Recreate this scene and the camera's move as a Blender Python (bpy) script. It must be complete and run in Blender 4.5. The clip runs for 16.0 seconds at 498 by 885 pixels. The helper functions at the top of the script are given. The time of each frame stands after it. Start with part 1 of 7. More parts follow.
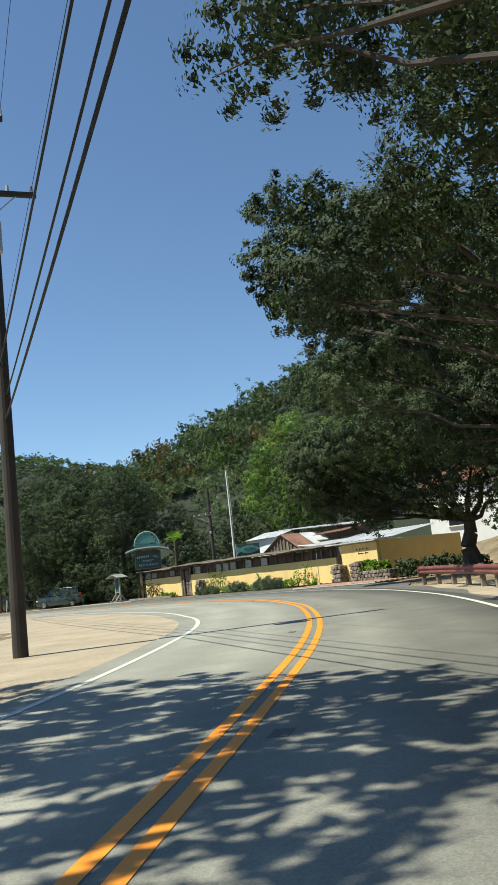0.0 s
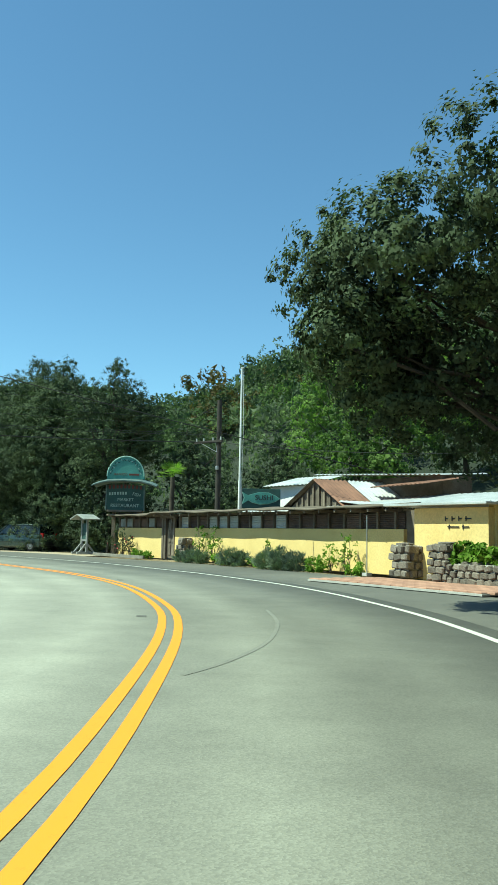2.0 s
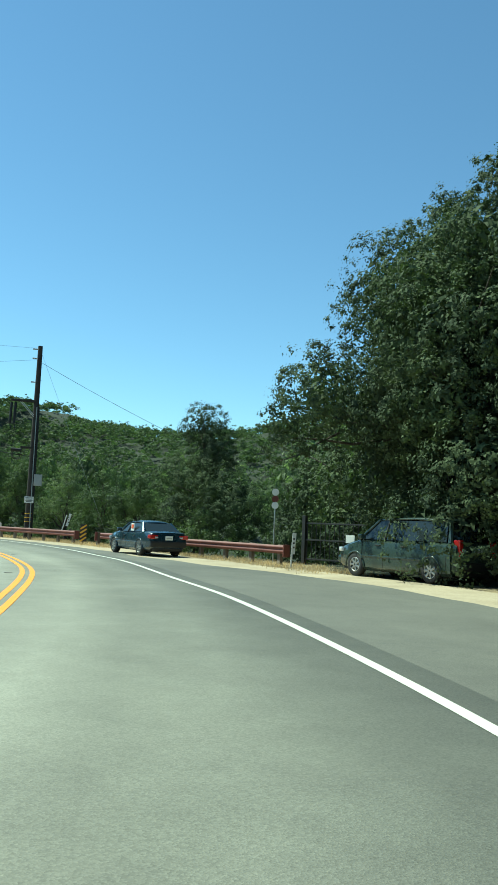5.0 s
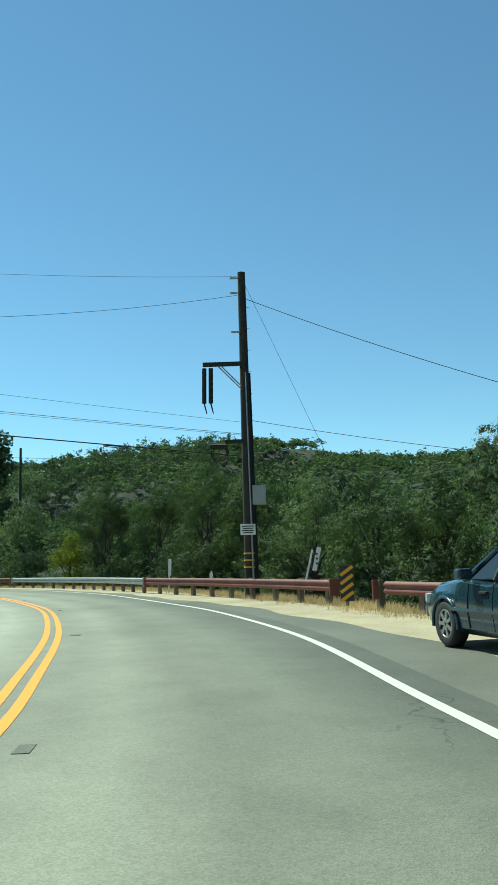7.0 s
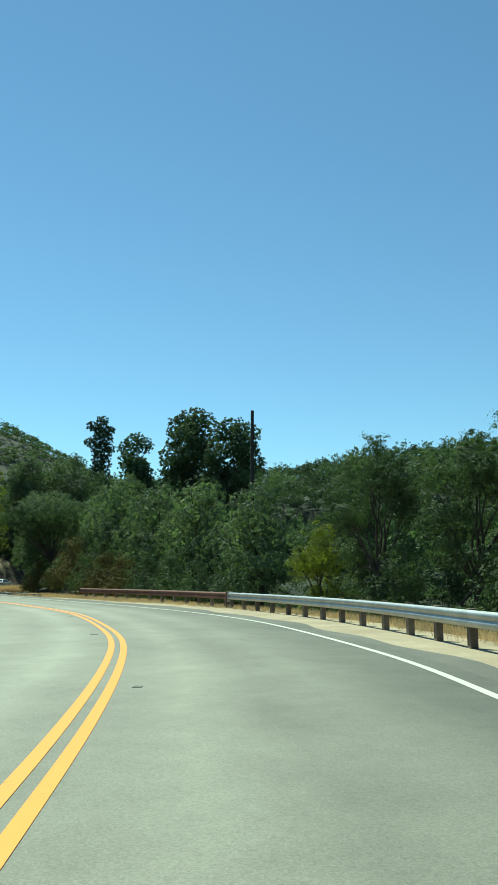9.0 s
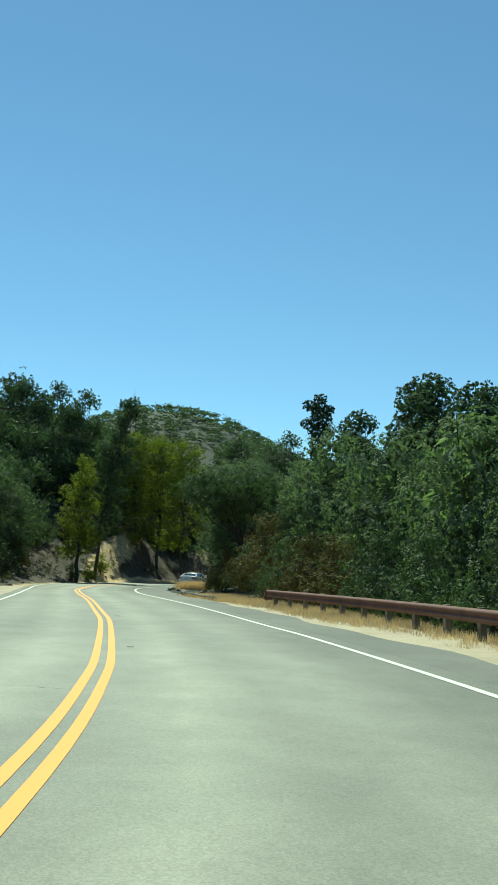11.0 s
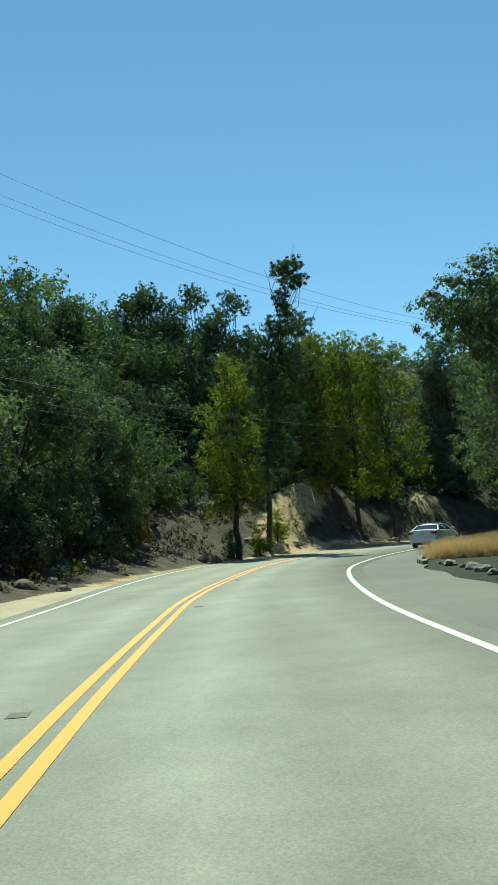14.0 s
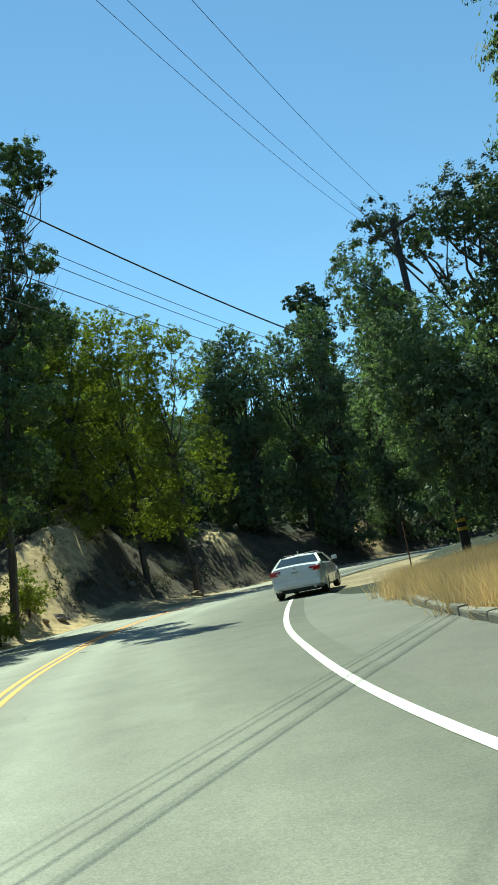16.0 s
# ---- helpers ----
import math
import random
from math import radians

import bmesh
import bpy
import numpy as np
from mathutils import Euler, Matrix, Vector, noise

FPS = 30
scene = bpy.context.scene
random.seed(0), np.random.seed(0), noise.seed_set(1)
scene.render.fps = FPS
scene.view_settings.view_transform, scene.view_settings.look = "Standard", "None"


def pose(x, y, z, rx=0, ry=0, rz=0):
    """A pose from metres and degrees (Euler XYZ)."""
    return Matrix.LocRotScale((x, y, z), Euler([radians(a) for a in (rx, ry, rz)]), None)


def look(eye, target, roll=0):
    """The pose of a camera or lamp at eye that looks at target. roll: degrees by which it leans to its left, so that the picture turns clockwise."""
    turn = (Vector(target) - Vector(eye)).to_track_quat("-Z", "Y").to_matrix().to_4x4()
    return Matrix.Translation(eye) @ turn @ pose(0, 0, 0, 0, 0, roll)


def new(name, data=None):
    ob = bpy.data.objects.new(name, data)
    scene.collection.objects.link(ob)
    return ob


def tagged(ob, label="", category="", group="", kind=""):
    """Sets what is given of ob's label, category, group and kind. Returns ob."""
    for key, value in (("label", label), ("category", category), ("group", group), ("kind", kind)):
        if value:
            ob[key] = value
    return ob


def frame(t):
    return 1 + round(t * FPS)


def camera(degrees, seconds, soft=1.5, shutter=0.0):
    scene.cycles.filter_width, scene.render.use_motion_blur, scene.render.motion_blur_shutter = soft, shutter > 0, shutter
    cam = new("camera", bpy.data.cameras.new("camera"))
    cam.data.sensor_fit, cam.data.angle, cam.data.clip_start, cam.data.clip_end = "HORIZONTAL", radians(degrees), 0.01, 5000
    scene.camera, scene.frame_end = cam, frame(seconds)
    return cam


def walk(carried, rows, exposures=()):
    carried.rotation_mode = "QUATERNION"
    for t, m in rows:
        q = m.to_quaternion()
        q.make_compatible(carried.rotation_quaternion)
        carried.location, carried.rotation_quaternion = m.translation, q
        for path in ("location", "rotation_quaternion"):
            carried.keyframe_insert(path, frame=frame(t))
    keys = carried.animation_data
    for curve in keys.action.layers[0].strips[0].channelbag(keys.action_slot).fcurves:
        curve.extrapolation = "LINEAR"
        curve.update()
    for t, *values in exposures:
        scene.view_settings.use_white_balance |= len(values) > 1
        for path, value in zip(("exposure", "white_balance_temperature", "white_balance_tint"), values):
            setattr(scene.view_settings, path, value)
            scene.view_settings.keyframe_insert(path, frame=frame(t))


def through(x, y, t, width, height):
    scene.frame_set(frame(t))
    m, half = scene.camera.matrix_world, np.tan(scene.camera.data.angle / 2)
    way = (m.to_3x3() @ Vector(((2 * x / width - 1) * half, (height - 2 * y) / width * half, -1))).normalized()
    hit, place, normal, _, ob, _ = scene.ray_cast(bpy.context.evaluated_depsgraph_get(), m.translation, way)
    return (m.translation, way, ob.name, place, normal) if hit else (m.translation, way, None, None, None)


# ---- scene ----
cam = camera(34.26, 16.0, soft=1.5)

# seconds, eye, target, roll
PATH = [
    (0, (7.41, 0.41, 1.22), (5.69, 10.13, 2.80), -6.4),
    (0.5, (7.25, 6.14, 1.22), (5.51, 15.88, 2.69), -4.1),
    (1, (6.96, 11.96, 1.23), (4.98, 21.66, 2.62), -1.3),
    (1.5, (6.51, 17.72, 1.23), (4.18, 27.36, 2.54), 0.2),
    (2, (5.75, 23.31, 1.23), (2.94, 32.84, 2.38), 1.1),
    (2.5, (4.51, 28.69, 1.22), (0.99, 38.00, 2.18), 2.4),
    (3, (2.67, 34.06, 1.22), (-1.48, 43.11, 2.15), 1.7),
    (3.5, (0.29, 38.96, 1.22), (-4.33, 47.74, 2.48), 1.4),
    (4, (-2.63, 43.49, 1.22), (-8.06, 51.78, 2.55), 2.3),
    (4.5, (-5.91, 47.58, 1.22), (-12.37, 55.13, 2.39), 3.1),
    (4.7, (-7.39, 49.13, 1.22), (-14.25, 56.32, 2.32), 3.0),
    (5.2, (-11.45, 52.77, 1.22), (-19.05, 59.18, 2.30), 2.0),
    (5.7, (-16.01, 56.10, 1.22), (-24.06, 61.92, 2.43), 0.1),
    (6.2, (-20.99, 59.13, 1.22), (-29.37, 64.41, 2.60), -1.7),
    (6.8, (-27.46, 62.37, 1.22), (-36.26, 66.86, 2.71), -2.3),
    (7, (-29.71, 63.33, 1.21), (-38.69, 67.47, 2.69), -1.8),
    (7.5, (-35.54, 65.43, 1.19), (-44.87, 68.70, 2.68), -1.6),
    (8, (-41.58, 67.17, 1.18), (-51.08, 69.83, 2.81), -1.5),
    (8.5, (-47.85, 68.36, 1.20), (-57.51, 70.27, 2.92), -1.0),
    (8.7, (-50.40, 68.67, 1.22), (-60.12, 70.27, 2.92), -0.6),
    (9.2, (-56.80, 69.23, 1.22), (-66.62, 70.06, 2.91), 0.3),
    (9.7, (-63.17, 69.52, 1.21), (-73.02, 69.66, 2.93), 0.9),
    (10.2, (-69.45, 69.50, 1.21), (-79.29, 68.98, 2.93), 1.4),
    (10.8, (-76.81, 68.90, 1.19), (-86.57, 67.58, 2.87), 1.8),
    (11, (-79.20, 68.54, 1.21), (-88.94, 66.94, 2.85), 1.9),
    (11.5, (-85.09, 67.36, 1.22), (-94.71, 65.16, 2.81), 1.0),
    (12, (-90.93, 65.80, 1.22), (-100.42, 63.10, 2.83), -0.2),
    (12.5, (-96.79, 63.97, 1.22), (-106.16, 60.81, 2.72), -0.5),
    (13, (-102.61, 61.95, 1.21), (-111.87, 58.42, 2.57), -1.7),
    (13.5, (-108.36, 59.86, 1.21), (-117.53, 56.09, 2.45), -3.2),
    (14, (-113.82, 57.40, 1.21), (-123.04, 53.73, 2.41), -4.1),
    (14.5, (-119.21, 55.03, 1.21), (-128.76, 52.40, 2.55), -6.1),
    (15, (-124.65, 52.96, 1.22), (-134.44, 51.56, 2.66), -8.9),
    (15.5, (-130.04, 51.10, 1.24), (-139.87, 50.05, 2.77), -9.8),
    (16, (-135.40, 49.24, 1.27), (-145.27, 48.72, 2.79), -10.8),]
EXPOSURES = [(0.0, 0.6, 6500, 2), (0.5, 0.45, 6400, -6), (1.0, 0.7, 6350, -12), (1.5, 0.78, 6100, -21), (2.5, 0.84, 6050, -24), (4.5, 0.82, 6050, -24), (7.0, 0.56, 6200, -24), (13.0, 0.5, 6250, -23), (15.0, 0.66, 6250, -22), (16.0, 0.84, 6300, -22)]
walk(cam, [(t, look(e, g, r)) for t, e, g, r in PATH], EXPOSURES)

# ---- world and sun ----
SUN_DIR = Vector((-0.90, -0.44, 0.0)).normalized()
SUN_EL = radians(57)
world = bpy.data.worlds.new("sky")
scene.world = world
world.use_nodes = True
wn = world.node_tree
sky = wn.nodes.new("ShaderNodeTexSky")
sky.sky_type = "NISHITA"
sky.sun_disc = False
sky.sun_elevation = SUN_EL
sky.sun_rotation = math.atan2(SUN_DIR.x, SUN_DIR.y)
sky.altitude = 900
sky.air_density, sky.dust_density, sky.ozone_density = 1.0, 0.0, 4.0
wn.nodes["Background"].inputs["Strength"].default_value = 0.102
wn.links.new(sky.outputs["Color"], wn.nodes["Background"].inputs["Color"])
sun = new("sun", bpy.data.lights.new("sun", "SUN"))
sun.data.energy, sun.data.angle, sun.data.color = 5.0, radians(0.5), (1.0, 0.94, 0.84)
to_sun = SUN_DIR * math.cos(SUN_EL) + Vector((0, 0, math.sin(SUN_EL)))
sun.matrix_world = look(to_sun * 80, (0, 0, 0))


# ---- materials ----
def ramp(nt, fac, stops):
    n = nt.nodes.new("ShaderNodeValToRGB")
    while len(n.color_ramp.elements) < len(stops):
        n.color_ramp.elements.new(0.5)
    for e, (p, c) in zip(n.color_ramp.elements, stops):
        e.position, e.color = p, (*c, 1)
    nt.links.new(fac, n.inputs["Fac"])
    return n.outputs["Color"]


def noise_tex(nt, scale, detail=5.0, rough=0.6, vec=None):
    n = nt.nodes.new("ShaderNodeTexNoise")
    n.inputs["Scale"].default_value, n.inputs["Detail"].default_value, n.inputs["Roughness"].default_value = scale, detail, rough
    if vec:
        nt.links.new(vec, n.inputs["Vector"])
    return n.outputs["Fac"]


def rgba_mix(nt, fac, a, b, mode="MIX"):
    n = nt.nodes.new("ShaderNodeMix")
    n.data_type, n.blend_type = "RGBA", mode
    for value, socket in ((fac, n.inputs[0]), (a, n.inputs[6]), (b, n.inputs[7])):
        if isinstance(value, (int, float)):
            socket.default_value = value
        elif isinstance(value, tuple):
            socket.default_value = (*value, 1)
        else:
            nt.links.new(value, socket)
    return n.outputs[2]


def bump(nt, height, strength, distance=0.02):
    n = nt.nodes.new("ShaderNodeBump")
    n.inputs["Strength"].default_value, n.inputs["Distance"].default_value = strength, distance
    nt.links.new(height, n.inputs["Height"])
    return n.outputs["Normal"]


def material(name):
    m = bpy.data.materials.new(name)
    m.use_nodes = True
    nt = m.node_tree
    b = nt.nodes["Principled BSDF"]
    co = nt.nodes.new("ShaderNodeTexCoord").outputs["Object"]
    return m, nt, b, co


def surface(name, dark, light, scale=3.0, fine=40.0, rough=0.8, metal=0.0, relief=0.3, spread=0.5, vary=0.0):
    """A surface with stains at one scale and grain at a finer one; vary: differences from piece to piece."""
    m, nt, b, co = material(name)
    big = ramp(nt, noise_tex(nt, scale, 6, 0.65, co), [(0.5 - spread / 2, dark), (0.5 + spread / 2, light)])
    grain = noise_tex(nt, fine, 4, 0.7, co)
    tone = ramp(nt, grain, [(0.3, (0.72, 0.72, 0.72)), (0.7, (1.12, 1.12, 1.12))])
    col = rgba_mix(nt, 0.7, big, tone, "MULTIPLY")
    if vary:
        info = nt.nodes.new("ShaderNodeObjectInfo").outputs["Random"]
        col = rgba_mix(nt, 1.0, col, ramp(nt, info, [(0, (1 - vary,) * 3), (1, (1 + vary * 0.5,) * 3)]), "MULTIPLY")
    nt.links.new(col, b.inputs["Base Color"])
    b.inputs["Roughness"].default_value, b.inputs["Metallic"].default_value = rough, metal
    if relief:
        nt.links.new(bump(nt, grain, relief, 0.01), b.inputs["Normal"])
    return m


def leaf_material(name, dark, light, through=0.35, hue_patch=None, glow=(1.05, 1.3, 0.7)):
    """Leaves that differ one from another, with some light coming through them."""
    m, nt, b, co = material(name)
    geo = nt.nodes.new("ShaderNodeNewGeometry")
    c = ramp(nt, geo.outputs["Random Per Island"], [(0.0, tuple(0.55 * a + 0.45 * b for a, b in zip(dark, light))), (0.8, light), (1.0, tuple(min(1, v * 1.2) for v in light))])
    patch = noise_tex(nt, 0.35, 3, 0.5, geo.outputs["Position"])
    c = rgba_mix(nt, 1.0, c, ramp(nt, patch, [(0.35, (0.65, 0.68, 0.7)), (0.65, hue_patch or (1.18, 1.2, 1.0))]), "MULTIPLY")
    nt.links.new(c, b.inputs["Base Color"])
    b.inputs["Roughness"].default_value = 0.7
    b.inputs["Specular IOR Level"].default_value = 0.08
    tr = nt.nodes.new("ShaderNodeBsdfTranslucent")
    nt.links.new(rgba_mix(nt, 1.0, c, glow, "MULTIPLY"), tr.inputs["Color"])
    ms = nt.nodes.new("ShaderNodeMixShader")
    ms.inputs[0].default_value = through
    nt.links.new(b.outputs[0], ms.inputs[1])
    nt.links.new(tr.outputs[0], ms.inputs[2])
    nt.links.new(ms.outputs[0], nt.nodes["Material Output"].inputs["Surface"])
    return m


def paint(name, color, rough=0.35, metal=0.0, coat=0.0, spec=0.5):
    m, nt, b, co = material(name)
    dirt = noise_tex(nt, 2.5, 6, 0.7, co)
    nt.links.new(rgba_mix(nt, 1.0, color, ramp(nt, dirt, [(0.3, (0.86, 0.85, 0.83)), (0.6, (1, 1, 1))]), "MULTIPLY"), b.inputs["Base Color"])
    nt.links.new(ramp(nt, dirt, [(0.3, (rough + 0.12,) * 3), (0.7, (rough,) * 3)]), b.inputs["Roughness"])
    b.inputs["Metallic"].default_value, b.inputs["Coat Weight"].default_value = metal, coat
    b.inputs["Coat Roughness"].default_value, b.inputs["Specular IOR Level"].default_value = 0.08, spec
    return m


def asphalt(name, dark, light, stone=0.5, tracks=False):
    """Worn asphalt; tracks: paler bands where wheels run, by the mesh's distance from the centre line."""
    m, nt, b, co = material(name)
    worn = ramp(nt, noise_tex(nt, 0.16, 5, 0.6, co), [(0.3, dark), (0.72, light)])
    stain = ramp(nt, noise_tex(nt, 1.1, 6, 0.7, co), [(0.3, (0.8, 0.8, 0.8)), (0.62, (1.06, 1.06, 1.05))])
    c = rgba_mix(nt, 0.8, worn, stain, "MULTIPLY")
    v = nt.nodes.new("ShaderNodeTexVoronoi")
    v.inputs["Scale"].default_value = 85
    nt.links.new(co, v.inputs["Vector"])
    c = rgba_mix(nt, stone, c, ramp(nt, v.outputs["Color"], [(0.1, (0.62, 0.62, 0.62)), (0.9, (1.3, 1.3, 1.28))]), "MULTIPLY")
    speck = ramp(nt, noise_tex(nt, 34, 3, 0.8, co), [(0.62, (1, 1, 1)), (0.74, (1.32, 1.32, 1.28))])
    c = rgba_mix(nt, 0.8, c, speck, "MULTIPLY")
    if tracks:
        at = nt.nodes.new("ShaderNodeAttribute")
        at.attribute_name = "across"
        far_ = nt.nodes.new("ShaderNodeMath")
        far_.operation = "ABSOLUTE"
        nt.links.new(at.outputs["Fac"], far_.inputs[0])
        part_ = nt.nodes.new("ShaderNodeMath")
        part_.operation = "MULTIPLY_ADD"
        nt.links.new(far_.outputs[0], part_.inputs[0])
        part_.inputs[1].default_value = 0.25
        sway = nt.nodes.new("ShaderNodeMath")
        sway.operation = "MULTIPLY_ADD"
        nt.links.new(noise_tex(nt, 0.35, 4, 0.6, co), sway.inputs[0])
        sway.inputs[1].default_value, sway.inputs[2].default_value = 0.16, -0.08
        nt.links.new(sway.outputs[0], part_.inputs[2])
        band = ramp(nt, part_.outputs[0], [(q, (v,) * 3) for q, v in ((0.02, 0.80), (0.12, 0.88), (0.25, 1.10), (0.44, 0.90), (0.64, 1.09), (0.88, 0.86))])
        c = rgba_mix(nt, 1.0, c, band, "MULTIPLY")
    crack = nt.nodes.new("ShaderNodeTexVoronoi")
    crack.feature = "DISTANCE_TO_EDGE"
    crack.inputs["Scale"].default_value = 0.22
    warp = nt.nodes.new("ShaderNodeVectorMath")
    warp.operation = "MULTIPLY_ADD"
    wn_ = nt.nodes.new("ShaderNodeTexNoise")
    wn_.inputs["Scale"].default_value, wn_.inputs["Detail"].default_value = 1.6, 6
    nt.links.new(co, wn_.inputs["Vector"])
    nt.links.new(wn_.outputs["Color"], warp.inputs[0])
    warp.inputs[1].default_value = (1.6, 1.6, 0)
    nt.links.new(co, warp.inputs[2])
    nt.links.new(warp.outputs[0], crack.inputs["Vector"])
    keep = ramp(nt, noise_tex(nt, 0.3, 2, 0.5, co), [(0.6, (0, 0, 0)), (0.7, (1, 1, 1))])
    line = ramp(nt, crack.outputs["Distance"], [(0.0, (1, 1, 1)), (0.003, (0, 0, 0))])
    c = rgba_mix(nt, rgba_mix(nt, 1.0, keep, line, "MULTIPLY"), c, (0.07, 0.07, 0.065))
    nt.links.new(c, b.inputs["Base Color"])
    b.inputs["Roughness"].default_value = 0.82
    nt.links.new(bump(nt, v.outputs["Distance"], 0.22, 0.004), b.inputs["Normal"])
    return m


def worn_line(name, color):
    """Road paint, worn through to the asphalt in specks."""
    m, nt, b, co = material(name)
    wear = ramp(nt, noise_tex(nt, 9, 8, 0.8, co), [(0.28, (0.45, 0.45, 0.45)), (0.42, (1, 1, 1))])
    nt.links.new(rgba_mix(nt, 0.6, color, wear, "MULTIPLY"), b.inputs["Base Color"])
    b.inputs["Roughness"].default_value = 0.6
    return m


def glass_dark(name, tint, alpha=0.35):
    m, nt, b, co = material(name)
    b.inputs["Base Color"].default_value = (*tint, 1)
    b.inputs["Roughness"].default_value = 0.04
    b.inputs["Transmission Weight"].default_value = alpha
    b.inputs["IOR"].default_value = 1.45
    return m


M_ROAD = asphalt("asphalt_road", (0.20, 0.196, 0.162), (0.272, 0.266, 0.218), tracks=True)
M_APRON = asphalt("asphalt_shoulder", (0.082, 0.080, 0.068), (0.145, 0.140, 0.118))
M_TYRE_MARK = asphalt("rubbed_asphalt", (0.150, 0.147, 0.122), (0.215, 0.210, 0.174))
M_YELLOW = worn_line("yellow_line_paint", (0.80, 0.27, 0.012))
M_WHITE = worn_line("white_line_paint", (0.56, 0.56, 0.48))
M_DIRT = surface("dirt", (0.27, 0.215, 0.14), (0.45, 0.375, 0.265), 0.6, 14, 0.95, relief=0.7)
M_BANK = surface("cut_bank_dirt", (0.055, 0.035, 0.02), (0.42, 0.29, 0.155), 0.7, 6, 0.95, relief=1.0)
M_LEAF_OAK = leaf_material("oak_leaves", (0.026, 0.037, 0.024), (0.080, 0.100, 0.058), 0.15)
M_LEAF_WOOD = leaf_material("woodland_leaves", (0.040, 0.056, 0.034), (0.112, 0.142, 0.076), 0.27)
M_LEAF_LIGHT = leaf_material("sycamore_leaves", (0.07, 0.08, 0.02), (0.23, 0.23, 0.05), 0.48)
M_LEAF_SAGE = leaf_material("grey_green_leaves", (0.064, 0.080, 0.054), (0.172, 0.200, 0.124), 0.38)
M_LEAF_FRESHTREE = leaf_material("bright_tree_leaves", (0.065, 0.105, 0.036), (0.20, 0.27, 0.09), 0.5)
M_LEAF_GREY = leaf_material("lavender_leaves", (0.075, 0.095, 0.07), (0.19, 0.225, 0.165), 0.2)
M_LEAF_FRESH = leaf_material("planter_leaves", (0.07, 0.14, 0.02), (0.20, 0.30, 0.05), 0.4)
M_LEAF_DRY = leaf_material("dry_bush_leaves", (0.05, 0.04, 0.02), (0.13, 0.10, 0.045), 0.25)
M_GRASS = leaf_material("dry_grass", (0.32, 0.245, 0.135), (0.66, 0.535, 0.335), 0.3, (1.1, 1.08, 1.02), (1.15, 1.0, 0.8))
M_BARK = surface("bark", (0.032, 0.026, 0.02), (0.10, 0.082, 0.062), 2.0, 22, 0.95, relief=1.0)
M_DEADWOOD = surface("bare_wood", (0.20, 0.17, 0.14), (0.36, 0.32, 0.27), 3, 30, 0.9, relief=0.6)
M_POLE = surface("creosoted_wood", (0.018, 0.015, 0.012), (0.055, 0.044, 0.035), 1.5, 30, 0.85, relief=0.6)
M_STUCCO = surface("yellow_stucco", (0.66, 0.47, 0.17), (0.80, 0.61, 0.26), 1.2, 18, 0.92, relief=0.5, spread=0.7)
M_OLDWOOD = surface("weathered_wood", (0.09, 0.07, 0.05), (0.27, 0.22, 0.165), 2.0, 26, 0.9, relief=0.7, vary=0.4)
M_GREYWOOD = surface("grey_painted_wood", (0.17, 0.175, 0.17), (0.36, 0.37, 0.35), 2.0, 26, 0.85, relief=0.4)
M_TIN = surface("galvanised_sheet", (0.42, 0.43, 0.42), (0.74, 0.75, 0.73), 0.9, 20, 0.45, 0.35, 0.2)
M_RUST = surface("rusted_sheet", (0.12, 0.058, 0.038), (0.32, 0.165, 0.105), 1.4, 16, 0.75, 0.2, 0.5)
M_LOUVRE = surface("rusted_louvres", (0.06, 0.042, 0.034), (0.18, 0.115, 0.085), 1.4, 16, 0.8, 0.1, 0.5, vary=0.35)
M_STONE = surface("field_stone", (0.10, 0.085, 0.07), (0.31, 0.265, 0.215), 3.0, 20, 0.9, relief=0.9, vary=0.45)
M_BRICK = surface("red_brick", (0.30, 0.15, 0.10), (0.46, 0.27, 0.19), 4.0, 30, 0.9, relief=0.6, vary=0.3)
M_CONCRETE = surface("concrete", (0.32, 0.31, 0.28), (0.52, 0.50, 0.46), 1.2, 24, 0.9, relief=0.4)
M_KERB = surface("grubby_kerb_concrete", (0.12, 0.11, 0.09), (0.30, 0.28, 0.235), 2.0, 22, 0.95, relief=0.7)
M_SIGN = surface("teal_sign_paint", (0.07, 0.21, 0.18), (0.12, 0.33, 0.28), 2.0, 20, 0.6)
M_SIGN_DARK = surface("dark_green_sign_paint", (0.018, 0.045, 0.04), (0.04, 0.10, 0.085), 2.5, 24, 0.65)
M_SIGN_ROOF = surface("tarnished_teal_sheet", (0.05, 0.085, 0.08), (0.16, 0.21, 0.195), 2.5, 24, 0.6)
M_SIGN_TRIM = paint("pale_sign_paint", (0.30, 0.47, 0.40), 0.5)
M_LETTER = surface("pale_letter_paint", (0.28, 0.38, 0.33), (0.48, 0.56, 0.49), 6, 30, 0.6)
M_LETTER_RED = paint("faded_red_paint", (0.13, 0.04, 0.03), 0.7)
M_STEEL = surface("galvanised_steel", (0.30, 0.31, 0.31), (0.50, 0.51, 0.50), 2.0, 30, 0.45, 0.8, 0.15)
M_RAIL_RED = surface("red_painted_rail", (0.105, 0.03, 0.025), (0.20, 0.066, 0.052), 1.5, 25, 0.6, 0.0, 0.3)
M_RAIL_RUST = surface("rusty_rail", (0.085, 0.04, 0.03), (0.20, 0.09, 0.065), 1.5, 25, 0.75, 0.2, 0.4)
M_BLACK = paint("black_rubber_cable", (0.012, 0.012, 0.012), 0.6)
M_WHITE_PAINT = paint("white_paint", (0.78, 0.78, 0.75), 0.5)
M_GREY_PAINT = paint("grey_paint", (0.38, 0.39, 0.38), 0.5)
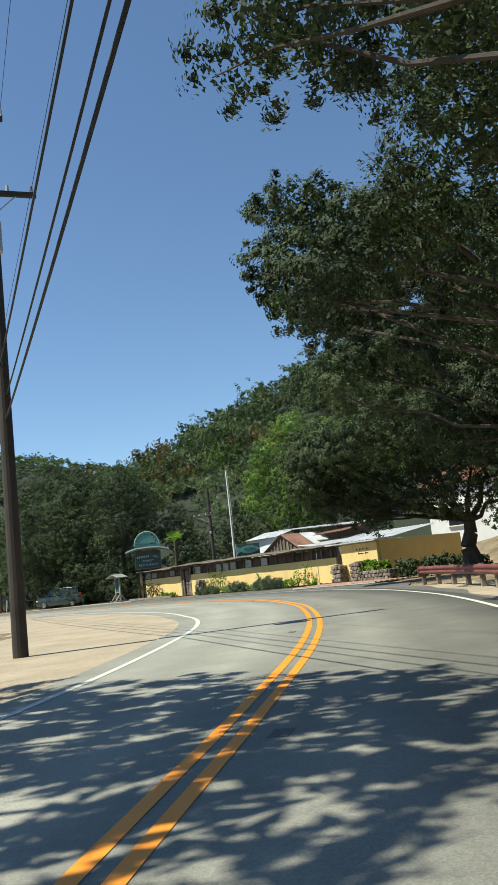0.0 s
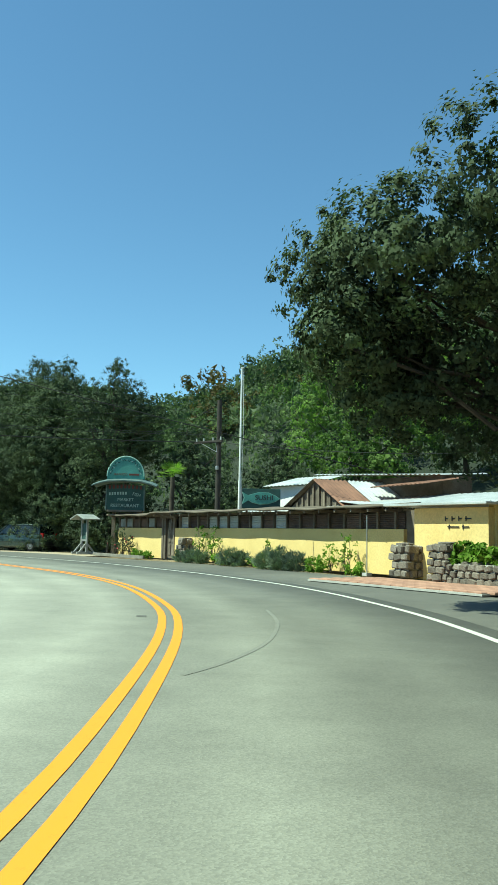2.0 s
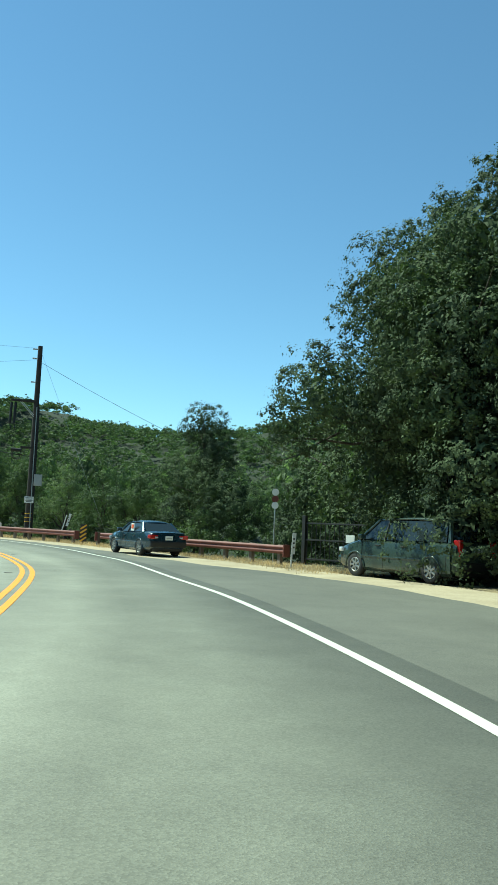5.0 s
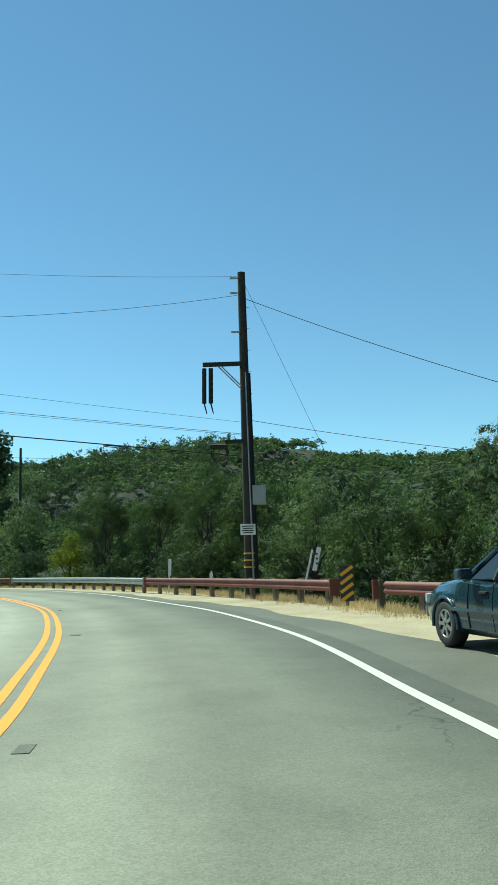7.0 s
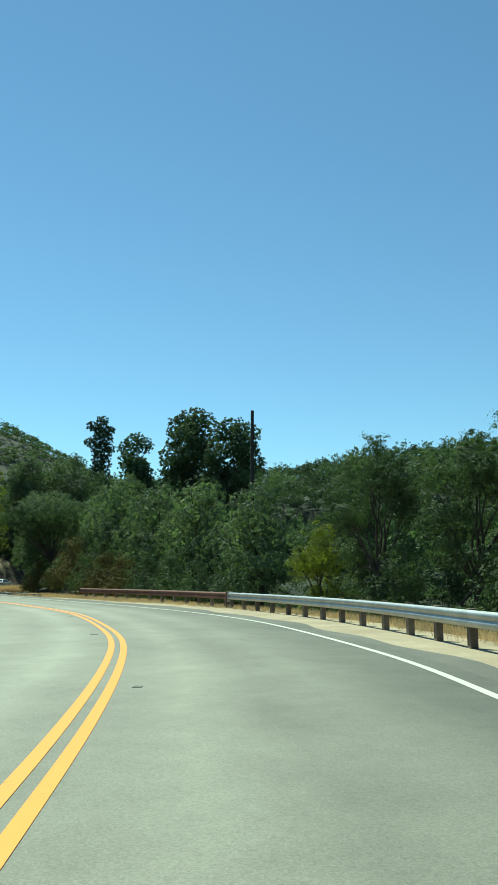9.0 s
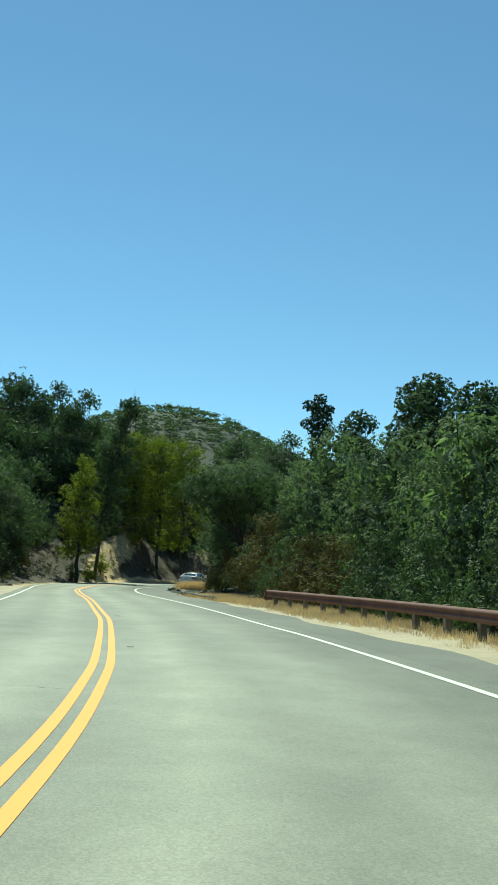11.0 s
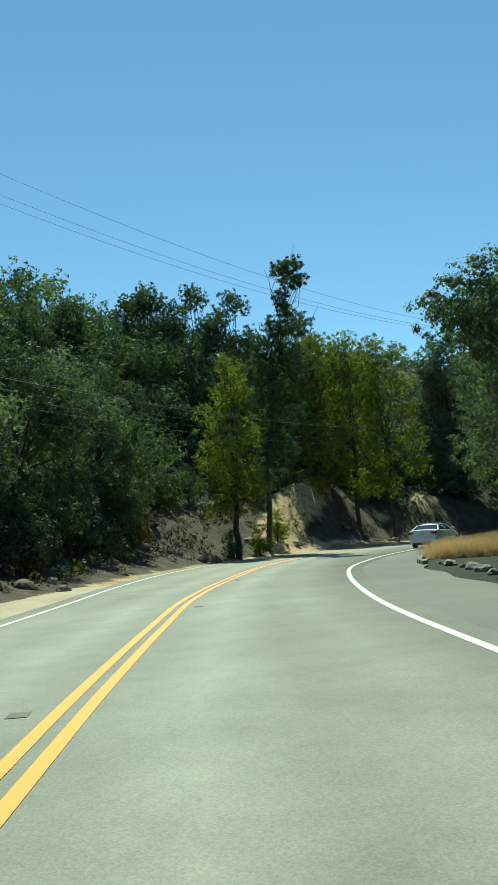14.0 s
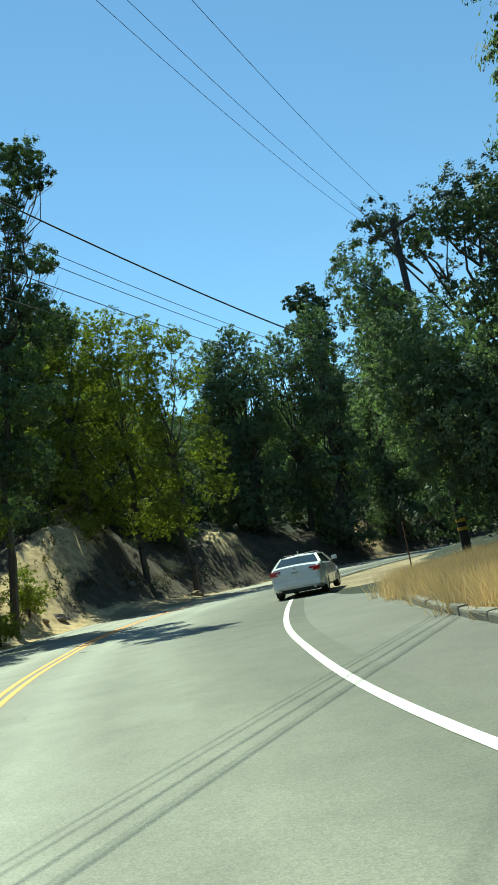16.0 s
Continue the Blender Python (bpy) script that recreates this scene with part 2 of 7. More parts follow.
M_HOUSE_WHITE = surface("white_house_wall", (0.66, 0.66, 0.62), (0.80, 0.80, 0.77), 1.0, 20, 0.9)
M_ORANGE = paint("orange_paint", (0.72, 0.13, 0.04), 0.5)
M_BLACKMARK = paint("black_sign_paint", (0.02, 0.02, 0.02), 0.5)
M_AMBER = paint("amber_sign_paint", (0.66, 0.36, 0.03), 0.5)
M_PAINT_WHITE = paint("white_car_paint", (0.80, 0.80, 0.80), 0.22, 0.0, 0.8)
M_PAINT_BLUE = paint("dark_teal_car_paint", (0.010, 0.032, 0.052), 0.22, 0.2, 0.8)
M_PAINT_GREEN = paint("dark_green_van_paint", (0.035, 0.055, 0.045), 0.22, 0.2, 0.8)
M_GLASS = glass_dark("tinted_car_glass", (0.03, 0.04, 0.045), 0.3)
M_TYRE = surface("tyre_rubber", (0.012, 0.012, 0.012), (0.03, 0.03, 0.03), 6, 40, 0.8)
M_RIM = surface("alloy_rim", (0.42, 0.42, 0.42), (0.6, 0.6, 0.6), 6, 40, 0.3, 0.9, 0.0)
M_TAIL = paint("red_tail_lamp", (0.42, 0.012, 0.012), 0.12, 0.0, 0.6)
M_HEAD = paint("clear_head_lamp", (0.62, 0.64, 0.65), 0.08, 0.1, 0.6)
M_TRIM = paint("black_plastic_trim", (0.02, 0.02, 0.02), 0.5)
M_CLAY = surface("terracotta", (0.26, 0.12, 0.07), (0.40, 0.20, 0.12), 5, 30, 0.85)
M_FLOWER = paint("red_flower_petals", (0.50, 0.05, 0.06), 0.6)


# ---- building blocks ----
def mesh_of(name, verts, faces, mat, smooth=False):
    """A mesh from arrays of corners and of equal-sided faces."""
    me = bpy.data.meshes.new(name)
    verts, faces = np.asarray(verts, np.float32), np.asarray(faces, np.int32)
    k = faces.shape[1]
    me.vertices.add(len(verts))
    me.vertices.foreach_set("co", verts.ravel())
    me.loops.add(faces.size)
    me.loops.foreach_set("vertex_index", faces.ravel())
    me.polygons.add(len(faces))
    me.polygons.foreach_set("loop_start", np.arange(0, faces.size, k, dtype=np.int32))
    me.update(calc_edges=True)
    me.validate()
    if smooth:
        me.polygons.foreach_set("use_smooth", np.ones(len(faces), bool))
    me.materials.append(mat)
    return me


def thing(name, at=(0, 0, 0), turn=0.0, label="", category="", group="", kind=""):
    ob = new(name)
    ob.empty_display_size = 0.2
    ob.matrix_basis = pose(*at, 0, 0, turn)
    return tagged(ob, label, category, group, kind)


def part(name, bm, mat, parent=None, label="", smooth=False, kind=""):
    me = bpy.data.meshes.new(name)
    bmesh.ops.recalc_face_normals(bm, faces=bm.faces)
    bm.to_mesh(me)
    bm.free()
    if smooth:
        me.polygons.foreach_set("use_smooth", np.ones(len(me.polygons), bool))
    me.materials.append(mat)
    ob = new(name, me)
    ob.parent = parent
    return tagged(ob, label, kind=kind)


def share(name, me, parent, m, label=""):
    ob = new(name, me)
    ob.parent = parent
    ob.matrix_basis = m
    return tagged(ob, label)


def box(bm, c, s, turn=0.0, bevel=0.0, m=None):
    mat = (m or Matrix()) @ pose(*c, 0, 0, turn) @ Matrix.Diagonal((*s, 1))
    made = bmesh.ops.create_cube(bm, size=1, matrix=mat)["verts"]
    if bevel:
        edges = {e for v in made for e in v.link_edges}
        bmesh.ops.bevel(bm, geom=list(edges), offset=bevel, segments=2, affect="EDGES", profile=0.6)
    return bm


def boxed(c, s, turn=0.0, bevel=0.0):
    return box(bmesh.new(), c, s, turn, bevel)


def rod(bm, a, b, r0, r1=None, seg=10, caps=True):
    """A tapered round bar from a to b."""
    a, b = Vector(a), Vector(b)
    d = b - a
    m = Matrix.Translation((a + b) / 2) @ d.to_track_quat("Z", "Y").to_matrix().to_4x4()
    bmesh.ops.create_cone(bm, cap_ends=caps, segments=seg, radius1=r0, radius2=r0 if r1 is None else r1, depth=d.length, matrix=m)
    return bm


def rodded(a, b, r0, r1=None, seg=10):
    return rod(bmesh.new(), a, b, r0, r1, seg)


def tube(points, r, seg=5):
    """A thin tube through points."""
    pts = np.array(points, float)
    d = np.gradient(pts, axis=0)
    d /= np.linalg.norm(d, axis=1, keepdims=True)
    ref = np.where(np.abs(d[:, 2:3]) > 0.9, [[1.0, 0, 0]], [[0, 0, 1.0]])
    u = np.cross(d, ref)
    u /= np.linalg.norm(u, axis=1, keepdims=True)
    v = np.cross(d, u)
    r = np.broadcast_to(r, len(pts))[:, None]
    a = np.linspace(0, 2 * np.pi, seg, endpoint=False)
    verts = np.concatenate([pts + r * (math.cos(q) * u + math.sin(q) * v) for q in a])
    n = len(pts)
    faces = [(k * n + i, k * n + i + 1, (k + 1) % seg * n + i + 1, (k + 1) % seg * n + i) for k in range(seg) for i in range(n - 1)]
    return verts, np.array(faces)


def curve_points(ctrl, step=0.8):
    """Points at even steps along a smooth curve through the control points."""
    c = np.array(ctrl, float)
    c = np.vstack([2 * c[0] - c[1], c, 2 * c[-1] - c[-2]])
    out = []
    for i in range(1, len(c) - 2):
        p0, p1, p2, p3 = c[i - 1:i + 3]
        n = max(2, int(np.linalg.norm(p2 - p1) / step * 3))
        t = np.linspace(0, 1, n, endpoint=False)[:, None]
        out.append(0.5 * (2 * p1 + (p2 - p0) * t + (2 * p0 - 5 * p1 + 4 * p2 - p3) * t**2 + (3 * p1 - p0 - 3 * p2 + p3) * t**3))
    out = np.vstack(out + [c[-2:-1]])
    s = np.r_[0, np.cumsum(np.linalg.norm(np.diff(out, axis=0), axis=1))]
    q = np.arange(0, s[-1], step)
    return np.stack([np.interp(q, s, out[:, k]) for k in range(out.shape[1])], 1)


def side_of(pts):
    """The unit way to the right of a curve in plan, point by point."""
    d = np.gradient(pts[:, :2], axis=0)
    d /= np.linalg.norm(d, axis=1, keepdims=True)
    return np.stack([d[:, 1], -d[:, 0]], 1)


def ribbon(name, left, right, z, mat, thick=0.0, kind="structure", label=""):
    """A strip of ground between two curves of equally many points."""
    n = len(left)
    z = np.broadcast_to(z, n)
    v = np.vstack([np.c_[left, z], np.c_[right, z]])
    f = [(i, i + 1, n + i + 1, n + i) for i in range(n - 1)]
    if thick:
        v = np.vstack([v, np.c_[left, z - thick], np.c_[right, z - thick]])
        f += [(2 * n + i, 2 * n + i + 1, i + 1, i) for i in range(n - 1)] + [(n + i, n + i + 1, 3 * n + i + 1, 3 * n + i) for i in range(n - 1)]
    f = [tuple(reversed(q)) for q in f]
    return tagged(new(name, mesh_of(name, v, np.array(f), mat)), label, kind=kind)


# ---- the road in plan ----
CENTRE = curve_points([(9.5, -70), (7.6, -40), (6.4, -15), (5.95, 2), (5.85, 8), (5.65, 13.7), (5.1, 19.5), (4.12, 25.4), (3.1, 29.3),
                       (1.72, 33.45), (0.18, 36.82), (-2.64, 41.35), (-6.2, 45.43), (-10.13, 48.73), (-16.4, 53.75), (-21.9, 57.4), (-28.3, 61.0), (-35.2, 63.7),
                       (-39.7, 65.0), (-46.0, 66.5), (-53.8, 67.85), (-59.4, 68.3), (-66, 68.45), (-72, 68.25), (-78, 67.5), (-84, 66.45), (-88.5, 65.3),
                       (-92, 64.2), (-99, 61.8), (-103.4, 60.1), (-113.6, 56.05), (-120.0, 53.3), (-125.2, 51.15), (-130, 49.25), (-136, 47.3), (-147, 44.25),
                       (-155, 42.75), (-165, 41.7), (-175, 42.2), (-186, 44.6), (-197, 49.5), (-207, 57), (-213, 65)])
RIGHT_EDGE = curve_points([(13.5, -70), (11.5, -40), (10.2, -15), (9.6, 2), (9.4, 10), (9.1, 17), (8.3, 24), (7.1, 29.7), (6.1, 33.2), (4.75, 36.8), (3.3, 39.7), (2.2, 41.6),
                           (0.7, 43.8), (-1.05, 45.9), (-3.36, 48.4), (-5.6, 50.5), (-8.3, 52.95), (-10.8, 54.95), (-14.8, 57.6), (-20.5, 60.9), (-25.3, 63.2), (-31.8, 66.3), (-36, 67.8), (-42.1, 69.8),
                           (-49.7, 71.4), (-55, 72.0), (-61.8, 72.6), (-67.8, 72.9), (-76.9, 72.4), (-83, 71.4), (-88.8, 69.8), (-96.6, 67.1), (-100.2, 65.65), (-106.9, 63.05), (-113.0, 60.55),
                           (-119.2, 57.8), (-126.2, 54.72), (-131.5, 52.76), (-137.0, 51.02), (-142.0, 49.72), (-147, 48.94), (-153, 48.38), (-162, 48.2), (-170, 48.4), (-178, 49.6),
                           (-187, 52.6), (-195, 57.2), (-203, 64), (-208, 71.5)])
LEFT_EDGE = curve_points([(5.5, -70), (3.9, -40), (3.2, -15), (3.0, 2), (3.0, 9.1), (2.68, 14.6), (2.0, 20.2), (0.95, 24.5), (-0.3, 27.6), (-1.75, 30.9), (-3.75, 34.4), (-6.5, 38.4), (-9.6, 42),
                          (-14, 46.3), (-19.5, 51.2), (-25, 55.3), (-31, 58.6), (-38, 61.2), (-47, 63.2), (-55, 64.3), (-64, 64.8), (-72, 64.5), (-80, 63.6), (-88, 61.8),
                          (-96, 59), (-108.4, 54.3), (-119.2, 50.2), (-124, 48.3), (-130.2, 45.9), (-137, 43.2), (-146, 40.2), (-156, 38.2), (-166, 37.6), (-176, 38.2),
                          (-187, 40.5), (-199, 45.5), (-210, 53.5), (-218, 63.5)])
C_SIDE = side_of(CENTRE)


def off_road(x, y):
    """The distance to the right of the centre line (negative: left), and the nearest point's number."""
    p = np.stack([np.ravel(x), np.ravel(y)], 1)
    best = np.empty(len(p), int)
    for i in range(0, len(p), 4000):
        q = p[i:i + 4000]
        best[i:i + 4000] = ((q[:, None] - CENTRE[None]) ** 2).sum(-1).argmin(1)
    d = p - CENTRE[best]
    dist = np.hypot(d[:, 0], d[:, 1]) * np.where((d * C_SIDE[best]).sum(1) >= 0, 1, -1)
    return dist.reshape(np.shape(x)), best.reshape(np.shape(x))


def smooth(x, a, b):
    t = np.clip((x - a) / (b - a), 0, 1)
    return t * t * (3 - 2 * t)


HILLS = [(30, 190, 50, 60, 50), (100, 120, 20, 45, 60), (-380, 120, 17, 70, 75), (-350, 220, 22, 80, 70), (-280, 310, 8, 80, 70), (-160, 330, 56, 80, 60), (-335, 20, 4, 50, 60),
         (-620, -75, 105, 130, 100), (-200, -32, 17, 55, 45), (-265, 62, 7, 38, 55), (-190, 18, 4, 22, 14), (-60, -60, 10, 70, 40), (-480, 300, 32, 120, 120), (80, -30, 20, 40, 60)]


def ground_height(x, y):
    x, y = np.asarray(x, float), np.asarray(y, float)
    d, k = off_road(x, y)
    h = np.zeros_like(x)
    for cx, cy, top, sx, sy in HILLS:
        h = h + top * np.exp(-0.5 * (((x - cx) / sx) ** 2 + ((y - cy) / sy) ** 2))
    far = smooth(np.abs(d), 13, 48)
    h = h * far
    px = CENTRE[k][..., 0]
    # the creek side falls away behind the guardrail
    creek = smooth(-px, 38, 55) * (1 - smooth(-px, 112, 124))
    h = h - creek * 1.6 * smooth(d, 8.5, 14) * (1 - smooth(d, 30, 60))
    # the cut bank outside the last bend
    bank = smooth(-px, 112, 128)
    h = h + bank * (0.5 * smooth(-d, 5.4, 7.5) + 3.8 * smooth(-d, 6.5, 17)) * smooth(-px, 105, 150)
    h = h + bank * 1.7 * smooth(-d, 6.0, 10.5) * smooth(-px, 150, 165)
    # the wooded slope climbs steeply behind the bank, and ends at the gap beyond the bend
    h = h + 6.0 * smooth(-d, 10, 31) * smooth(-px, 164, 180) * (1 - smooth(-px, 184, 204))
    # a sandy spur coming down to the road, and a ledge further round
    sx_, sy_ = x + 191.0, y - 33.8
    along_ = np.clip((sx_ * 15.0 + sy_ * 0.5) / 225.25, 0, 1)
    off_ = (sx_ - along_ * 15.0) ** 2 + (sy_ - along_ * 0.5) ** 2
    h = h + 0.9 * np.exp(-off_ / 2.6) + 3.0 * (1 - along_) ** 0.8 * np.exp(-off_ / 16.0)
    h = h + 0.9 * np.exp(-((x + 173.5) / 2.2) ** 2 - ((y - 35.0) / 1.2) ** 2)
    h = h + 0.8 * np.exp(-((x + 205.5) / 3.0) ** 2 - ((y - 41.4) / 1.6) ** 2)
    ledge = 0.35 * np.sin(x * 0.47 + 0.8 * np.sin(y * 0.9)) * np.sin(y * 0.83 + 0.6 * x * 0.3) + 0.3 * np.sin(x * 1.3 + y * 0.7) * np.sin(y * 1.7 - x * 0.4)
    h = h + smooth(-px, 122, 140) * ledge * smooth(-d, 6.6, 9.5) * (1 - smooth(-d, 18, 26))
    verge = bank * smooth(d, 9.0, 14.0) * 0.45
    h = h + verge
    rough = 0.12 * np.sin(x * 0.9 + 1.3 * np.sin(y * 0.37)) * np.sin(y * 0.8 + np.sin(x * 0.5)) + 0.5 * np.sin(x * 0.21) * np.sin(y * 0.17 + 1)
    return h + rough * smooth(np.abs(d), 7, 22) - 0.05


def ground_at(x, y):
    return float(ground_height(np.array([x]), np.array([y]))[0])


def axis(lo, hi, step, ends):
    mid = np.arange(lo, hi + step / 2, step)
    out = []
    g = step
    v = hi
    while v < ends:
        g *= 1.25
        v += g
        out.append(v)
    low = []
    g, v = step, lo
    while v > -ends:
        g *= 1.25
        v -= g
        low.append(v)
    return np.r_[low[::-1], mid, out]


gx, gy = axis(-235, 45, 0.8, 2600), axis(-15, 105, 0.8, 2600)
GX, GY = np.meshgrid(gx, gy)
GZ = ground_height(GX, GY)
gi = np.arange(GX.size).reshape(GX.shape)
M_GROUND, g_nt, g_b, g_co = material("earth_leaf_litter_sand_and_shade")


def ground_layer(name):
    """Where a kind of soil lies, its edge broken up by noise."""
    at = g_nt.nodes.new("ShaderNodeAttribute")
    at.attribute_name = name
    add = g_nt.nodes.new("ShaderNodeMath")
    add.operation = "MULTIPLY_ADD"
    g_nt.links.new(noise_tex(g_nt, 0.7, 7, 0.72, g_co), add.inputs[0])
    add.inputs[1].default_value = 1.5
    g_nt.links.new(at.outputs["Fac"], add.inputs[2])
    n = g_nt.nodes.new("ShaderNodeMapRange")
    n.inputs["From Min"].default_value, n.inputs["From Max"].default_value = 1.12, 1.38
    g_nt.links.new(add.outputs[0], n.inputs["Value"])
    return n.outputs["Result"]


g_n = noise_tex(g_nt, 0.25, 6, 0.65, g_co)
g_f = noise_tex(g_nt, 5.0, 7, 0.75, g_co)
# dark litter base; also the painted shade on the last bend's right verge
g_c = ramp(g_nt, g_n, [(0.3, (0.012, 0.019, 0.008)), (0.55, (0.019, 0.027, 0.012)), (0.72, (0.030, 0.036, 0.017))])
g_c = rgba_mix(g_nt, ground_layer("bare"), g_c, ramp(g_nt, g_n, [(0.35, (0.15, 0.115, 0.065)), (0.5, (0.26, 0.20, 0.115)), (0.66, (0.37, 0.29, 0.18))]))
g_c = rgba_mix(g_nt, ground_layer("bank"), g_c, ramp(g_nt, noise_tex(g_nt, 1.1, 7, 0.72, g_co), [(0.35, (0.035, 0.027, 0.017)), (0.54, (0.075, 0.054, 0.032)), (0.74, (0.17, 0.118, 0.066))]))
g_c = rgba_mix(g_nt, ground_layer("sand"), g_c, ramp(g_nt, noise_tex(g_nt, 1.6, 7, 0.7, g_co), [(0.32, (0.22, 0.145, 0.07)), (0.5, (0.49, 0.345, 0.17)), (0.7, (0.62, 0.47, 0.26))]))
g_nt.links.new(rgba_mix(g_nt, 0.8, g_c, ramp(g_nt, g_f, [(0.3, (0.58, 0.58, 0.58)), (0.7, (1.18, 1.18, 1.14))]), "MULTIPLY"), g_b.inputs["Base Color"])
g_nt.links.new(bump(g_nt, g_f, 0.9, 0.12), g_b.inputs["Normal"])
g_b.inputs["Roughness"].default_value = 0.95
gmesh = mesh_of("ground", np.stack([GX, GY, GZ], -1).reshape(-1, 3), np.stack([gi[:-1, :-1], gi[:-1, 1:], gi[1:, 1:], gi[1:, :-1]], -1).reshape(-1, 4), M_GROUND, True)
gd, gk = off_road(GX, GY)
gc = CENTRE[gk][..., 0]
wobble = 2.5 * np.sin(GX * 0.31) * np.sin(GY * 0.27 + 1)
# no bare soil right of x -165 to -129: oak shade put into the colour
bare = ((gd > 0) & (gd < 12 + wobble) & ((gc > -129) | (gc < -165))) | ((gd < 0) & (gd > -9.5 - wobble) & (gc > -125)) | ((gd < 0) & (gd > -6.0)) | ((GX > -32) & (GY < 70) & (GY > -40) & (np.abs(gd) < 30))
bank_ = (gc < -128) & (gd < -5.6) & (gd > -13 + 0.6 * wobble) & (GY > 12)
spur = np.clip(-(GX + 176.0) / 15.0, 0, 1)
sand = np.exp(-((GX + 176.0 + 15.0 * spur) ** 2 + (GY - 34.5 + 0.5 * spur) ** 2) / 2.8) + np.exp(-((GX + 173.8) / 2.4) ** 2 - ((GY - 35.2) / 1.3) ** 2) + np.exp(-((GX + 205.5) / 3.2) ** 2 - ((GY - 41.6) / 1.6) ** 2)
sand = sand + 0.6 * ((gc < -140) & (gc > -210) & (gd < -4.6) & (gd > -5.9)) + 0.8 * np.exp(-((GX + 217) / 2.5) ** 2 - ((GY - 54.7) / 2.0) ** 2) + 0.7 * np.exp(-((GX + 196) / 2.5) ** 2 - ((GY - 38.5) / 1.0) ** 2)


def softened(mask, times=2):
    """A mask with its edges blurred over the neighbouring points."""
    m = np.asarray(mask, float)
    for _ in range(times):
        q = np.pad(m, 1, mode="edge")
        m = (q[:-2, 1:-1] + q[2:, 1:-1] + q[1:-1, :-2] + q[1:-1, 2:] + 2 * q[1:-1, 1:-1]) / 6
    return m


for nm, mask in (("bare", softened(bare)), ("bank", softened(bank_)), ("sand", np.clip(sand, 0, 1))):
    gmesh.attributes.new(nm, "FLOAT", "POINT").data.foreach_set("value", mask.astype(np.float32).ravel())
tagged(new("ground", gmesh), "dry brown earth and leaf litter, one verge coloured dark for shade, rising into wooded hills", kind="structure")


def resampled(curve, like):
    """A point of a curve opposite each point of another one, never going back."""
    i = np.array([((curve - q) ** 2).sum(1).argmin() for q in like], float)
    i = np.maximum.accumulate(i)
    n = 15
    i = np.convolve(np.pad(i, n // 2, mode="edge"), np.ones(n) / n, mode="valid") + np.linspace(0, 1e-3, len(i))
    return np.stack([np.interp(i, np.arange(len(curve)), curve[:, k]) for k in (0, 1)], 1)


r_side = side_of(RIGHT_EDGE)
opposite = resampled(LEFT_EDGE, RIGHT_EDGE)
road = ribbon("road", opposite - (RIGHT_EDGE - opposite) / np.linalg.norm(RIGHT_EDGE - opposite, axis=1)[:, None] * 0.55,
       RIGHT_EDGE + r_side * 0.45, 0.0, M_ROAD, 0.12, label="two-lane road of worn grey asphalt with cracks")
road_v = np.array([v.co[:2] for v in road.data.vertices])
road.data.attributes.new("across", "FLOAT", "POINT").data.foreach_set("value", off_road(road_v[:, 0], road_v[:, 1])[0].astype(np.float32))


def shift(curve, amount):
    return curve + side_of(curve) * np.broadcast_to(amount, len(curve))[:, None]


for a, b in ((-0.17, -0.055), (0.055, 0.17)):
    ribbon("yellow_line", shift(CENTRE, a), shift(CENTRE, b), 0.005, M_YELLOW, label="solid yellow centre line, slightly worn")
ribbon("white_line", shift(RIGHT_EDGE, -0.065), shift(RIGHT_EDGE, 0.065), 0.005, M_WHITE, label="solid white edge line, slightly worn")
ribbon("white_line", shift(LEFT_EDGE, -0.06), shift(LEFT_EDGE, 0.06), 0.005, M_WHITE, label="solid white edge line, slightly worn")

# ---- foliage ----
def leaf_quads(rng, centres, radii, per, size, flat=0.85, up=0.35, three=False, outs=None):
    """Many small leaves in clumps: corners, four or three to a leaf."""
    n = len(centres) * per
    c = np.repeat(centres, per, 0)
    r = np.repeat(radii, per)
    d = rng.normal(size=(n, 3))
    d /= np.linalg.norm(d, axis=1, keepdims=True)
    p = c + d * (r * rng.random(n) ** 0.75)[:, None] * (1, 1, flat)
    nrm = d * 0.8 + rng.normal(size=(n, 3)) * 0.7 + (0, 0, up)
    if outs is not None:
        nrm = d * 0.8 + rng.normal(size=(n, 3)) * 0.3 + np.repeat(outs, per, 0) * 1.1 + (0, 0, up * 0.6)
    nrm /= np.linalg.norm(nrm, axis=1, keepdims=True)
    t = np.cross(nrm, rng.normal(size=(n, 3)))
    t /= np.linalg.norm(t, axis=1, keepdims=True)
    b = np.cross(nrm, t)
    s = (size * rng.uniform(0.6, 1.35, n))[:, None]
    if three:
        return np.stack([p - t * s * 0.72, p + b * s * 1.05, p + t * s * 0.72], 1).reshape(-1, 3)
    return np.stack([p - t * s, p - b * s * 0.55, p + t * s, p + b * s * 0.55], 1).reshape(-1, 3)


def quad_mesh(name, verts, mat, sides=4):
    return mesh_of(name, verts, np.arange(len(verts)).reshape(-1, sides), mat)


def clumps(rng, blobs, density=3.0, grow=0.42):
    """Clump centres over the outside of round masses."""
    cs, rs, os = [], [], []
    for x, y, z, r in blobs:
        n = max(8, int(density * r * r * 6.4))
        d = rng.normal(size=(n, 3))
        d /= np.linalg.norm(d, axis=1, keepdims=True)
        k = rng.uniform(0.72, 1.06, n)
        cs.append(np.array((x, y, z)) + d * (r * k)[:, None] * (1, 1, 0.85))
        rs.append(rng.uniform(0.5, 1.25, n) * (0.12 + grow * math.sqrt(r) * 0.30))
        os.append(d)
    return np.vstack(cs), np.concatenate(rs), np.vstack(os)


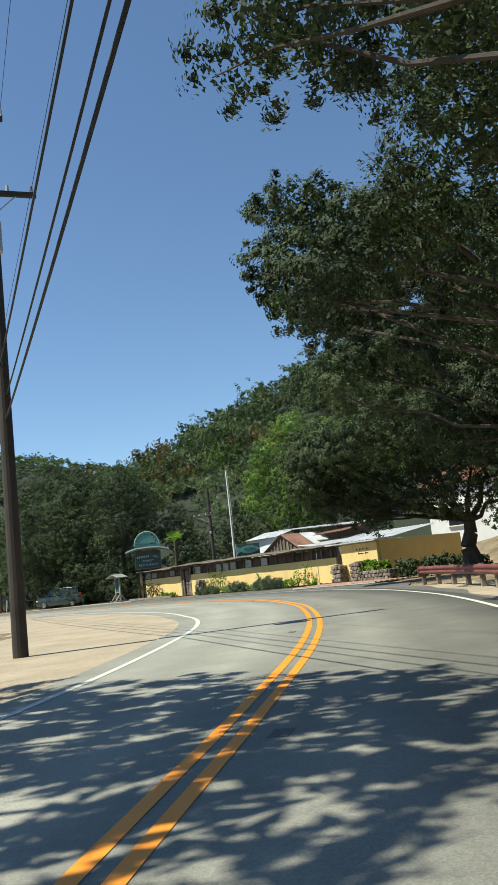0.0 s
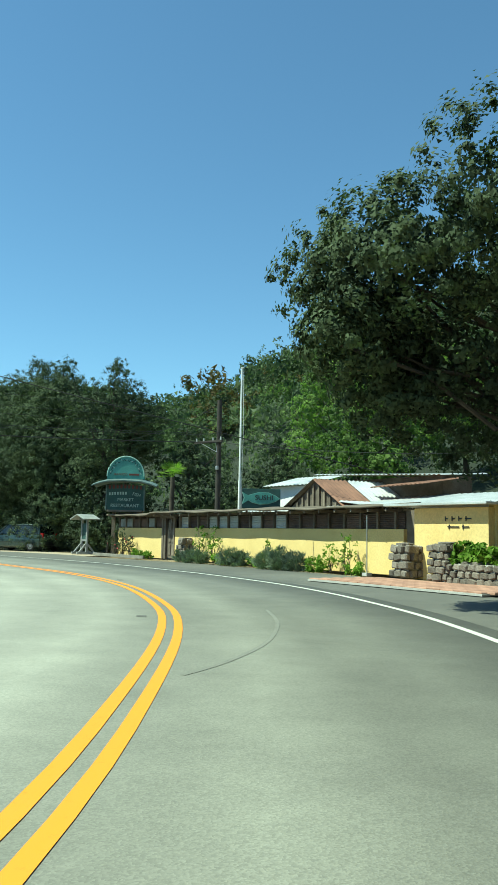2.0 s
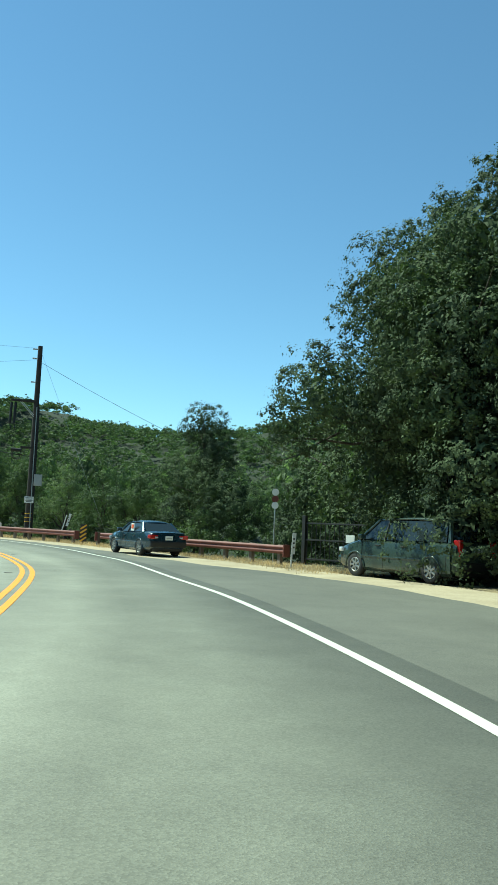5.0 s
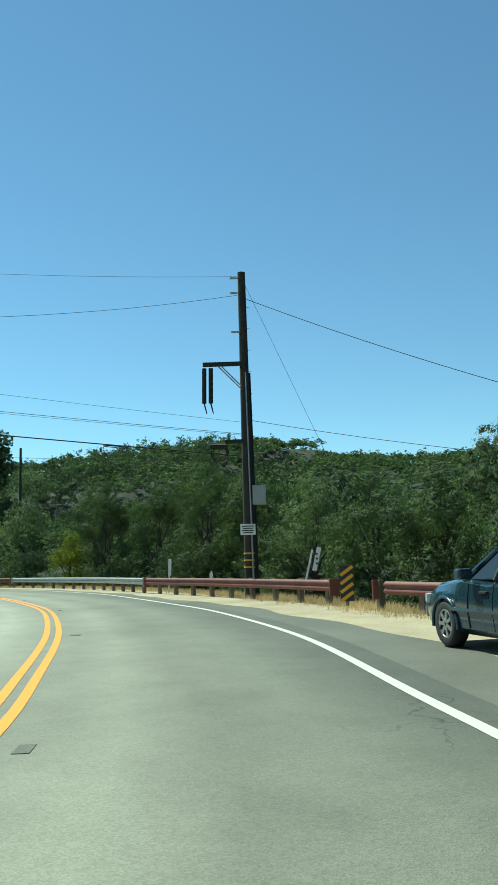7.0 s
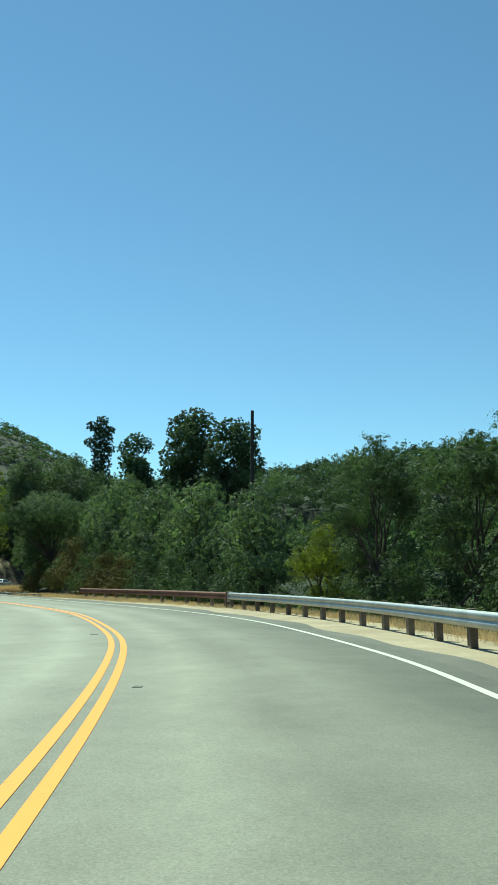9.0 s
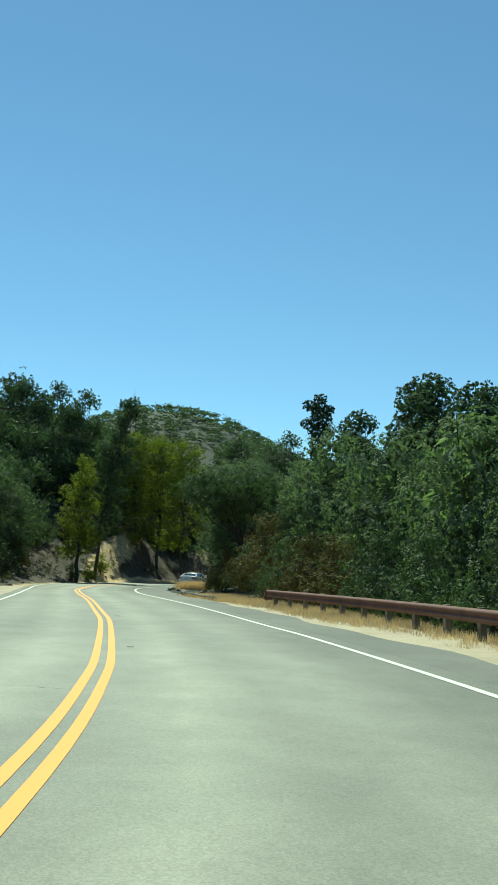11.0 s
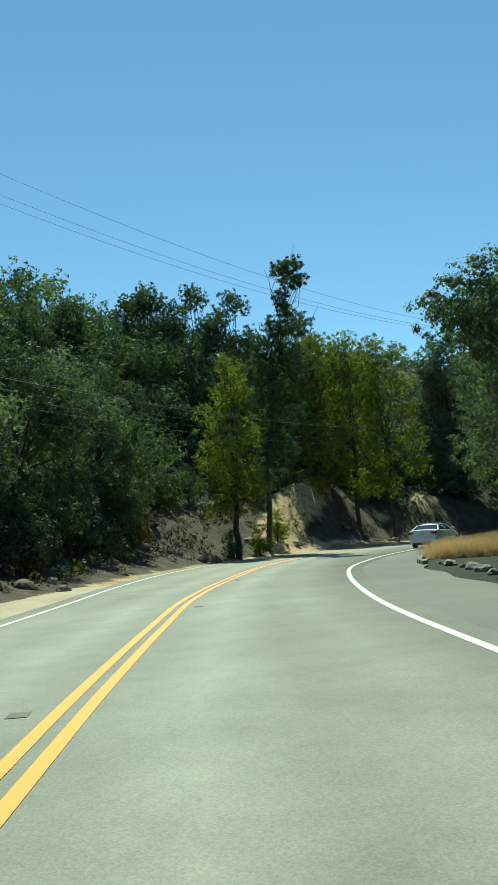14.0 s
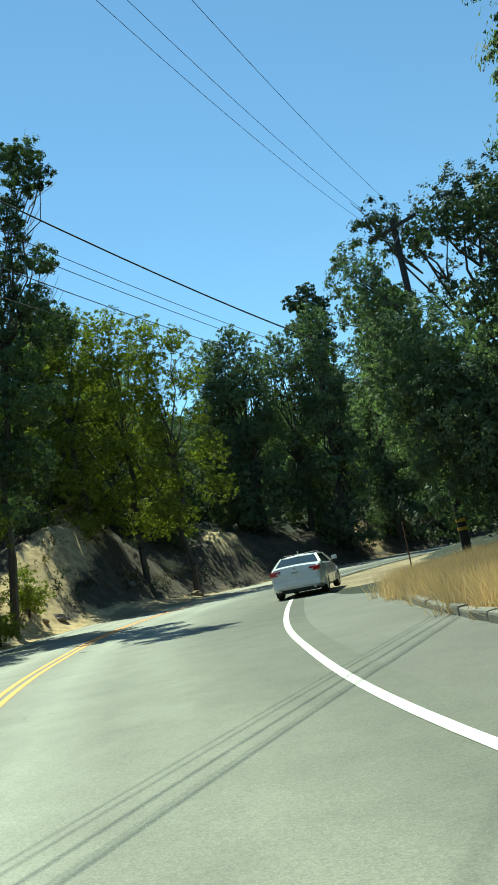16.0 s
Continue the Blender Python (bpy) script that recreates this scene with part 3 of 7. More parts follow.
def inner_leaves(rng, blobs, count, broad):
    """Broader sprays of leaves in the depth of each mass."""
    out = []
    for x, y, z, r in blobs:
        d = rng.normal(size=(count, 3))
        d /= np.linalg.norm(d, axis=1, keepdims=True)
        c = np.array((x, y, z)) + d * (r * rng.uniform(0.25, 0.66, count))[:, None] * (1, 1, 0.85)
        nrm = d + rng.normal(size=(count, 3)) * 0.35
        nrm /= np.linalg.norm(nrm, axis=1, keepdims=True)
        t = np.cross(nrm, rng.normal(size=(count, 3)))
        t /= np.linalg.norm(t, axis=1, keepdims=True)
        s = (r * broad / math.sqrt(count) * rng.uniform(0.6, 1.25, count))[:, None]
        out.append(np.stack([c - t * s, c + np.cross(nrm, t) * s * 0.8, c + t * s], 1).reshape(-1, 3))
    return np.concatenate(out)


def limb(bm, rng, a, b, r0, r1, bends=4):
    """A crooked tapered branch."""
    a, b = Vector(a), Vector(b)
    last, n = a, bends
    for i in range(1, n + 1):
        f = i / n
        p = a.lerp(b, f)
        if i < n:
            p += Vector(rng.normal(size=3)) * (b - a).length * 0.03
        rod(bm, last, p, r0 + (r1 - r0) * (i - 1) / n, r0 + (r1 - r0) * f, 6, i in (1, n))
        last = p
    return last


def tree(name, at, blobs, label, seed, mat=None, leaf=0.13, per=42, density=3.0, trunk=0.3, fork=0.35, category="tree", group="", bark=None, bare=0, lean=(0, 0)):
    """A tree: tapered trunk with limbs into each mass of leaves, and a crown of clumps. Blobs are in metres from the foot."""
    rng = np.random.default_rng(seed)
    at = (at[0], at[1], at[2] if len(at) > 2 else ground_at(at[0], at[1]))
    t = thing(name, at, 0, label, category, group)
    top = max(b[2] for b in blobs)
    bm = bmesh.new()
    mid = Vector((lean[0] * fork, lean[1] * fork, top * fork))
    limb(bm, rng, (0, 0, -0.25), mid, trunk * 1.15, trunk * 0.8, 4)
    for x, y, z, r in blobs:
        limb(bm, rng, mid, (x, y, z - 0.2 * r), min(trunk * 0.42, 0.02 + 0.05 * r), trunk * 0.08, 5)
        for _ in range(3 if len(blobs) < 12 else 1):
            e = Vector((x, y, z)) + Vector(rng.normal(size=3)) * r * 0.5
            limb(bm, rng, (x * 0.7 + mid.x * 0.3, y * 0.7 + mid.y * 0.3, z * 0.75 + mid.z * 0.25), e, min(trunk * 0.2, 0.01 + 0.03 * r), 0.01, 3)
    for _ in range(bare):
        x, y, z, r = blobs[int(rng.integers(len(blobs)))]
        e = Vector((x, y, z)) + Vector((rng.normal(), rng.normal(), abs(rng.normal()) * 0.8)) * r * 1.2
        limb(bm, rng, (x, y, z - 0.3 * r), e, 0.045, 0.01, 4)
    part("trunk", bm, bark or M_BARK, t)
    cs, rs, outs = clumps(rng, blobs, density)
    v = leaf_quads(rng, cs, rs, max(8, int(per * 0.55)), leaf * 1.12, three=True, outs=outs)
    v = np.concatenate([v, inner_leaves(rng, blobs, 900 if leaf < 0.057 else 520 if leaf < 0.07 else 260 if leaf < 0.09 else 120, 1.65)])
    ob = new("crown", quad_mesh("crown", v, mat or M_LEAF_OAK, 3))
    ob.parent = t
    return t


# the oaks beside the road where the drive begins
OAKS = "oaks beside the road"
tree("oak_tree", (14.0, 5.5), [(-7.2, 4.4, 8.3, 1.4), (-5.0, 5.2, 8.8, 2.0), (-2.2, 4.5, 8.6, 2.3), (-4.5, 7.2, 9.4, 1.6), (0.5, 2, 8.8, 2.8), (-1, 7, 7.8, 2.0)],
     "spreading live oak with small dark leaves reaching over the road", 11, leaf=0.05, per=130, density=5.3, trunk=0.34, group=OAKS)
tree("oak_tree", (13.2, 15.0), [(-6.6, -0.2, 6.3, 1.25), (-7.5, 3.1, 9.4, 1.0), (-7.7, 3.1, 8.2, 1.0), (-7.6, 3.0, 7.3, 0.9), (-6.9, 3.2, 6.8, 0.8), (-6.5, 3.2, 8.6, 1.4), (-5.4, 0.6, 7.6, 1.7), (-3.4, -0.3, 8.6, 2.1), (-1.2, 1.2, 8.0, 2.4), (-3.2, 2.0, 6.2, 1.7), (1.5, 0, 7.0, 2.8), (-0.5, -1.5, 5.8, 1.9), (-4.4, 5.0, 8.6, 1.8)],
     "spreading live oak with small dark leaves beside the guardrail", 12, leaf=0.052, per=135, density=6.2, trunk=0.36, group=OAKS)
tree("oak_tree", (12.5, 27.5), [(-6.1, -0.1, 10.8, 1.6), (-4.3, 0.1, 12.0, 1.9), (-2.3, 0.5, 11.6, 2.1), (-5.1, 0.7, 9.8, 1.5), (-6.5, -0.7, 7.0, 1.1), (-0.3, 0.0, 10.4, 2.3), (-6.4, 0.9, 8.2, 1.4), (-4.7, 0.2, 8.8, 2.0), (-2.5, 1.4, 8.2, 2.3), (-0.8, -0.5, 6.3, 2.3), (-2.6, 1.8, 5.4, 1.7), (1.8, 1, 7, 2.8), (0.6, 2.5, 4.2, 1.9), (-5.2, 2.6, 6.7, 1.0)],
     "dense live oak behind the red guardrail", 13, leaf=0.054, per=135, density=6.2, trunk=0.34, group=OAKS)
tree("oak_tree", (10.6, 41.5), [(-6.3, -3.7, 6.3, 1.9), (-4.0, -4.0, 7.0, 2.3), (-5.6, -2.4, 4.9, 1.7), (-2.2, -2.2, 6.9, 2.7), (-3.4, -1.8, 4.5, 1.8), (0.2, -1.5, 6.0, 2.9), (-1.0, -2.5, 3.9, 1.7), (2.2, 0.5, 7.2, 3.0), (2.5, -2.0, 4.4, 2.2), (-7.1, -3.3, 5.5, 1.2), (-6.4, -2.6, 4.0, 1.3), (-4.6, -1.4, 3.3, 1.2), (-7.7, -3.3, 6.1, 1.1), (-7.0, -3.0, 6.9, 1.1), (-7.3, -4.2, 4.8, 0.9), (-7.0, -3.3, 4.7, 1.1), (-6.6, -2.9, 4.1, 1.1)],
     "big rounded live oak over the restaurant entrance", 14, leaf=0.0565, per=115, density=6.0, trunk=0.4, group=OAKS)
for k, (x, y, h) in enumerate([(19.5, 36, 9.0), (18.5, 46, 9.5), (19, 25, 9.0), (20, 14, 9.0), (17, 54, 8.5)]):
    tree("oak_tree", (x, y), [(-1.8, 0, h - 2.0, 2.6), (1.5, 1, h - 2.2, 2.6), (-1.6, -1.6, h - 4.6, 2.4), (0.8, -1.8, h - 6.4, 2.2), (-2.4, 1.5, h - 6.2, 2.2), (0, 2, h - 4.4, 2.6)],
         "dark live oak in the second row from the road", 90 + k, leaf=0.11, per=44, density=2.8, trunk=0.3, group=OAKS)
tree("oak_tree", (-5.5, 2.5), [(-1.5, 3.5, 8.8, 1.9), (1.0, 5.0, 9.2, 2.0), (3.5, 4.0, 9.2, 2.0), (6.0, 3.2, 9.2, 1.9), (7.8, 2.0, 9.0, 1.6), (0.5, 1.5, 8.4, 2.0), (3.5, 1.0, 8.8, 2.0), (6.5, 0.2, 8.8, 1.8), (-2.8, 1.0, 7.6, 2.0), (3.0, -1.8, 8.4, 2.0)],
     "live oak on the inside of the bend shading the road", 99, leaf=0.11, per=80, density=3.6, trunk=0.28, group=OAKS)
# dark oaks behind the sign and the parked van
DARK = "dark oaks behind the restaurant sign"
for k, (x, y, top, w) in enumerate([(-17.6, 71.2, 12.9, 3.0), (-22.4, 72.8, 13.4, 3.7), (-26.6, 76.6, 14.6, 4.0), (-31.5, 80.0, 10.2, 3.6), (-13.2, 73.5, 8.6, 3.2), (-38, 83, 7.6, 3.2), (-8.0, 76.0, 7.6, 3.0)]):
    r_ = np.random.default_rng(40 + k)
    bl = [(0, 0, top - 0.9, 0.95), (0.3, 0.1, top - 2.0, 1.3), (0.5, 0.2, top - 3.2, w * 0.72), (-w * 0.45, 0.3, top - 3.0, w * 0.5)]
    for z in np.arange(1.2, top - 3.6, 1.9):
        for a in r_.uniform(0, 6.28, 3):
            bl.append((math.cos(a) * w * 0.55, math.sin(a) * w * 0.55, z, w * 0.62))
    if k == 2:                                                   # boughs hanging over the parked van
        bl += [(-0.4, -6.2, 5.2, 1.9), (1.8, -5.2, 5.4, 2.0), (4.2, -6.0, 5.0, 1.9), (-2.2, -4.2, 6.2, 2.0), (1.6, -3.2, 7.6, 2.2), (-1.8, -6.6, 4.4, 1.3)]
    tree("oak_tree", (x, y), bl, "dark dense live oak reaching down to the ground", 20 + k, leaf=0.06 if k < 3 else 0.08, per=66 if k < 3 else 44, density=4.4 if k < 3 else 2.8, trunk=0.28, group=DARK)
# lighter trees behind the restaurant roofs
tree("sycamore_tree", (-2.8, 79.0), [(-3.2, 0, 8.2, 1.9), (-3.7, 0.2, 5.6, 1.9), (-1.6, 0.2, 11.0, 1.9), (0.6, 0, 13.0, 2.0), (2.0, 0, 10.0, 2.4), (0, -0.5, 7.8, 2.3), (3.6, 0.2, 7.0, 2.3), (-0.8, -1.0, 5.0, 2.2), (2.0, -0.8, 4.4, 2.2), (3.8, 0, 12.2, 1.9), (-2.6, -0.4, 9.8, 1.4)],
     "tall bright green sycamore behind the metal roofs", 59, M_LEAF_FRESHTREE, leaf=0.095, per=44, density=4.0, trunk=0.26)
for k, (x, y, s) in enumerate([(4.5, 84, 0.95), (10, 80, 0.8)]):
    tree("sycamore_tree", (x, y), [(-2.6 * s, 0, 5.0 * s, 2.4 * s), (0.5, 0.4, 8.6 * s, 2.5 * s), (2.6 * s, -0.5, 5.5 * s, 2.5 * s), (-1.6, 0.5, 9.9 * s, 1.5 * s), (0.3, -1.6, 4.4, 2.4 * s)],
         "bright green sycamore behind the metal roofs", 60 + k, M_LEAF_FRESHTREE, leaf=0.10, per=44, density=3.4, trunk=0.22)

# ---- the bends further on ----
tree("oak_tree", (-48.0, 82.5), [(0, 0, 8.6, 1.7), (0.6, 0.3, 7.0, 1.9), (-1.6, 0, 5.2, 2.2), (1.6, -0.6, 4.6, 2.4), (0, -1, 2.6, 2.6), (3.5, -0.5, 3.4, 2.3)],
     "tall oak with a narrow top standing behind the guardrail", 71, leaf=0.045, per=150, density=5.6, trunk=0.25)
CREEK = "oaks between the guardrail and the creek"
for k, (x, y, top, w, mat) in enumerate([(-67.2, 80.6, 6.5, 2.3, M_LEAF_WOOD), (-71.3, 79.9, 7.2, 2.4, M_LEAF_WOOD), (-77.0, 81.8, 8.6, 2.9, M_LEAF_WOOD), (-62.2, 81.4, 5.5, 2.4, M_LEAF_SAGE), (-57.0, 81.2, 4.9, 2.2, M_LEAF_WOOD), (-52.6, 81.2, 4.6, 2.2, M_LEAF_WOOD),
                                         (-83.5, 81.0, 7.2, 2.4, M_LEAF_WOOD), (-88.5, 78.6, 7.8, 2.2, M_LEAF_WOOD), (-100.5, 80.5, 9.0, 2.6, M_LEAF_WOOD), (-96.0, 77.6, 4.4, 1.9, M_LEAF_LIGHT)]):
    r_ = np.random.default_rng(600 + k)
    g0 = ground_at(x, y)
    h = top - g0
    bl = [(0, 0, h - 0.9, 0.95), (0.9, -0.2, h - 1.9, 1.2), (-1.0, 0.1, h - 2.2, 1.3)]
    for z in np.arange(1.0, h - 2.2, 1.35):
        for a in r_.uniform(0, 6.28, 4):
            bl.append((math.cos(a) * w * 0.7, math.sin(a) * w * 0.6, z + r_.uniform(-0.4, 0.4), w * r_.uniform(0.36, 0.52)))
    tree("oak_tree", (x, y, g0), bl, "rounded green oak crowding behind the guardrail", 620 + k, mat, leaf=0.055, per=66, density=4.8, trunk=0.18, group=CREEK)
SYC = "sycamores below the hillside"
tree("sycamore_tree", (-164.3, 36.0), [(0.9, 0.3, 13.3, 0.9), (0.1, 0.5, 12.7, 1.1), (-1.3, 0.2, 11.6, 1.2), (0.4, 0.2, 11.0, 1.5), (1.2, -0.5, 9.4, 1.6), (-1.2, 0.8, 8.8, 1.6), (1.6, 1.0, 7.4, 1.7), (0.2, -1.2, 7.0, 1.6), (-1.9, -0.6, 6.4, 1.6), (2.4, 0.2, 5.4, 1.5), (0.2, 0.9, 5.2, 1.6), (-1.0, -0.4, 4.0, 1.5), (1.2, -0.8, 3.4, 1.3), (-2.2, 0.6, 4.6, 1.3)],
     "slender sycamore with yellow-green leaves at the road's edge", 72, M_LEAF_LIGHT, leaf=0.085, per=40, density=5.0, trunk=0.2, group=SYC)
for k, (x, y, h) in enumerate(((-187.0, 35.2, 20.8), (-189.5, 38.0, 20.4), (-193.0, 40.6, 20.6), (-190.0, 33.0, 21.0))):
    g0 = ground_at(x, y)
    h -= g0
    tree("sycamore_tree", (x, y, g0), [(0.3 + 0.9 * math.sin(7 * k + 2.3 * q), (1.2 + 0.13 * q) * math.sin(3 * k + 2.1 * q), h - 1.1 - 0.92 * q, 1.2 + 0.6 * abs(math.sin(5 * k + 1.7 * q))) for q in range(16)],
         "sycamore with sunlit yellow-green leaves above the cut bank", 73 + 100 * k, M_LEAF_LIGHT, leaf=0.085, per=44, density=4.2, trunk=0.2, fork=0.5, group=SYC)
tree("dying_tree", (-171.6, 35.4), [(3.8, 4.9, 20.2, 0.8), (4.4, 4.0, 19.8, 0.75), (3.4, 4.4, 19.2, 0.95), (4.0, 5.4, 18.9, 0.6), (3.3, 3.6, 18.0, 0.7), (2.9, 3.6, 17.2, 0.7), (2.2, 2.6, 16.2, 1.1), (2.9, 4.6, 15.6, 0.8), (1.6, 1.6, 15.0, 1.3), (2.4, 3.6, 14.0, 1.1), (1.0, 1.0, 13.4, 1.5), (2.2, 4.4, 12.8, 1.2), (1.4, 2.4, 12.0, 1.5), (0.2, 0.2, 11.0, 1.7), (1.6, 2.8, 9.8, 1.5), (0.4, 0.4, 8.6, 1.7), (0.9, 1.9, 7.2, 1.5), (0.0, 0.0, 5.6, 1.6)],
     "tall thinning tree with bare grey branches on one side", 74, M_LEAF_WOOD, leaf=0.075, per=95, density=7.5, trunk=0.17, fork=0.6, lean=(2.6, 3.0))
r_ = np.random.default_rng(75)
for k in range(11):                                              # bare boughs spreading to one side
    bm = bmesh.new()
    z0 = 11.0 + k * 0.75
    foot = Vector((0.2 * z0 - 0.9, 0.235 * z0 - 0.9, z0))
    end = foot + Vector((r_.uniform(-1.0, 0.4), r_.uniform(1.4, 3.2) * (1.1 - k / 18), r_.uniform(1.2, 2.8)))
    limb(bm, r_, foot, end, 0.035, 0.01, 5)
    for _ in range(5):
        m_ = foot.lerp(end, r_.uniform(0.35, 0.9))
        limb(bm, r_, m_, m_ + Vector((r_.normal() * 0.5, r_.uniform(0.1, 0.9), r_.uniform(0.3, 1.1))), 0.016, 0.006, 3)
    part("bare_bough", bm, M_DEADWOOD, bpy.data.objects["dying_tree"], "leafless grey bough")
tree("oak_tree", (-139.6, 58.6), [(2.1, -4.0, 7.3, 1.2), (1.0, -3.2, 7.7, 1.6), (1.6, -2.2, 7.8, 1.6), (-0.8, -2.8, 7.4, 1.5), (2.8, -2.4, 6.6, 1.5), (0.2, -1.2, 7.9, 1.7), (3.2, -0.8, 7.3, 1.8), (0.8, -1.4, 5.8, 1.6), (-2.0, -1.0, 7.0, 1.7), (1.2, 1.0, 7.6, 1.9), (3.6, 1.0, 7.4, 1.9), (-1.4, 1.4, 7.4, 1.9), (1.0, 2.2, 6.2, 2.0)],
     "dark spreading live oak whose boughs overhang the kerb", 275, M_LEAF_WOOD, leaf=0.06, per=85, density=4.4, trunk=0.34)
tree("oak_tree", (-147.4, 57.6), [(0.6, -1.9, 8.7, 1.9), (2.6, -2.1, 7.7, 1.9), (-1.2, -1.5, 8.1, 2.3), (0.6, -0.1, 9.3, 2.0), (0.6, -2.2, 6.4, 1.9), (2.6, 0.9, 8.4, 2.5), (-2.4, 0.9, 8.7, 2.4), (1.8, -1.9, 4.5, 2.0), (-1.4, -1.7, 4.7, 2.0), (4.6, -1.1, 6.4, 1.9), (3.6, -2.3, 3.3, 1.6), (0.2, -1.7, 2.9, 1.7), (-2.8, -0.9, 2.9, 1.7), (-3.4, -0.9, 6.2, 2.0), (-1.1, -2.4, 9.7, 1.5), (-0.4, -2.0, 8.6, 1.7), (-1.5, -2.2, 7.1, 1.6), (1.0, -1.6, 9.5, 1.5)],
     "tall dense live oak beside the kerb and dry grass", 75, M_LEAF_SAGE, leaf=0.06, per=85, density=4.4, trunk=0.36)
tree("oak_tree", (-168.0, 59.0), [(2.4, -3.6, 12.4, 1.4), (1.4, -1.4, 13.2, 2.2), (0.4, -1.2, 10.0, 2.2), (-0.6, -0.6, 7.4, 2.2), (3.2, -0.2, 12.6, 2.4), (2.5, -0.4, 8.4, 2.2), (2.9, -5.0, 13.0, 1.0), (0.4, -1.6, 4.6, 2.4)],
     "tall oak crowding round the utility pole", 76, leaf=0.075, per=60, density=3.8, trunk=0.36)
for k, (x, y, h) in enumerate([(-107.5, 76.0, 9.5), (-114.0, 72.6, 10.5), (-121.5, 69.4, 10.6), (-129.5, 66.0, 10.4), (-137.0, 63.6, 9.4)]):
    tree("oak_tree", (x, y), [(0, 0, h - 1.4, 1.6), (1.6, -0.8, h - 3.0, 2.2), (-1.8, 0.2, h - 3.4, 2.4), (0.4, -1.6, h - 5.0, 2.4), (2.4, -0.6, h - 6.0, 2.2), (-2.2, -0.8, h - 6.2, 2.4), (0, -1.4, 2.2, 2.2)],
         "grey-green oak behind the verge on the creek side", 85 + k, M_LEAF_SAGE, leaf=0.09, per=40, density=3.6, trunk=0.24, group="oaks on the creek side")
tree("oak_tree", (-156.0, 62.0), [(0, -1, 8.6, 2.2), (1.6, -1.6, 6.0, 2.4), (-1.4, -1.0, 5.0, 2.6), (0, -2.4, 3.4, 2.4), (0.4, 0.5, 10.4, 1.6), (3.5, -1, 4.0, 2.2)],
     "bushy grey-green oak on the inside of the bend", 77, M_LEAF_WOOD, leaf=0.075, per=55, density=4.0, trunk=0.26)
BANK_OAKS = "dark oaks on the cut bank"
for k, (x, o, h, w) in enumerate([(-127.0, 12.5, 8.5, 2.8), (-133.5, 11.5, 8.0, 2.7), (-139.5, 10.6, 9.0, 2.8), (-145.5, 10.4, 9.5, 2.9), (-151.5, 10.6, 10.5, 2.9), (-157.0, 11.5, 10.5, 2.8)]):
    i = int(((CENTRE[:, 0] - x) ** 2).argmin())
    r_ = np.random.default_rng(800 + k)
    p = CENTRE[i] - C_SIDE[i] * o
    bl = [(0, 0, h - 0.9, 1.3), (0.9, 0.9, h - 2.2, 1.7), (-1.1, 0.2, h - 2.6, 1.7)]
    for z in np.arange(0.8, h - 2.6, 1.5):
        for a in r_.uniform(-0.9, 4.0, 4):
            bl.append((math.cos(a) * w * 0.75, math.sin(a) * w * 0.75, z + r_.uniform(-0.4, 0.4), w * r_.uniform(0.38, 0.52)))
    tree("oak_tree", (p[0], p[1]), bl, "dark live oak leaning out from the cut bank", 820 + k, M_LEAF_WOOD if k % 2 else M_LEAF_SAGE, leaf=0.085, per=30, density=4.0, trunk=0.22, group=BANK_OAKS)
TALL = "tall oaks above the bend"
for k, (x, y, top, w) in enumerate(((-189.5, 16.3, 30.2, 3.2), (-190.0, 21.4, 29.2, 2.8), (-192.4, 25.0, 28.6, 2.6), (-200.5, 29.5, 27.8, 2.6), (-183.6, 10.2, 28.4, 3.0), (-176.5, 9.6, 26.0, 3.0), (-207.5, 32.0, 24.5, 3.2), (-214.0, 42.8, 24.8, 2.8), (-213.3, 45.2, 25.6, 3.0), (-216.4, 49.5, 24.8, 2.8), (-213.3, 53.3, 26.0, 2.6), (-217.5, 58.2, 23.0, 3.0), (-221.0, 63.5, 23.4, 3.0))):
    r_ = np.random.default_rng(900 + k)
    g0 = ground_at(x, y)
    h = top - g0
    bl = [(0, 0, h - 1.2, 1.3), (0.6, 1.0, h - 2.4, 1.6), (-0.4, -1.2, h - 2.8, 1.6)]
    for z in np.arange(max(1.4, h - 12.5) if k < 6 else 1.4, h - 3.0, 1.9):
        for a in r_.uniform(0, 6.28, 5):
            bl.append((math.cos(a) * w * 0.7, math.sin(a) * w * 0.7, z + r_.uniform(-0.6, 0.6), w * r_.uniform(0.42, 0.58)))
    tree("oak_tree", (x, y, g0), bl, "tall dark oak on the slope above the bend" if k < 6 else "tall grey-green oak standing above the bend's outer bank", 920 + k, M_LEAF_WOOD if k < 6 else M_LEAF_SAGE, leaf=0.11, per=34, density=3.2, trunk=0.3, group=TALL)
tree("willow_tree", (-161.0, 56.2), [(0, -3.6, 8.3, 1.4), (0.2, -3.9, 9.5, 1.1), (0.8, -3.0, 6.8, 1.8), (-1.0, -2.6, 6.2, 1.9), (0.6, -3.4, 5.0, 1.8), (2.0, -2.0, 5.8, 1.9), (-2.0, -2.2, 4.6, 1.9), (0, -2.2, 3.6, 1.9), (2.6, -1.6, 4.0, 1.9), (1.0, -1.6, 2.4, 1.9), (-1.6, -1.2, 2.3, 1.8), (3.6, -0.6, 2.4, 1.8)],
     "feathery grey-green willow behind the dry grass", 176, M_LEAF_SAGE, leaf=0.065, per=80, density=4.4, trunk=0.24)
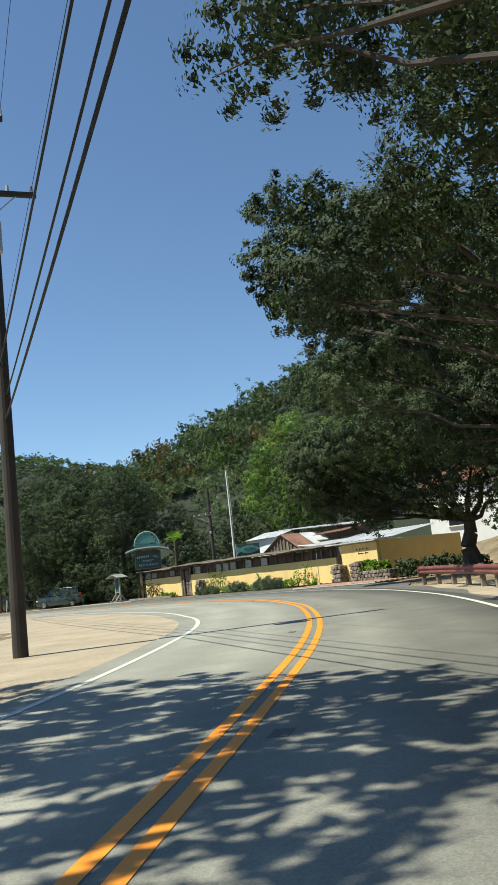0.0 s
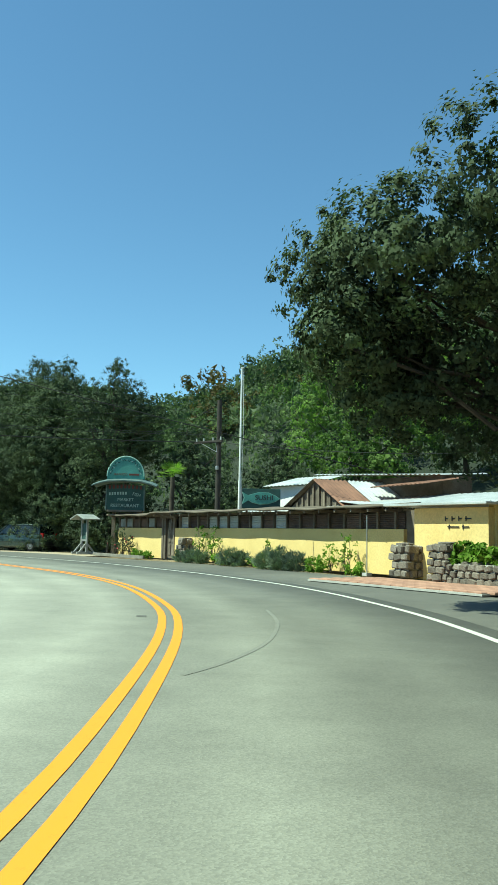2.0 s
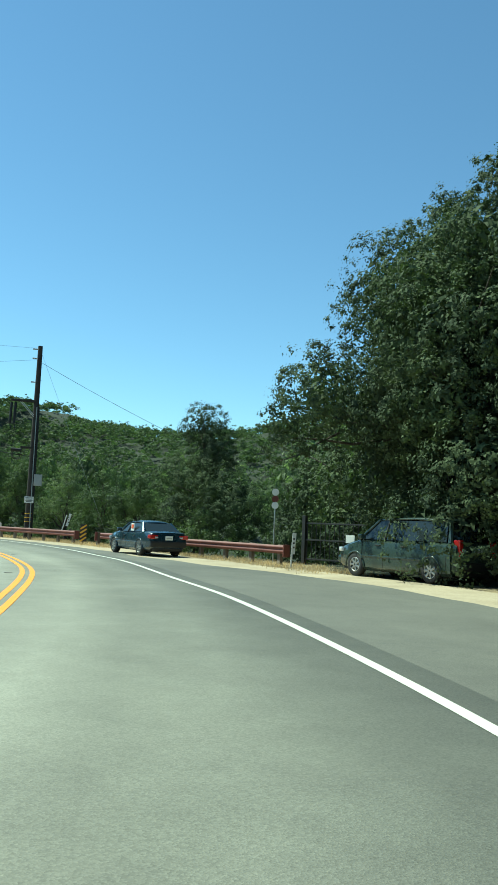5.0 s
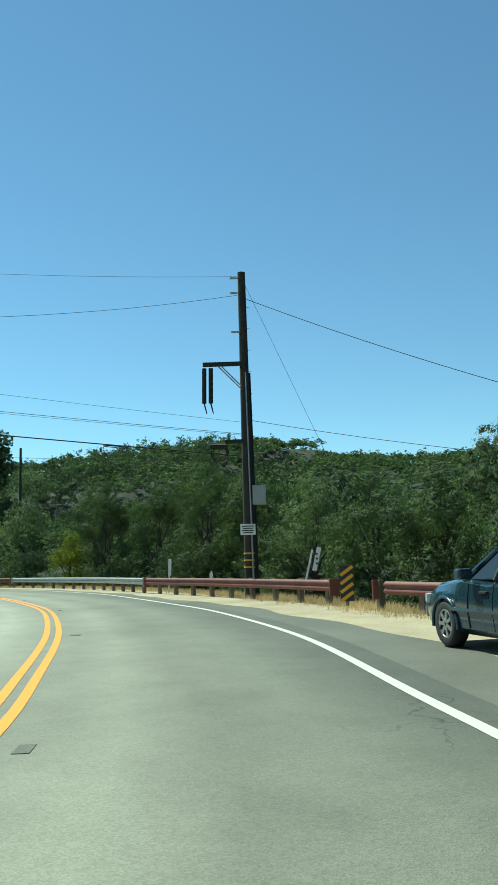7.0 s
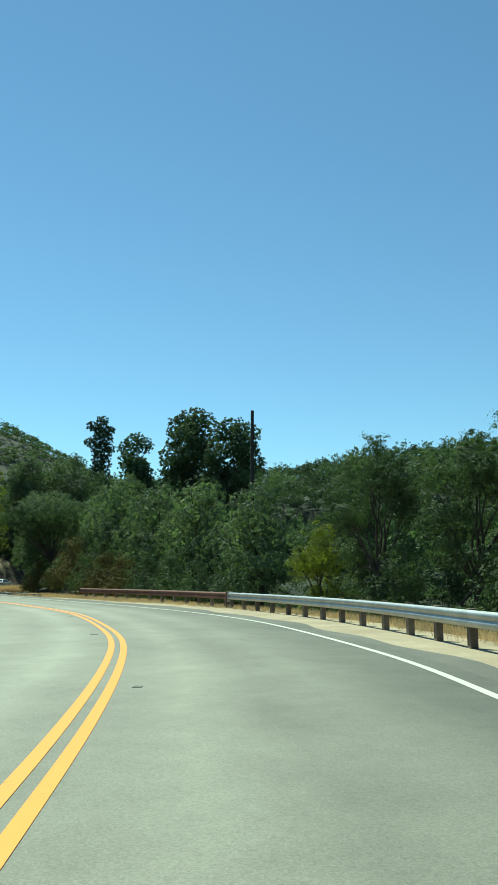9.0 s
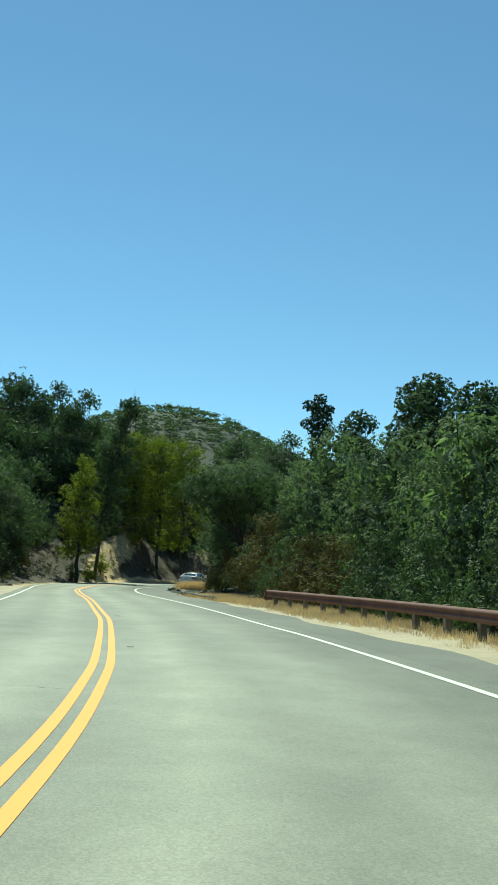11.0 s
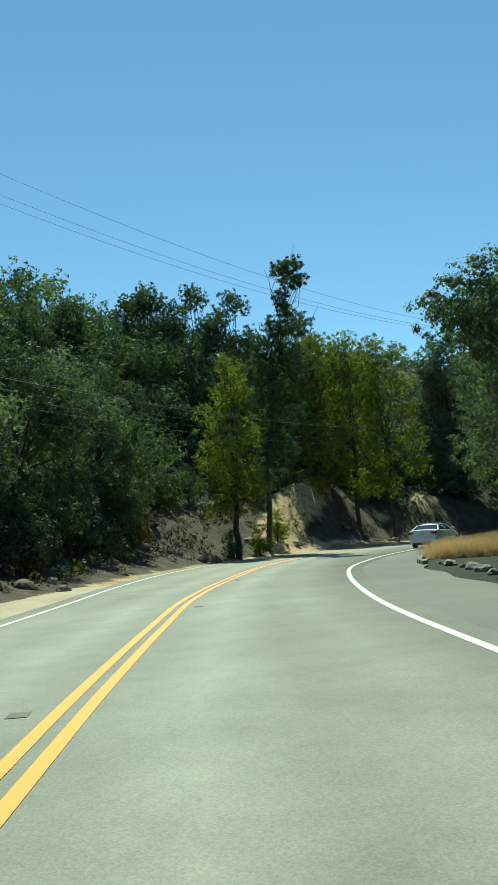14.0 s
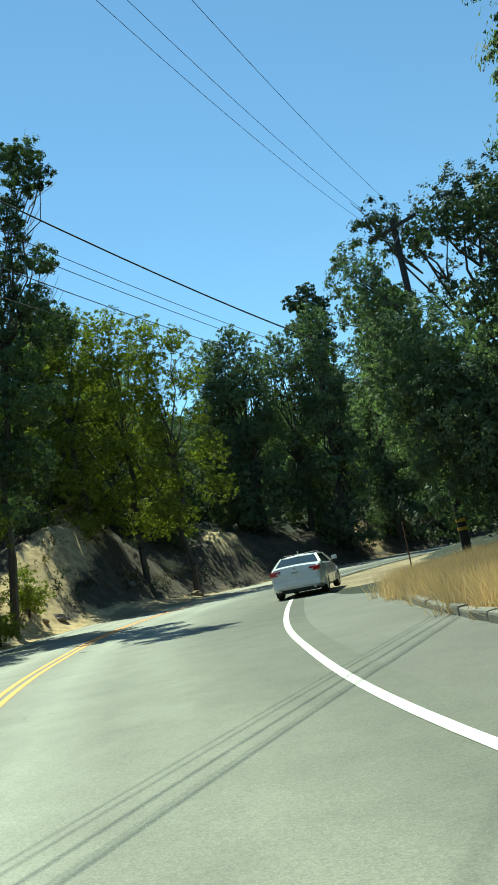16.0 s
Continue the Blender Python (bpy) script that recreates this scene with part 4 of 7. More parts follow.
for k, (x, y, top, w) in enumerate(((-207.7, 75.8, 33.4, 6.0), (-197.2, 82.7, 29.6, 5.6), (-237.8, 64.2, 34.0, 5.0))):
    r_ = np.random.default_rng(950 + k)
    g0 = ground_at(x, y)
    h = top - g0
    bl = [(0, 0, h - 1.5, w * 0.5), (w * 0.3, w * 0.35, h - 2.6, w * 0.48), (-w * 0.3, -w * 0.4, h - 2.9, w * 0.48)]
    for z in np.arange(h * 0.35, h - 4.0, 2.6):
        for a in r_.uniform(0, 6.28, 4):
            bl.append((math.cos(a) * w * 0.6, math.sin(a) * w * 0.6, z + r_.uniform(-0.8, 0.8), w * r_.uniform(0.4, 0.52)))
    tree("oak_tree", (x, y, g0), bl, "tall broad-crowned tree rising over the woods", 960 + k, M_LEAF_WOOD, leaf=0.22, per=30, density=2.2, trunk=0.45, group="tall trees on the far slope")
tree("cypress_tree", (-252.0, 55.3), [(0, 0.3, 41.2 - ground_at(-252.0, 55.3) - q, r) for q, r in ((1.2, 1.5), (3.4, 2.3), (6.0, 2.6), (9.0, 2.5), (12.0, 2.6), (15.0, 2.6), (18.5, 2.8), (22.0, 2.8))] + [(0, d, 38.5 - ground_at(-252.0, 55.3) - q, 1.5) for d, q in ((-2.0, 0), (2.1, 1.0), (-2.4, 4.0), (2.3, 5.5))],
     "tall ragged cypress on the far ridge", 79, M_LEAF_OAK, leaf=0.2, per=40, density=3.0, trunk=0.4)

# ---- woodland: far too many trees to count ----
w_rng = np.random.default_rng(5)


def unit_tree(rng, n_blob, n_leaf, size, depth, tall=1.25, broad=1.2):
    """The leaves of a tree one metre in radius, foot at the origin: distinct rounded masses."""
    bl = [(0, 0, tall, 0.5)] + [(math.cos(a) * q, math.sin(a) * q, z, r) for a, q, z, r in zip(np.arange(n_blob) * 2.4 + rng.uniform(0, 1, n_blob), rng.uniform(0.35, 0.72, n_blob), rng.uniform(0.3, tall * 1.1, n_blob), rng.uniform(0.24, 0.46, n_blob))]
    weight = np.array([b[3] ** 2 for b in bl])
    pick = rng.choice(len(bl), size=n_leaf // 10, p=weight / weight.sum())
    b = np.array(bl)[pick]
    d = rng.normal(size=(len(b), 3))
    d /= np.linalg.norm(d, axis=1, keepdims=True)
    d[:, 2] = d[:, 2] * 0.8 + 0.25
    cs = b[:, :3] + d * b[:, 3:4] * rng.uniform(0.75, 1.05, (len(b), 1))
    v = leaf_quads(rng, cs, np.full(len(cs), 0.085), 10, size, three=True, outs=d)
    return np.concatenate([v, inner_leaves(rng, bl, depth, broad)])


def woods(name, pts, radius, variants, mat, label, tall=(0.8, 1.3)):
    out = []
    z = ground_height(pts[:, 0], pts[:, 1])
    for (x, y), h, r in zip(pts, z, radius):
        v = variants[int(w_rng.integers(len(variants)))]
        a = w_rng.uniform(0, 6.28)
        c, s = math.cos(a), math.sin(a)
        k = w_rng.uniform(*tall)
        out.append(np.stack([(v[:, 0] * c - v[:, 1] * s) * r + x, (v[:, 0] * s + v[:, 1] * c) * r + y, v[:, 2] * r * k + h - 0.2], 1))
    return tagged(new(name, quad_mesh(name, np.concatenate(out), mat, 3)), label, "woodland", kind="stuff")


def scatter(n, lo, hi):
    return np.stack([w_rng.uniform(lo[0], hi[0], n), w_rng.uniform(lo[1], hi[1], n)], 1)


def open_slope(p):
    """The dry slope inside the bends and east of the valley carries only a few trees."""
    return (((p[:, 1] < 52) & (p[:, 0] > p[:, 1] - 148)) | (p[:, 0] > 75)) & (w_rng.random(len(p)) < 0.75)


def allowed(p):
    d, k = off_road(p[:, 0], p[:, 1])
    cx = CENTRE[k][:, 0]
    ok = (d > 14.5) | (d < -8.0)
    ok &= ~((p[:, 0] > -31) & (p[:, 1] < 79) & (p[:, 1] > 20) & (p[:, 0] < 28))      # restaurant, its yard and the road
    ok &= ~((d < 0) & (cx > -104) & (d > -45))                                         # open ground inside the long bend
    ok &= ~((cx < -160) & (d < 0) & (d > -10.5))                                         # bare cut bank
    ok &= ~((cx < -170) & (cx > -204) & (d < 0) & (d > np.where(cx > -190, -17.0, -13.0)))                          # sandy scar above the bend
    ok &= ~((cx > -30) & (d > 0) & (p[:, 1] < 30))
    return ok


near = np.vstack([scatter(1650, (-262, 12), (20, 128)), scatter(560, (-262, -45), (-112, 12)), scatter(330, (-262, 15), (-178, 118)), scatter(170, (-190, -25), (-122, 32)), scatter(190, (-228, 12), (-165, 50))])
d_, k_ = off_road(near[:, 0], near[:, 1])
near = near[allowed(near) & (np.abs(d_) < 62) & ~open_slope(near)]
near = near[w_rng.random(len(near)) < 0.62]
d_, k_ = off_road(near[:, 0], near[:, 1])
NEAR_TREES = [unit_tree(w_rng, 10, 1250, 0.029, 60) for _ in range(8)]
BACK_TREES = [unit_tree(w_rng, 8, 330, 0.043, 48) for _ in range(6)]
near_r = np.clip(w_rng.gamma(7.0, 0.52, len(near)), 1.9, 5.2)
near_r *= np.where((near[:, 0] > -175) & (near[:, 0] < -118) & (d_ < 0), np.where(near[:, 0] > -160, 0.56, 0.72), 1.0)
near_r *= np.where((near[:, 0] > -108) & (near[:, 0] < -36) & (d_ > 0) & (d_ < 22), 0.5, 1.0)
tint = np.digitize(0.5 + 0.28 * np.sin(near[:, 0] * 0.13 + 1) * np.sin(near[:, 1] * 0.17) + w_rng.normal(size=len(near)) * 0.2, (0.33, 0.72))
front = np.abs(d_) < np.where(near[:, 0] < -125, 32, 26)
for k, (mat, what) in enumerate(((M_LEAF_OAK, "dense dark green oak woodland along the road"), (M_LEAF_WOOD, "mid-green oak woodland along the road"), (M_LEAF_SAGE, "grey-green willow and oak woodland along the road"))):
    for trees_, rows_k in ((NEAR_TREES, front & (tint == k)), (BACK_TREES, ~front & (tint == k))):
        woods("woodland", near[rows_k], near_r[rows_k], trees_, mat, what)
midd = np.vstack([scatter(1250, (-70, 96), (80, 215)), scatter(1500, (-400, -60), (-110, 200)), scatter(450, (-300, -60), (-120, 20)), scatter(60, (40, 20), (100, 110))])
d_, k_ = off_road(midd[:, 0], midd[:, 1])
midd = midd[(np.abs(d_) > 56) & ~open_slope(midd) & ~((midd[:, 1] < 12) & (midd[:, 0] > -110) & (midd[:, 0] < 40))]
MID_TREES = [unit_tree(w_rng, 4, 80, 0.06, 30, broad=1.35) for _ in range(6)]
close = (midd[:, 0] > -70) & (midd[:, 0] < 75) & (midd[:, 1] < 150)
slope_r, slope_tint = np.clip(w_rng.gamma(8, 0.5, len(midd)), 2.2, 6.2), w_rng.random(len(midd)) + 0.25 * np.sin(midd[:, 0] * 0.11) * np.sin(midd[:, 1] * 0.14)
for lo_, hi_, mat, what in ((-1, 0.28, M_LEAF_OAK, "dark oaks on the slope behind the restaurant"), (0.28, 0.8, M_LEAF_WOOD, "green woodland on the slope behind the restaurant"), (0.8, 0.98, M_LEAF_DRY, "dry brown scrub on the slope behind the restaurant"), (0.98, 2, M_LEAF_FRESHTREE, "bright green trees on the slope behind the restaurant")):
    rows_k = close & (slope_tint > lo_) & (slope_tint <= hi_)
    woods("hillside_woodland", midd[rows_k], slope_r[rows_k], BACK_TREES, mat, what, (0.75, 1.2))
midd = midd[~close]
half = w_rng.random(len(midd)) < 0.55
mid_r = w_rng.uniform(3.0, 5.4, len(midd))
woods("hillside_woodland", midd[half], mid_r[half], MID_TREES, M_LEAF_WOOD, "green woodland and scrub covering the hillsides", (0.7, 1.1))
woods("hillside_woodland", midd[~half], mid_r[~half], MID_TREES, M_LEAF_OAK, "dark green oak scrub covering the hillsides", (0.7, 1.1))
# low scrub and litter over the cut bank
low = scatter(5200, (-215, 10), (-122, 60))
d_, k_ = off_road(low[:, 0], low[:, 1])
low = low[(d_ < -6.4) & (d_ > -20) & ~((low[:, 0] < -176) & (d_ < -8.5) & (w_rng.random(len(low)) < 0.75))]
low = low[w_rng.random(len(low)) < 0.42]
LOW_SCRUB = [leaf_quads(w_rng, w_rng.normal(size=(9, 3)) * (0.42, 0.42, 0.2) + (0, 0, 0.45), np.full(9, 0.34), 9, 0.11, three=True) for _ in range(6)]
dry = w_rng.random(len(low)) < 0.4
low_r = w_rng.uniform(0.35, 1.1, len(low))
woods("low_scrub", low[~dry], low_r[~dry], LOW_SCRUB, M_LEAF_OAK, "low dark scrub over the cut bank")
woods("dry_scrub", low[dry], low_r[dry], LOW_SCRUB, M_LEAF_DRY, "low dry brown scrub over the cut bank")
wide = np.vstack([scatter(1800, (-690, -190), (-490, 70)), scatter(300, (-900, -330), (-425, 330)), scatter(3500, (-340, 125), (-40, 390)), scatter(500, (-420, 90), (-280, 260))])
wide = wide[np.abs(off_road(wide[:, 0], wide[:, 1])[0]) > 52]
FAR_TREES = [unit_tree(w_rng, 2, 20, 0.09, 14, 0.9, 1.45) for _ in range(5)]
woods("far_woodland", wide, w_rng.uniform(4.0, 6.2, len(wide)), FAR_TREES, M_LEAF_WOOD, "hazy green scrub on the distant ridges", (0.5, 0.8))

# ---- the restaurant behind its yellow wall ----
GATE = Matrix.Translation((-9.6, 60.62, 0.05)) @ Matrix.Rotation(radians(-40.1), 4, "Z")
rest = new("restaurant")
rest.matrix_basis = GATE
tagged(rest, "low yellow stucco restaurant with patched metal roofs", "restaurant")
WALL_L, WALL_R = -5.2, 16.7
part("wall", boxed(((WALL_L - 0.1) / 2, 0.12, 0.75), (-WALL_L - 0.1, 0.24, 1.5), 0, 0.02), M_STUCCO, rest, "yellow stucco wall with wavy top")
part("wall", boxed(((WALL_R + 1.25) / 2, 0.12, 0.75), (WALL_R - 1.25, 0.24, 1.5), 0, 0.02), M_STUCCO, rest, "yellow stucco wall with wavy top")
rng = np.random.default_rng(3)
# the band of panels between posts above the wall
x = WALL_L
n = 0
while x < WALL_R - 0.4:
    if not -0.5 < x < 1.0:
        w = min(0.82, WALL_R - x)
        kind = M_LOUVRE if (n % 7 in (2, 3, 5) or x > 6) else (M_TIN if x > 1 else M_GREYWOOD)
        if x > 1.2 and kind is not M_GREYWOOD:
            bm = bmesh.new()
            edge = [[bm.verts.new((q, 0.10 + 0.02 * (j % 2) + o, 1.52 + j * 0.035)) for j in range(15)] for o in (0, 0.012) for q in (x + 0.05, x + w - 0.04)]
            for e0, e1 in ((edge[0], edge[1]), (edge[2], edge[3])):
                for j in range(14):
                    bm.faces.new((e0[j], e1[j], e1[j + 1], e0[j + 1]))
            part("panel", bm, kind if rng.random() > 0.2 else M_TIN, rest)
        else:
            part("panel", boxed((x + w / 2, 0.10, 1.77), (w - 0.1, 0.03, 0.42), 0, 0.008), kind, rest)
    part("post", boxed((x, 0.06, 1.78), (0.09, 0.1, 0.62), 0, 0.01), M_OLDWOOD, rest)
    part("rafter_end", boxed((x + 0.2, -0.25, 2.1), (0.07, 0.7, 0.1), 0, 0.01), M_OLDWOOD, rest)
    x += 0.86
    n += 1
part("backing_wall", boxed(((WALL_L + WALL_R) / 2, 0.34, 1.78), (WALL_R - WALL_L, 0.06, 0.66)), M_OLDWOOD, rest)
# the low eave, its edge sagging
n = 60
xs = np.linspace(WALL_L - 0.2, WALL_R + 0.1, n)
sag = 2.17 + 0.018 * np.sin(xs * 0.9) + 0.018 * np.sin(xs * 2.3 + 1) + np.where(xs < -0.2, -0.07, 0)
bm = bmesh.new()
grid = [[bm.verts.new((a, b, s + c)) for a, s in zip(xs, sag)] for b, c in ((-0.62, 0), (0.7, 0.14), (0.7, 0.20), (-0.62, 0.05))]
for r0, r1 in ((0, 1), (1, 2), (2, 3), (3, 0)):
    for i in range(n - 1):
        bm.faces.new((grid[r0][i], grid[r0][i + 1], grid[r1][i + 1], grid[r1][i]))
part("eave", bm, M_OLDWOOD, rest, "sagging weathered wooden eave")
v_, f_ = tube(np.stack([xs, np.full(n, -0.63), sag + 0.04], 1), 0.045, 7)
ob = new("fascia_log", mesh_of("fascia_log", v_, f_, M_OLDWOOD, True))
ob.parent = rest
# the old door in the wall
door = part("door", boxed((0.78, 0.12, 0.95), (0.72, 0.06, 1.84), 0, 0.01), M_OLDWOOD, rest, "weathered panelled wooden door")
for px, pz, w, h in ((0.60, 0.45, 0.24, 0.5), (0.96, 0.45, 0.24, 0.5), (0.60, 1.05, 0.24, 0.5), (0.96, 1.05, 0.24, 0.5), (0.60, 1.58, 0.24, 0.36), (0.96, 1.58, 0.24, 0.36)):
    part("door_panel", boxed((px, 0.075, pz), (w, 0.03, h), 0, 0.012), M_OLDWOOD, door)
for px, w in ((0.03, 0.16), (0.28, 0.2), (1.2, 0.12)):
    part("door_post", boxed((px, 0.02, 1.0), (w, 0.12, 2.0), 0, 0.012), M_OLDWOOD, rest)
part("lintel", boxed((0.6, 0.0, 2.02), (1.5, 0.2, 0.12), 0, 0.015), M_OLDWOOD, rest)
# the entrance: a taller yellow wall with writing, standing forward
part("entrance_wall", boxed((19.6, -0.9, 1.05), (2.8, 0.26, 2.1), 0, 0.03), M_STUCCO, rest, "tall yellow stucco wall beside the entrance")
part("side_wall", boxed((20.95, 2.9, 1.1), (0.26, 7.4, 2.2), 0, 0.03), M_STUCCO, rest, "yellow stucco side wall in shade")
part("shutter", boxed((17.4, 0.2, 1.05), (1.5, 0.08, 2.1), 0, 0.01), M_OLDWOOD, rest)
part("roof_edge", boxed((19.2, -0.4, 2.2), (4.0, 1.9, 0.07), 0, 0.01), M_TIN, rest, "thin corrugated metal roof edge")
for k, (bx, bz, w) in enumerate(((19.5, 1.78, 0.14), (19.75, 1.78, 0.14), (20.0, 1.78, 0.14), (20.3, 1.78, 0.26), (19.75, 1.55, 0.5), (20.2, 1.55, 0.3))):
    part("writing", boxed((bx, -1.045, bz), (w * 0.85, 0.012, 0.035), 0), M_TRIM, rest, "unreadable painted writing")
    part("writing", boxed((bx - w * 0.3, -1.045, bz), (0.03, 0.012, 0.14), 0), M_TRIM, rest, "unreadable painted writing")


def sheet_roof(name, corners, mat, ribs, parent, label=""):
    """A sloping roof of corrugated sheet: corners eave-left, eave-right, ridge-right, ridge-left."""
    a, b, c, d = (Vector(q) for q in corners)
    nrm = (b - a).cross(d - a).normalized()
    if nrm.z < 0:
        nrm = -nrm
    bm = bmesh.new()
    top, low = [], []
    for i in range(ribs * 2 + 1):
        f = i / (ribs * 2)
        o = nrm * (0.022 if i % 2 else -0.022)
        top.append((bm.verts.new(a.lerp(b, f) + o), bm.verts.new(d.lerp(c, f) + o)))
        low.append((bm.verts.new(a.lerp(b, f) + o - nrm * 0.012), bm.verts.new(d.lerp(c, f) + o - nrm * 0.012)))
    for s in (top, low):
        for p, q in zip(s, s[1:]):
            bm.faces.new((p[0], q[0], q[1], p[1]))
    for p, q, r, s in zip(top, top[1:], low, low[1:]):
        bm.faces.new((p[0], q[0], s[0], r[0]))
        bm.faces.new((p[1], q[1], s[1], r[1]))
    return part(name, bm, mat, parent, label)


# roofs behind the wall
sheet_roof("roof", [(9.0, 0.5, 2.28), (21.0, 0.3, 2.34), (21.0, 4.4, 2.9), (9.0, 4.4, 2.85)], M_TIN, 40, rest, "pale corrugated metal roof with glare")
sheet_roof("roof", [(12.9, 0.65, 2.36), (12.98, 2.3, 2.36), (11.18, 2.3, 3.44), (11.1, 0.65, 3.44)], M_RUST, 8, rest, "rust-red corrugated roof slope")
sheet_roof("roof", [(12.98, 2.33, 2.37), (13.1, 4.4, 2.37), (11.3, 4.4, 3.45), (11.18, 2.33, 3.45)], M_TIN, 10, rest, "bright corrugated patch on the roof slope")
sheet_roof("roof", [(14.6, 0.68, 2.32), (14.9, 4.4, 2.36), (12.9, 4.4, 2.56), (12.6, 0.68, 2.54)], M_TIN, 16, rest, "pale corrugated roof slope")
sheet_roof("roof", [(9.0, 0.65, 2.3), (9.0, 4.4, 2.3), (11.3, 4.4, 3.44), (11.1, 0.65, 3.44)], M_OLDWOOD, 14, rest, "dark wooden roof slope")
bm = bmesh.new()
gv = [bm.verts.new(q) for q in ((9.2, 0.85, 2.2), (12.8, 0.85, 2.2), (11.1, 0.85, 3.36))]
bm.faces.new(gv)
bmesh.ops.extrude_face_region(bm, geom=bm.faces[:])
for v in bm.verts[3:]:
    v.co.y += 0.08
part("gable", bm, M_OLDWOOD, rest, "gable of dark upright boards")
for k in range(9):
    zx = 9.6 + k * 0.34
    part("board", boxed((zx, 0.80, 2.2 + (0.55 - abs(zx - 11.1) * 0.32)), (0.09, 0.05, 1.1 - abs(zx - 11.1) * 0.64), 0, 0.008), M_OLDWOOD, rest)
sheet_roof("roof", [(8.6, 2.66, 3.84), (14.6, 4.0, 3.62), (14.6, 6.6, 3.8), (8.6, 6.0, 4.0)], M_TIN, 30, rest, "long flat metal roof")
part("roof_wall", boxed((11.8, 5.0, 3.0), (5.4, 1.6, 1.25), 0, 0.02), M_OLDWOOD, rest)
sheet_roof("roof", [(12.2, 2.6, 3.15), (15.0, 2.6, 3.2), (15.0, 4.6, 3.5), (12.2, 4.6, 3.45)], M_RUST, 12, rest, "rust-red patch of roof")
sheet_roof("roof", [(5.1, 2.4, 3.45), (8.3, 2.6, 3.45), (8.3, 4.6, 3.95), (5.1, 4.4, 3.95)], M_TIN, 12, rest, "small metal roof")
part("roof_wall", boxed((6.7, 4.0, 2.55), (2.9, 2.4, 1.75), 0, 0.02), M_HOUSE_WHITE, rest)
sheet_roof("roof", [(2.4, 3.0, 2.35), (6.0, 3.0, 2.35), (6.0, 5.4, 2.9), (2.4, 5.4, 2.9)], M_TIN, 12, rest, "low metal roof")

# ---- beside the restaurant ----
def gate_place(x, y, z=0.0, turn=0.0):
    return GATE @ pose(x, y, z, 0, 0, turn)


def lettered(text, size, depth, mat, parent, m, name="lettering", label=""):
    """Raised letters in the built-in font, centred."""
    cu = bpy.data.curves.new(name, "FONT")
    cu.body, cu.size, cu.extrude, cu.align_x, cu.align_y = text, size, depth, "CENTER", "CENTER"
    tmp = bpy.data.objects.new(name, cu)
    me = bpy.data.meshes.new_from_object(tmp)
    bpy.data.objects.remove(tmp)
    me.materials.append(mat)
    ob = new(name, me)
    ob.parent = parent
    ob.matrix_basis = m
    return tagged(ob, label)


FACE = Matrix.Rotation(radians(90), 4, "X")                       # letters standing up, facing -y
sign = thing("restaurant_sign", (-13.05, 63.55, 0.0), 17, "tall teal roadside sign with an arched top and pale lettering", "sign")
bm = bmesh.new()
front = [bm.verts.new((-1.0, -0.14, 4.17))] + [bm.verts.new((math.cos(a) * 1.0, -0.14, 4.32 + math.sin(a) * 1.08)) for a in np.linspace(math.pi, 0, 25)] + [bm.verts.new((1.0, -0.14, 4.17))]
f0 = bm.faces.new(front)
ext = bmesh.ops.extrude_face_region(bm, geom=[f0])
for v in [g for g in ext["geom"] if isinstance(g, bmesh.types.BMVert)]:
    v.co.y += 0.28
part("arched_board", bm, M_SIGN, sign, "teal arched board")
v_, f_ = tube([(math.cos(a) * 1.0, -0.15, 4.32 + math.sin(a) * 1.08) for a in np.linspace(math.pi, 0, 30)], 0.035, 6)
ob = new("arch_trim", mesh_of("arch_trim", v_, f_, M_SIGN_TRIM, True))
ob.parent = sign
rng = np.random.default_rng(8)
for k in range(34):                                              # painted leaf garland along the arch
    a = math.pi * (0.05 + 0.90 * k / 33)
    q = 0.84 + rng.uniform(-0.08, 0.06)
    bm = bmesh.new()
    w_, h_ = rng.uniform(0.04, 0.075), rng.uniform(0.018, 0.03)
    f0 = bm.faces.new([bm.verts.new((u, -0.006, v)) for u, v in ((-w_, 0), (-w_ * 0.4, h_), (w_ * 0.5, h_ * 0.8), (w_, 0), (w_ * 0.5, -h_), (-w_ * 0.4, -h_ * 0.8))])
    ext = bmesh.ops.extrude_face_region(bm, geom=[f0])
    for v in [g for g in ext["geom"] if isinstance(g, bmesh.types.BMVert)]:
        v.co.y += 0.012
    lf = part("garland_leaf", bm, M_SIGN_DARK if k % 4 else M_LETTER, sign)
    lf.matrix_basis = pose(math.cos(a) * q, -0.146, 4.34 + math.sin(a) * q * 1.05, 0, rng.uniform(-80, 80), 0)
lettered("SEAFOOD", 0.17, 0.008, M_LETTER_RED, sign, pose(-0.28, -0.155, 4.42) @ FACE)
part("writing", boxed((0.45, -0.15, 4.42), (0.55, 0.012, 0.1)), M_LETTER_RED, sign, "unreadable painted writing")
part("board", boxed((0, 0, 3.15), (2.0, 0.24, 1.35), 0, 0.02), M_SIGN_DARK, sign, "dark green lettered board")
for px in (-1.02, 1.02):
    part("board_edge", boxed((px, 0, 3.15), (0.06, 0.3, 1.4), 0, 0.01), M_SIGN_ROOF, sign)
for k in range(9):
    part("writing", boxed((-0.84 + k * 0.21, -0.13, 3.72 + 0.05 * math.sin(k * 0.4)), (0.12, 0.016, 0.2)), M_LETTER_RED, sign, "faded red unreadable lettering")
for k in range(7):
    part("writing", boxed((-0.83 + k * 0.145, -0.13, 3.36 + 0.045 * math.sin(math.pi * k / 10)), (0.085, 0.016, 0.15)), M_LETTER, sign, "pale name painted in capitals")
lettered("FISH", 0.24, 0.008, M_LETTER, sign, pose(0.62, -0.135, 3.33, 0, 12, 0) @ FACE)
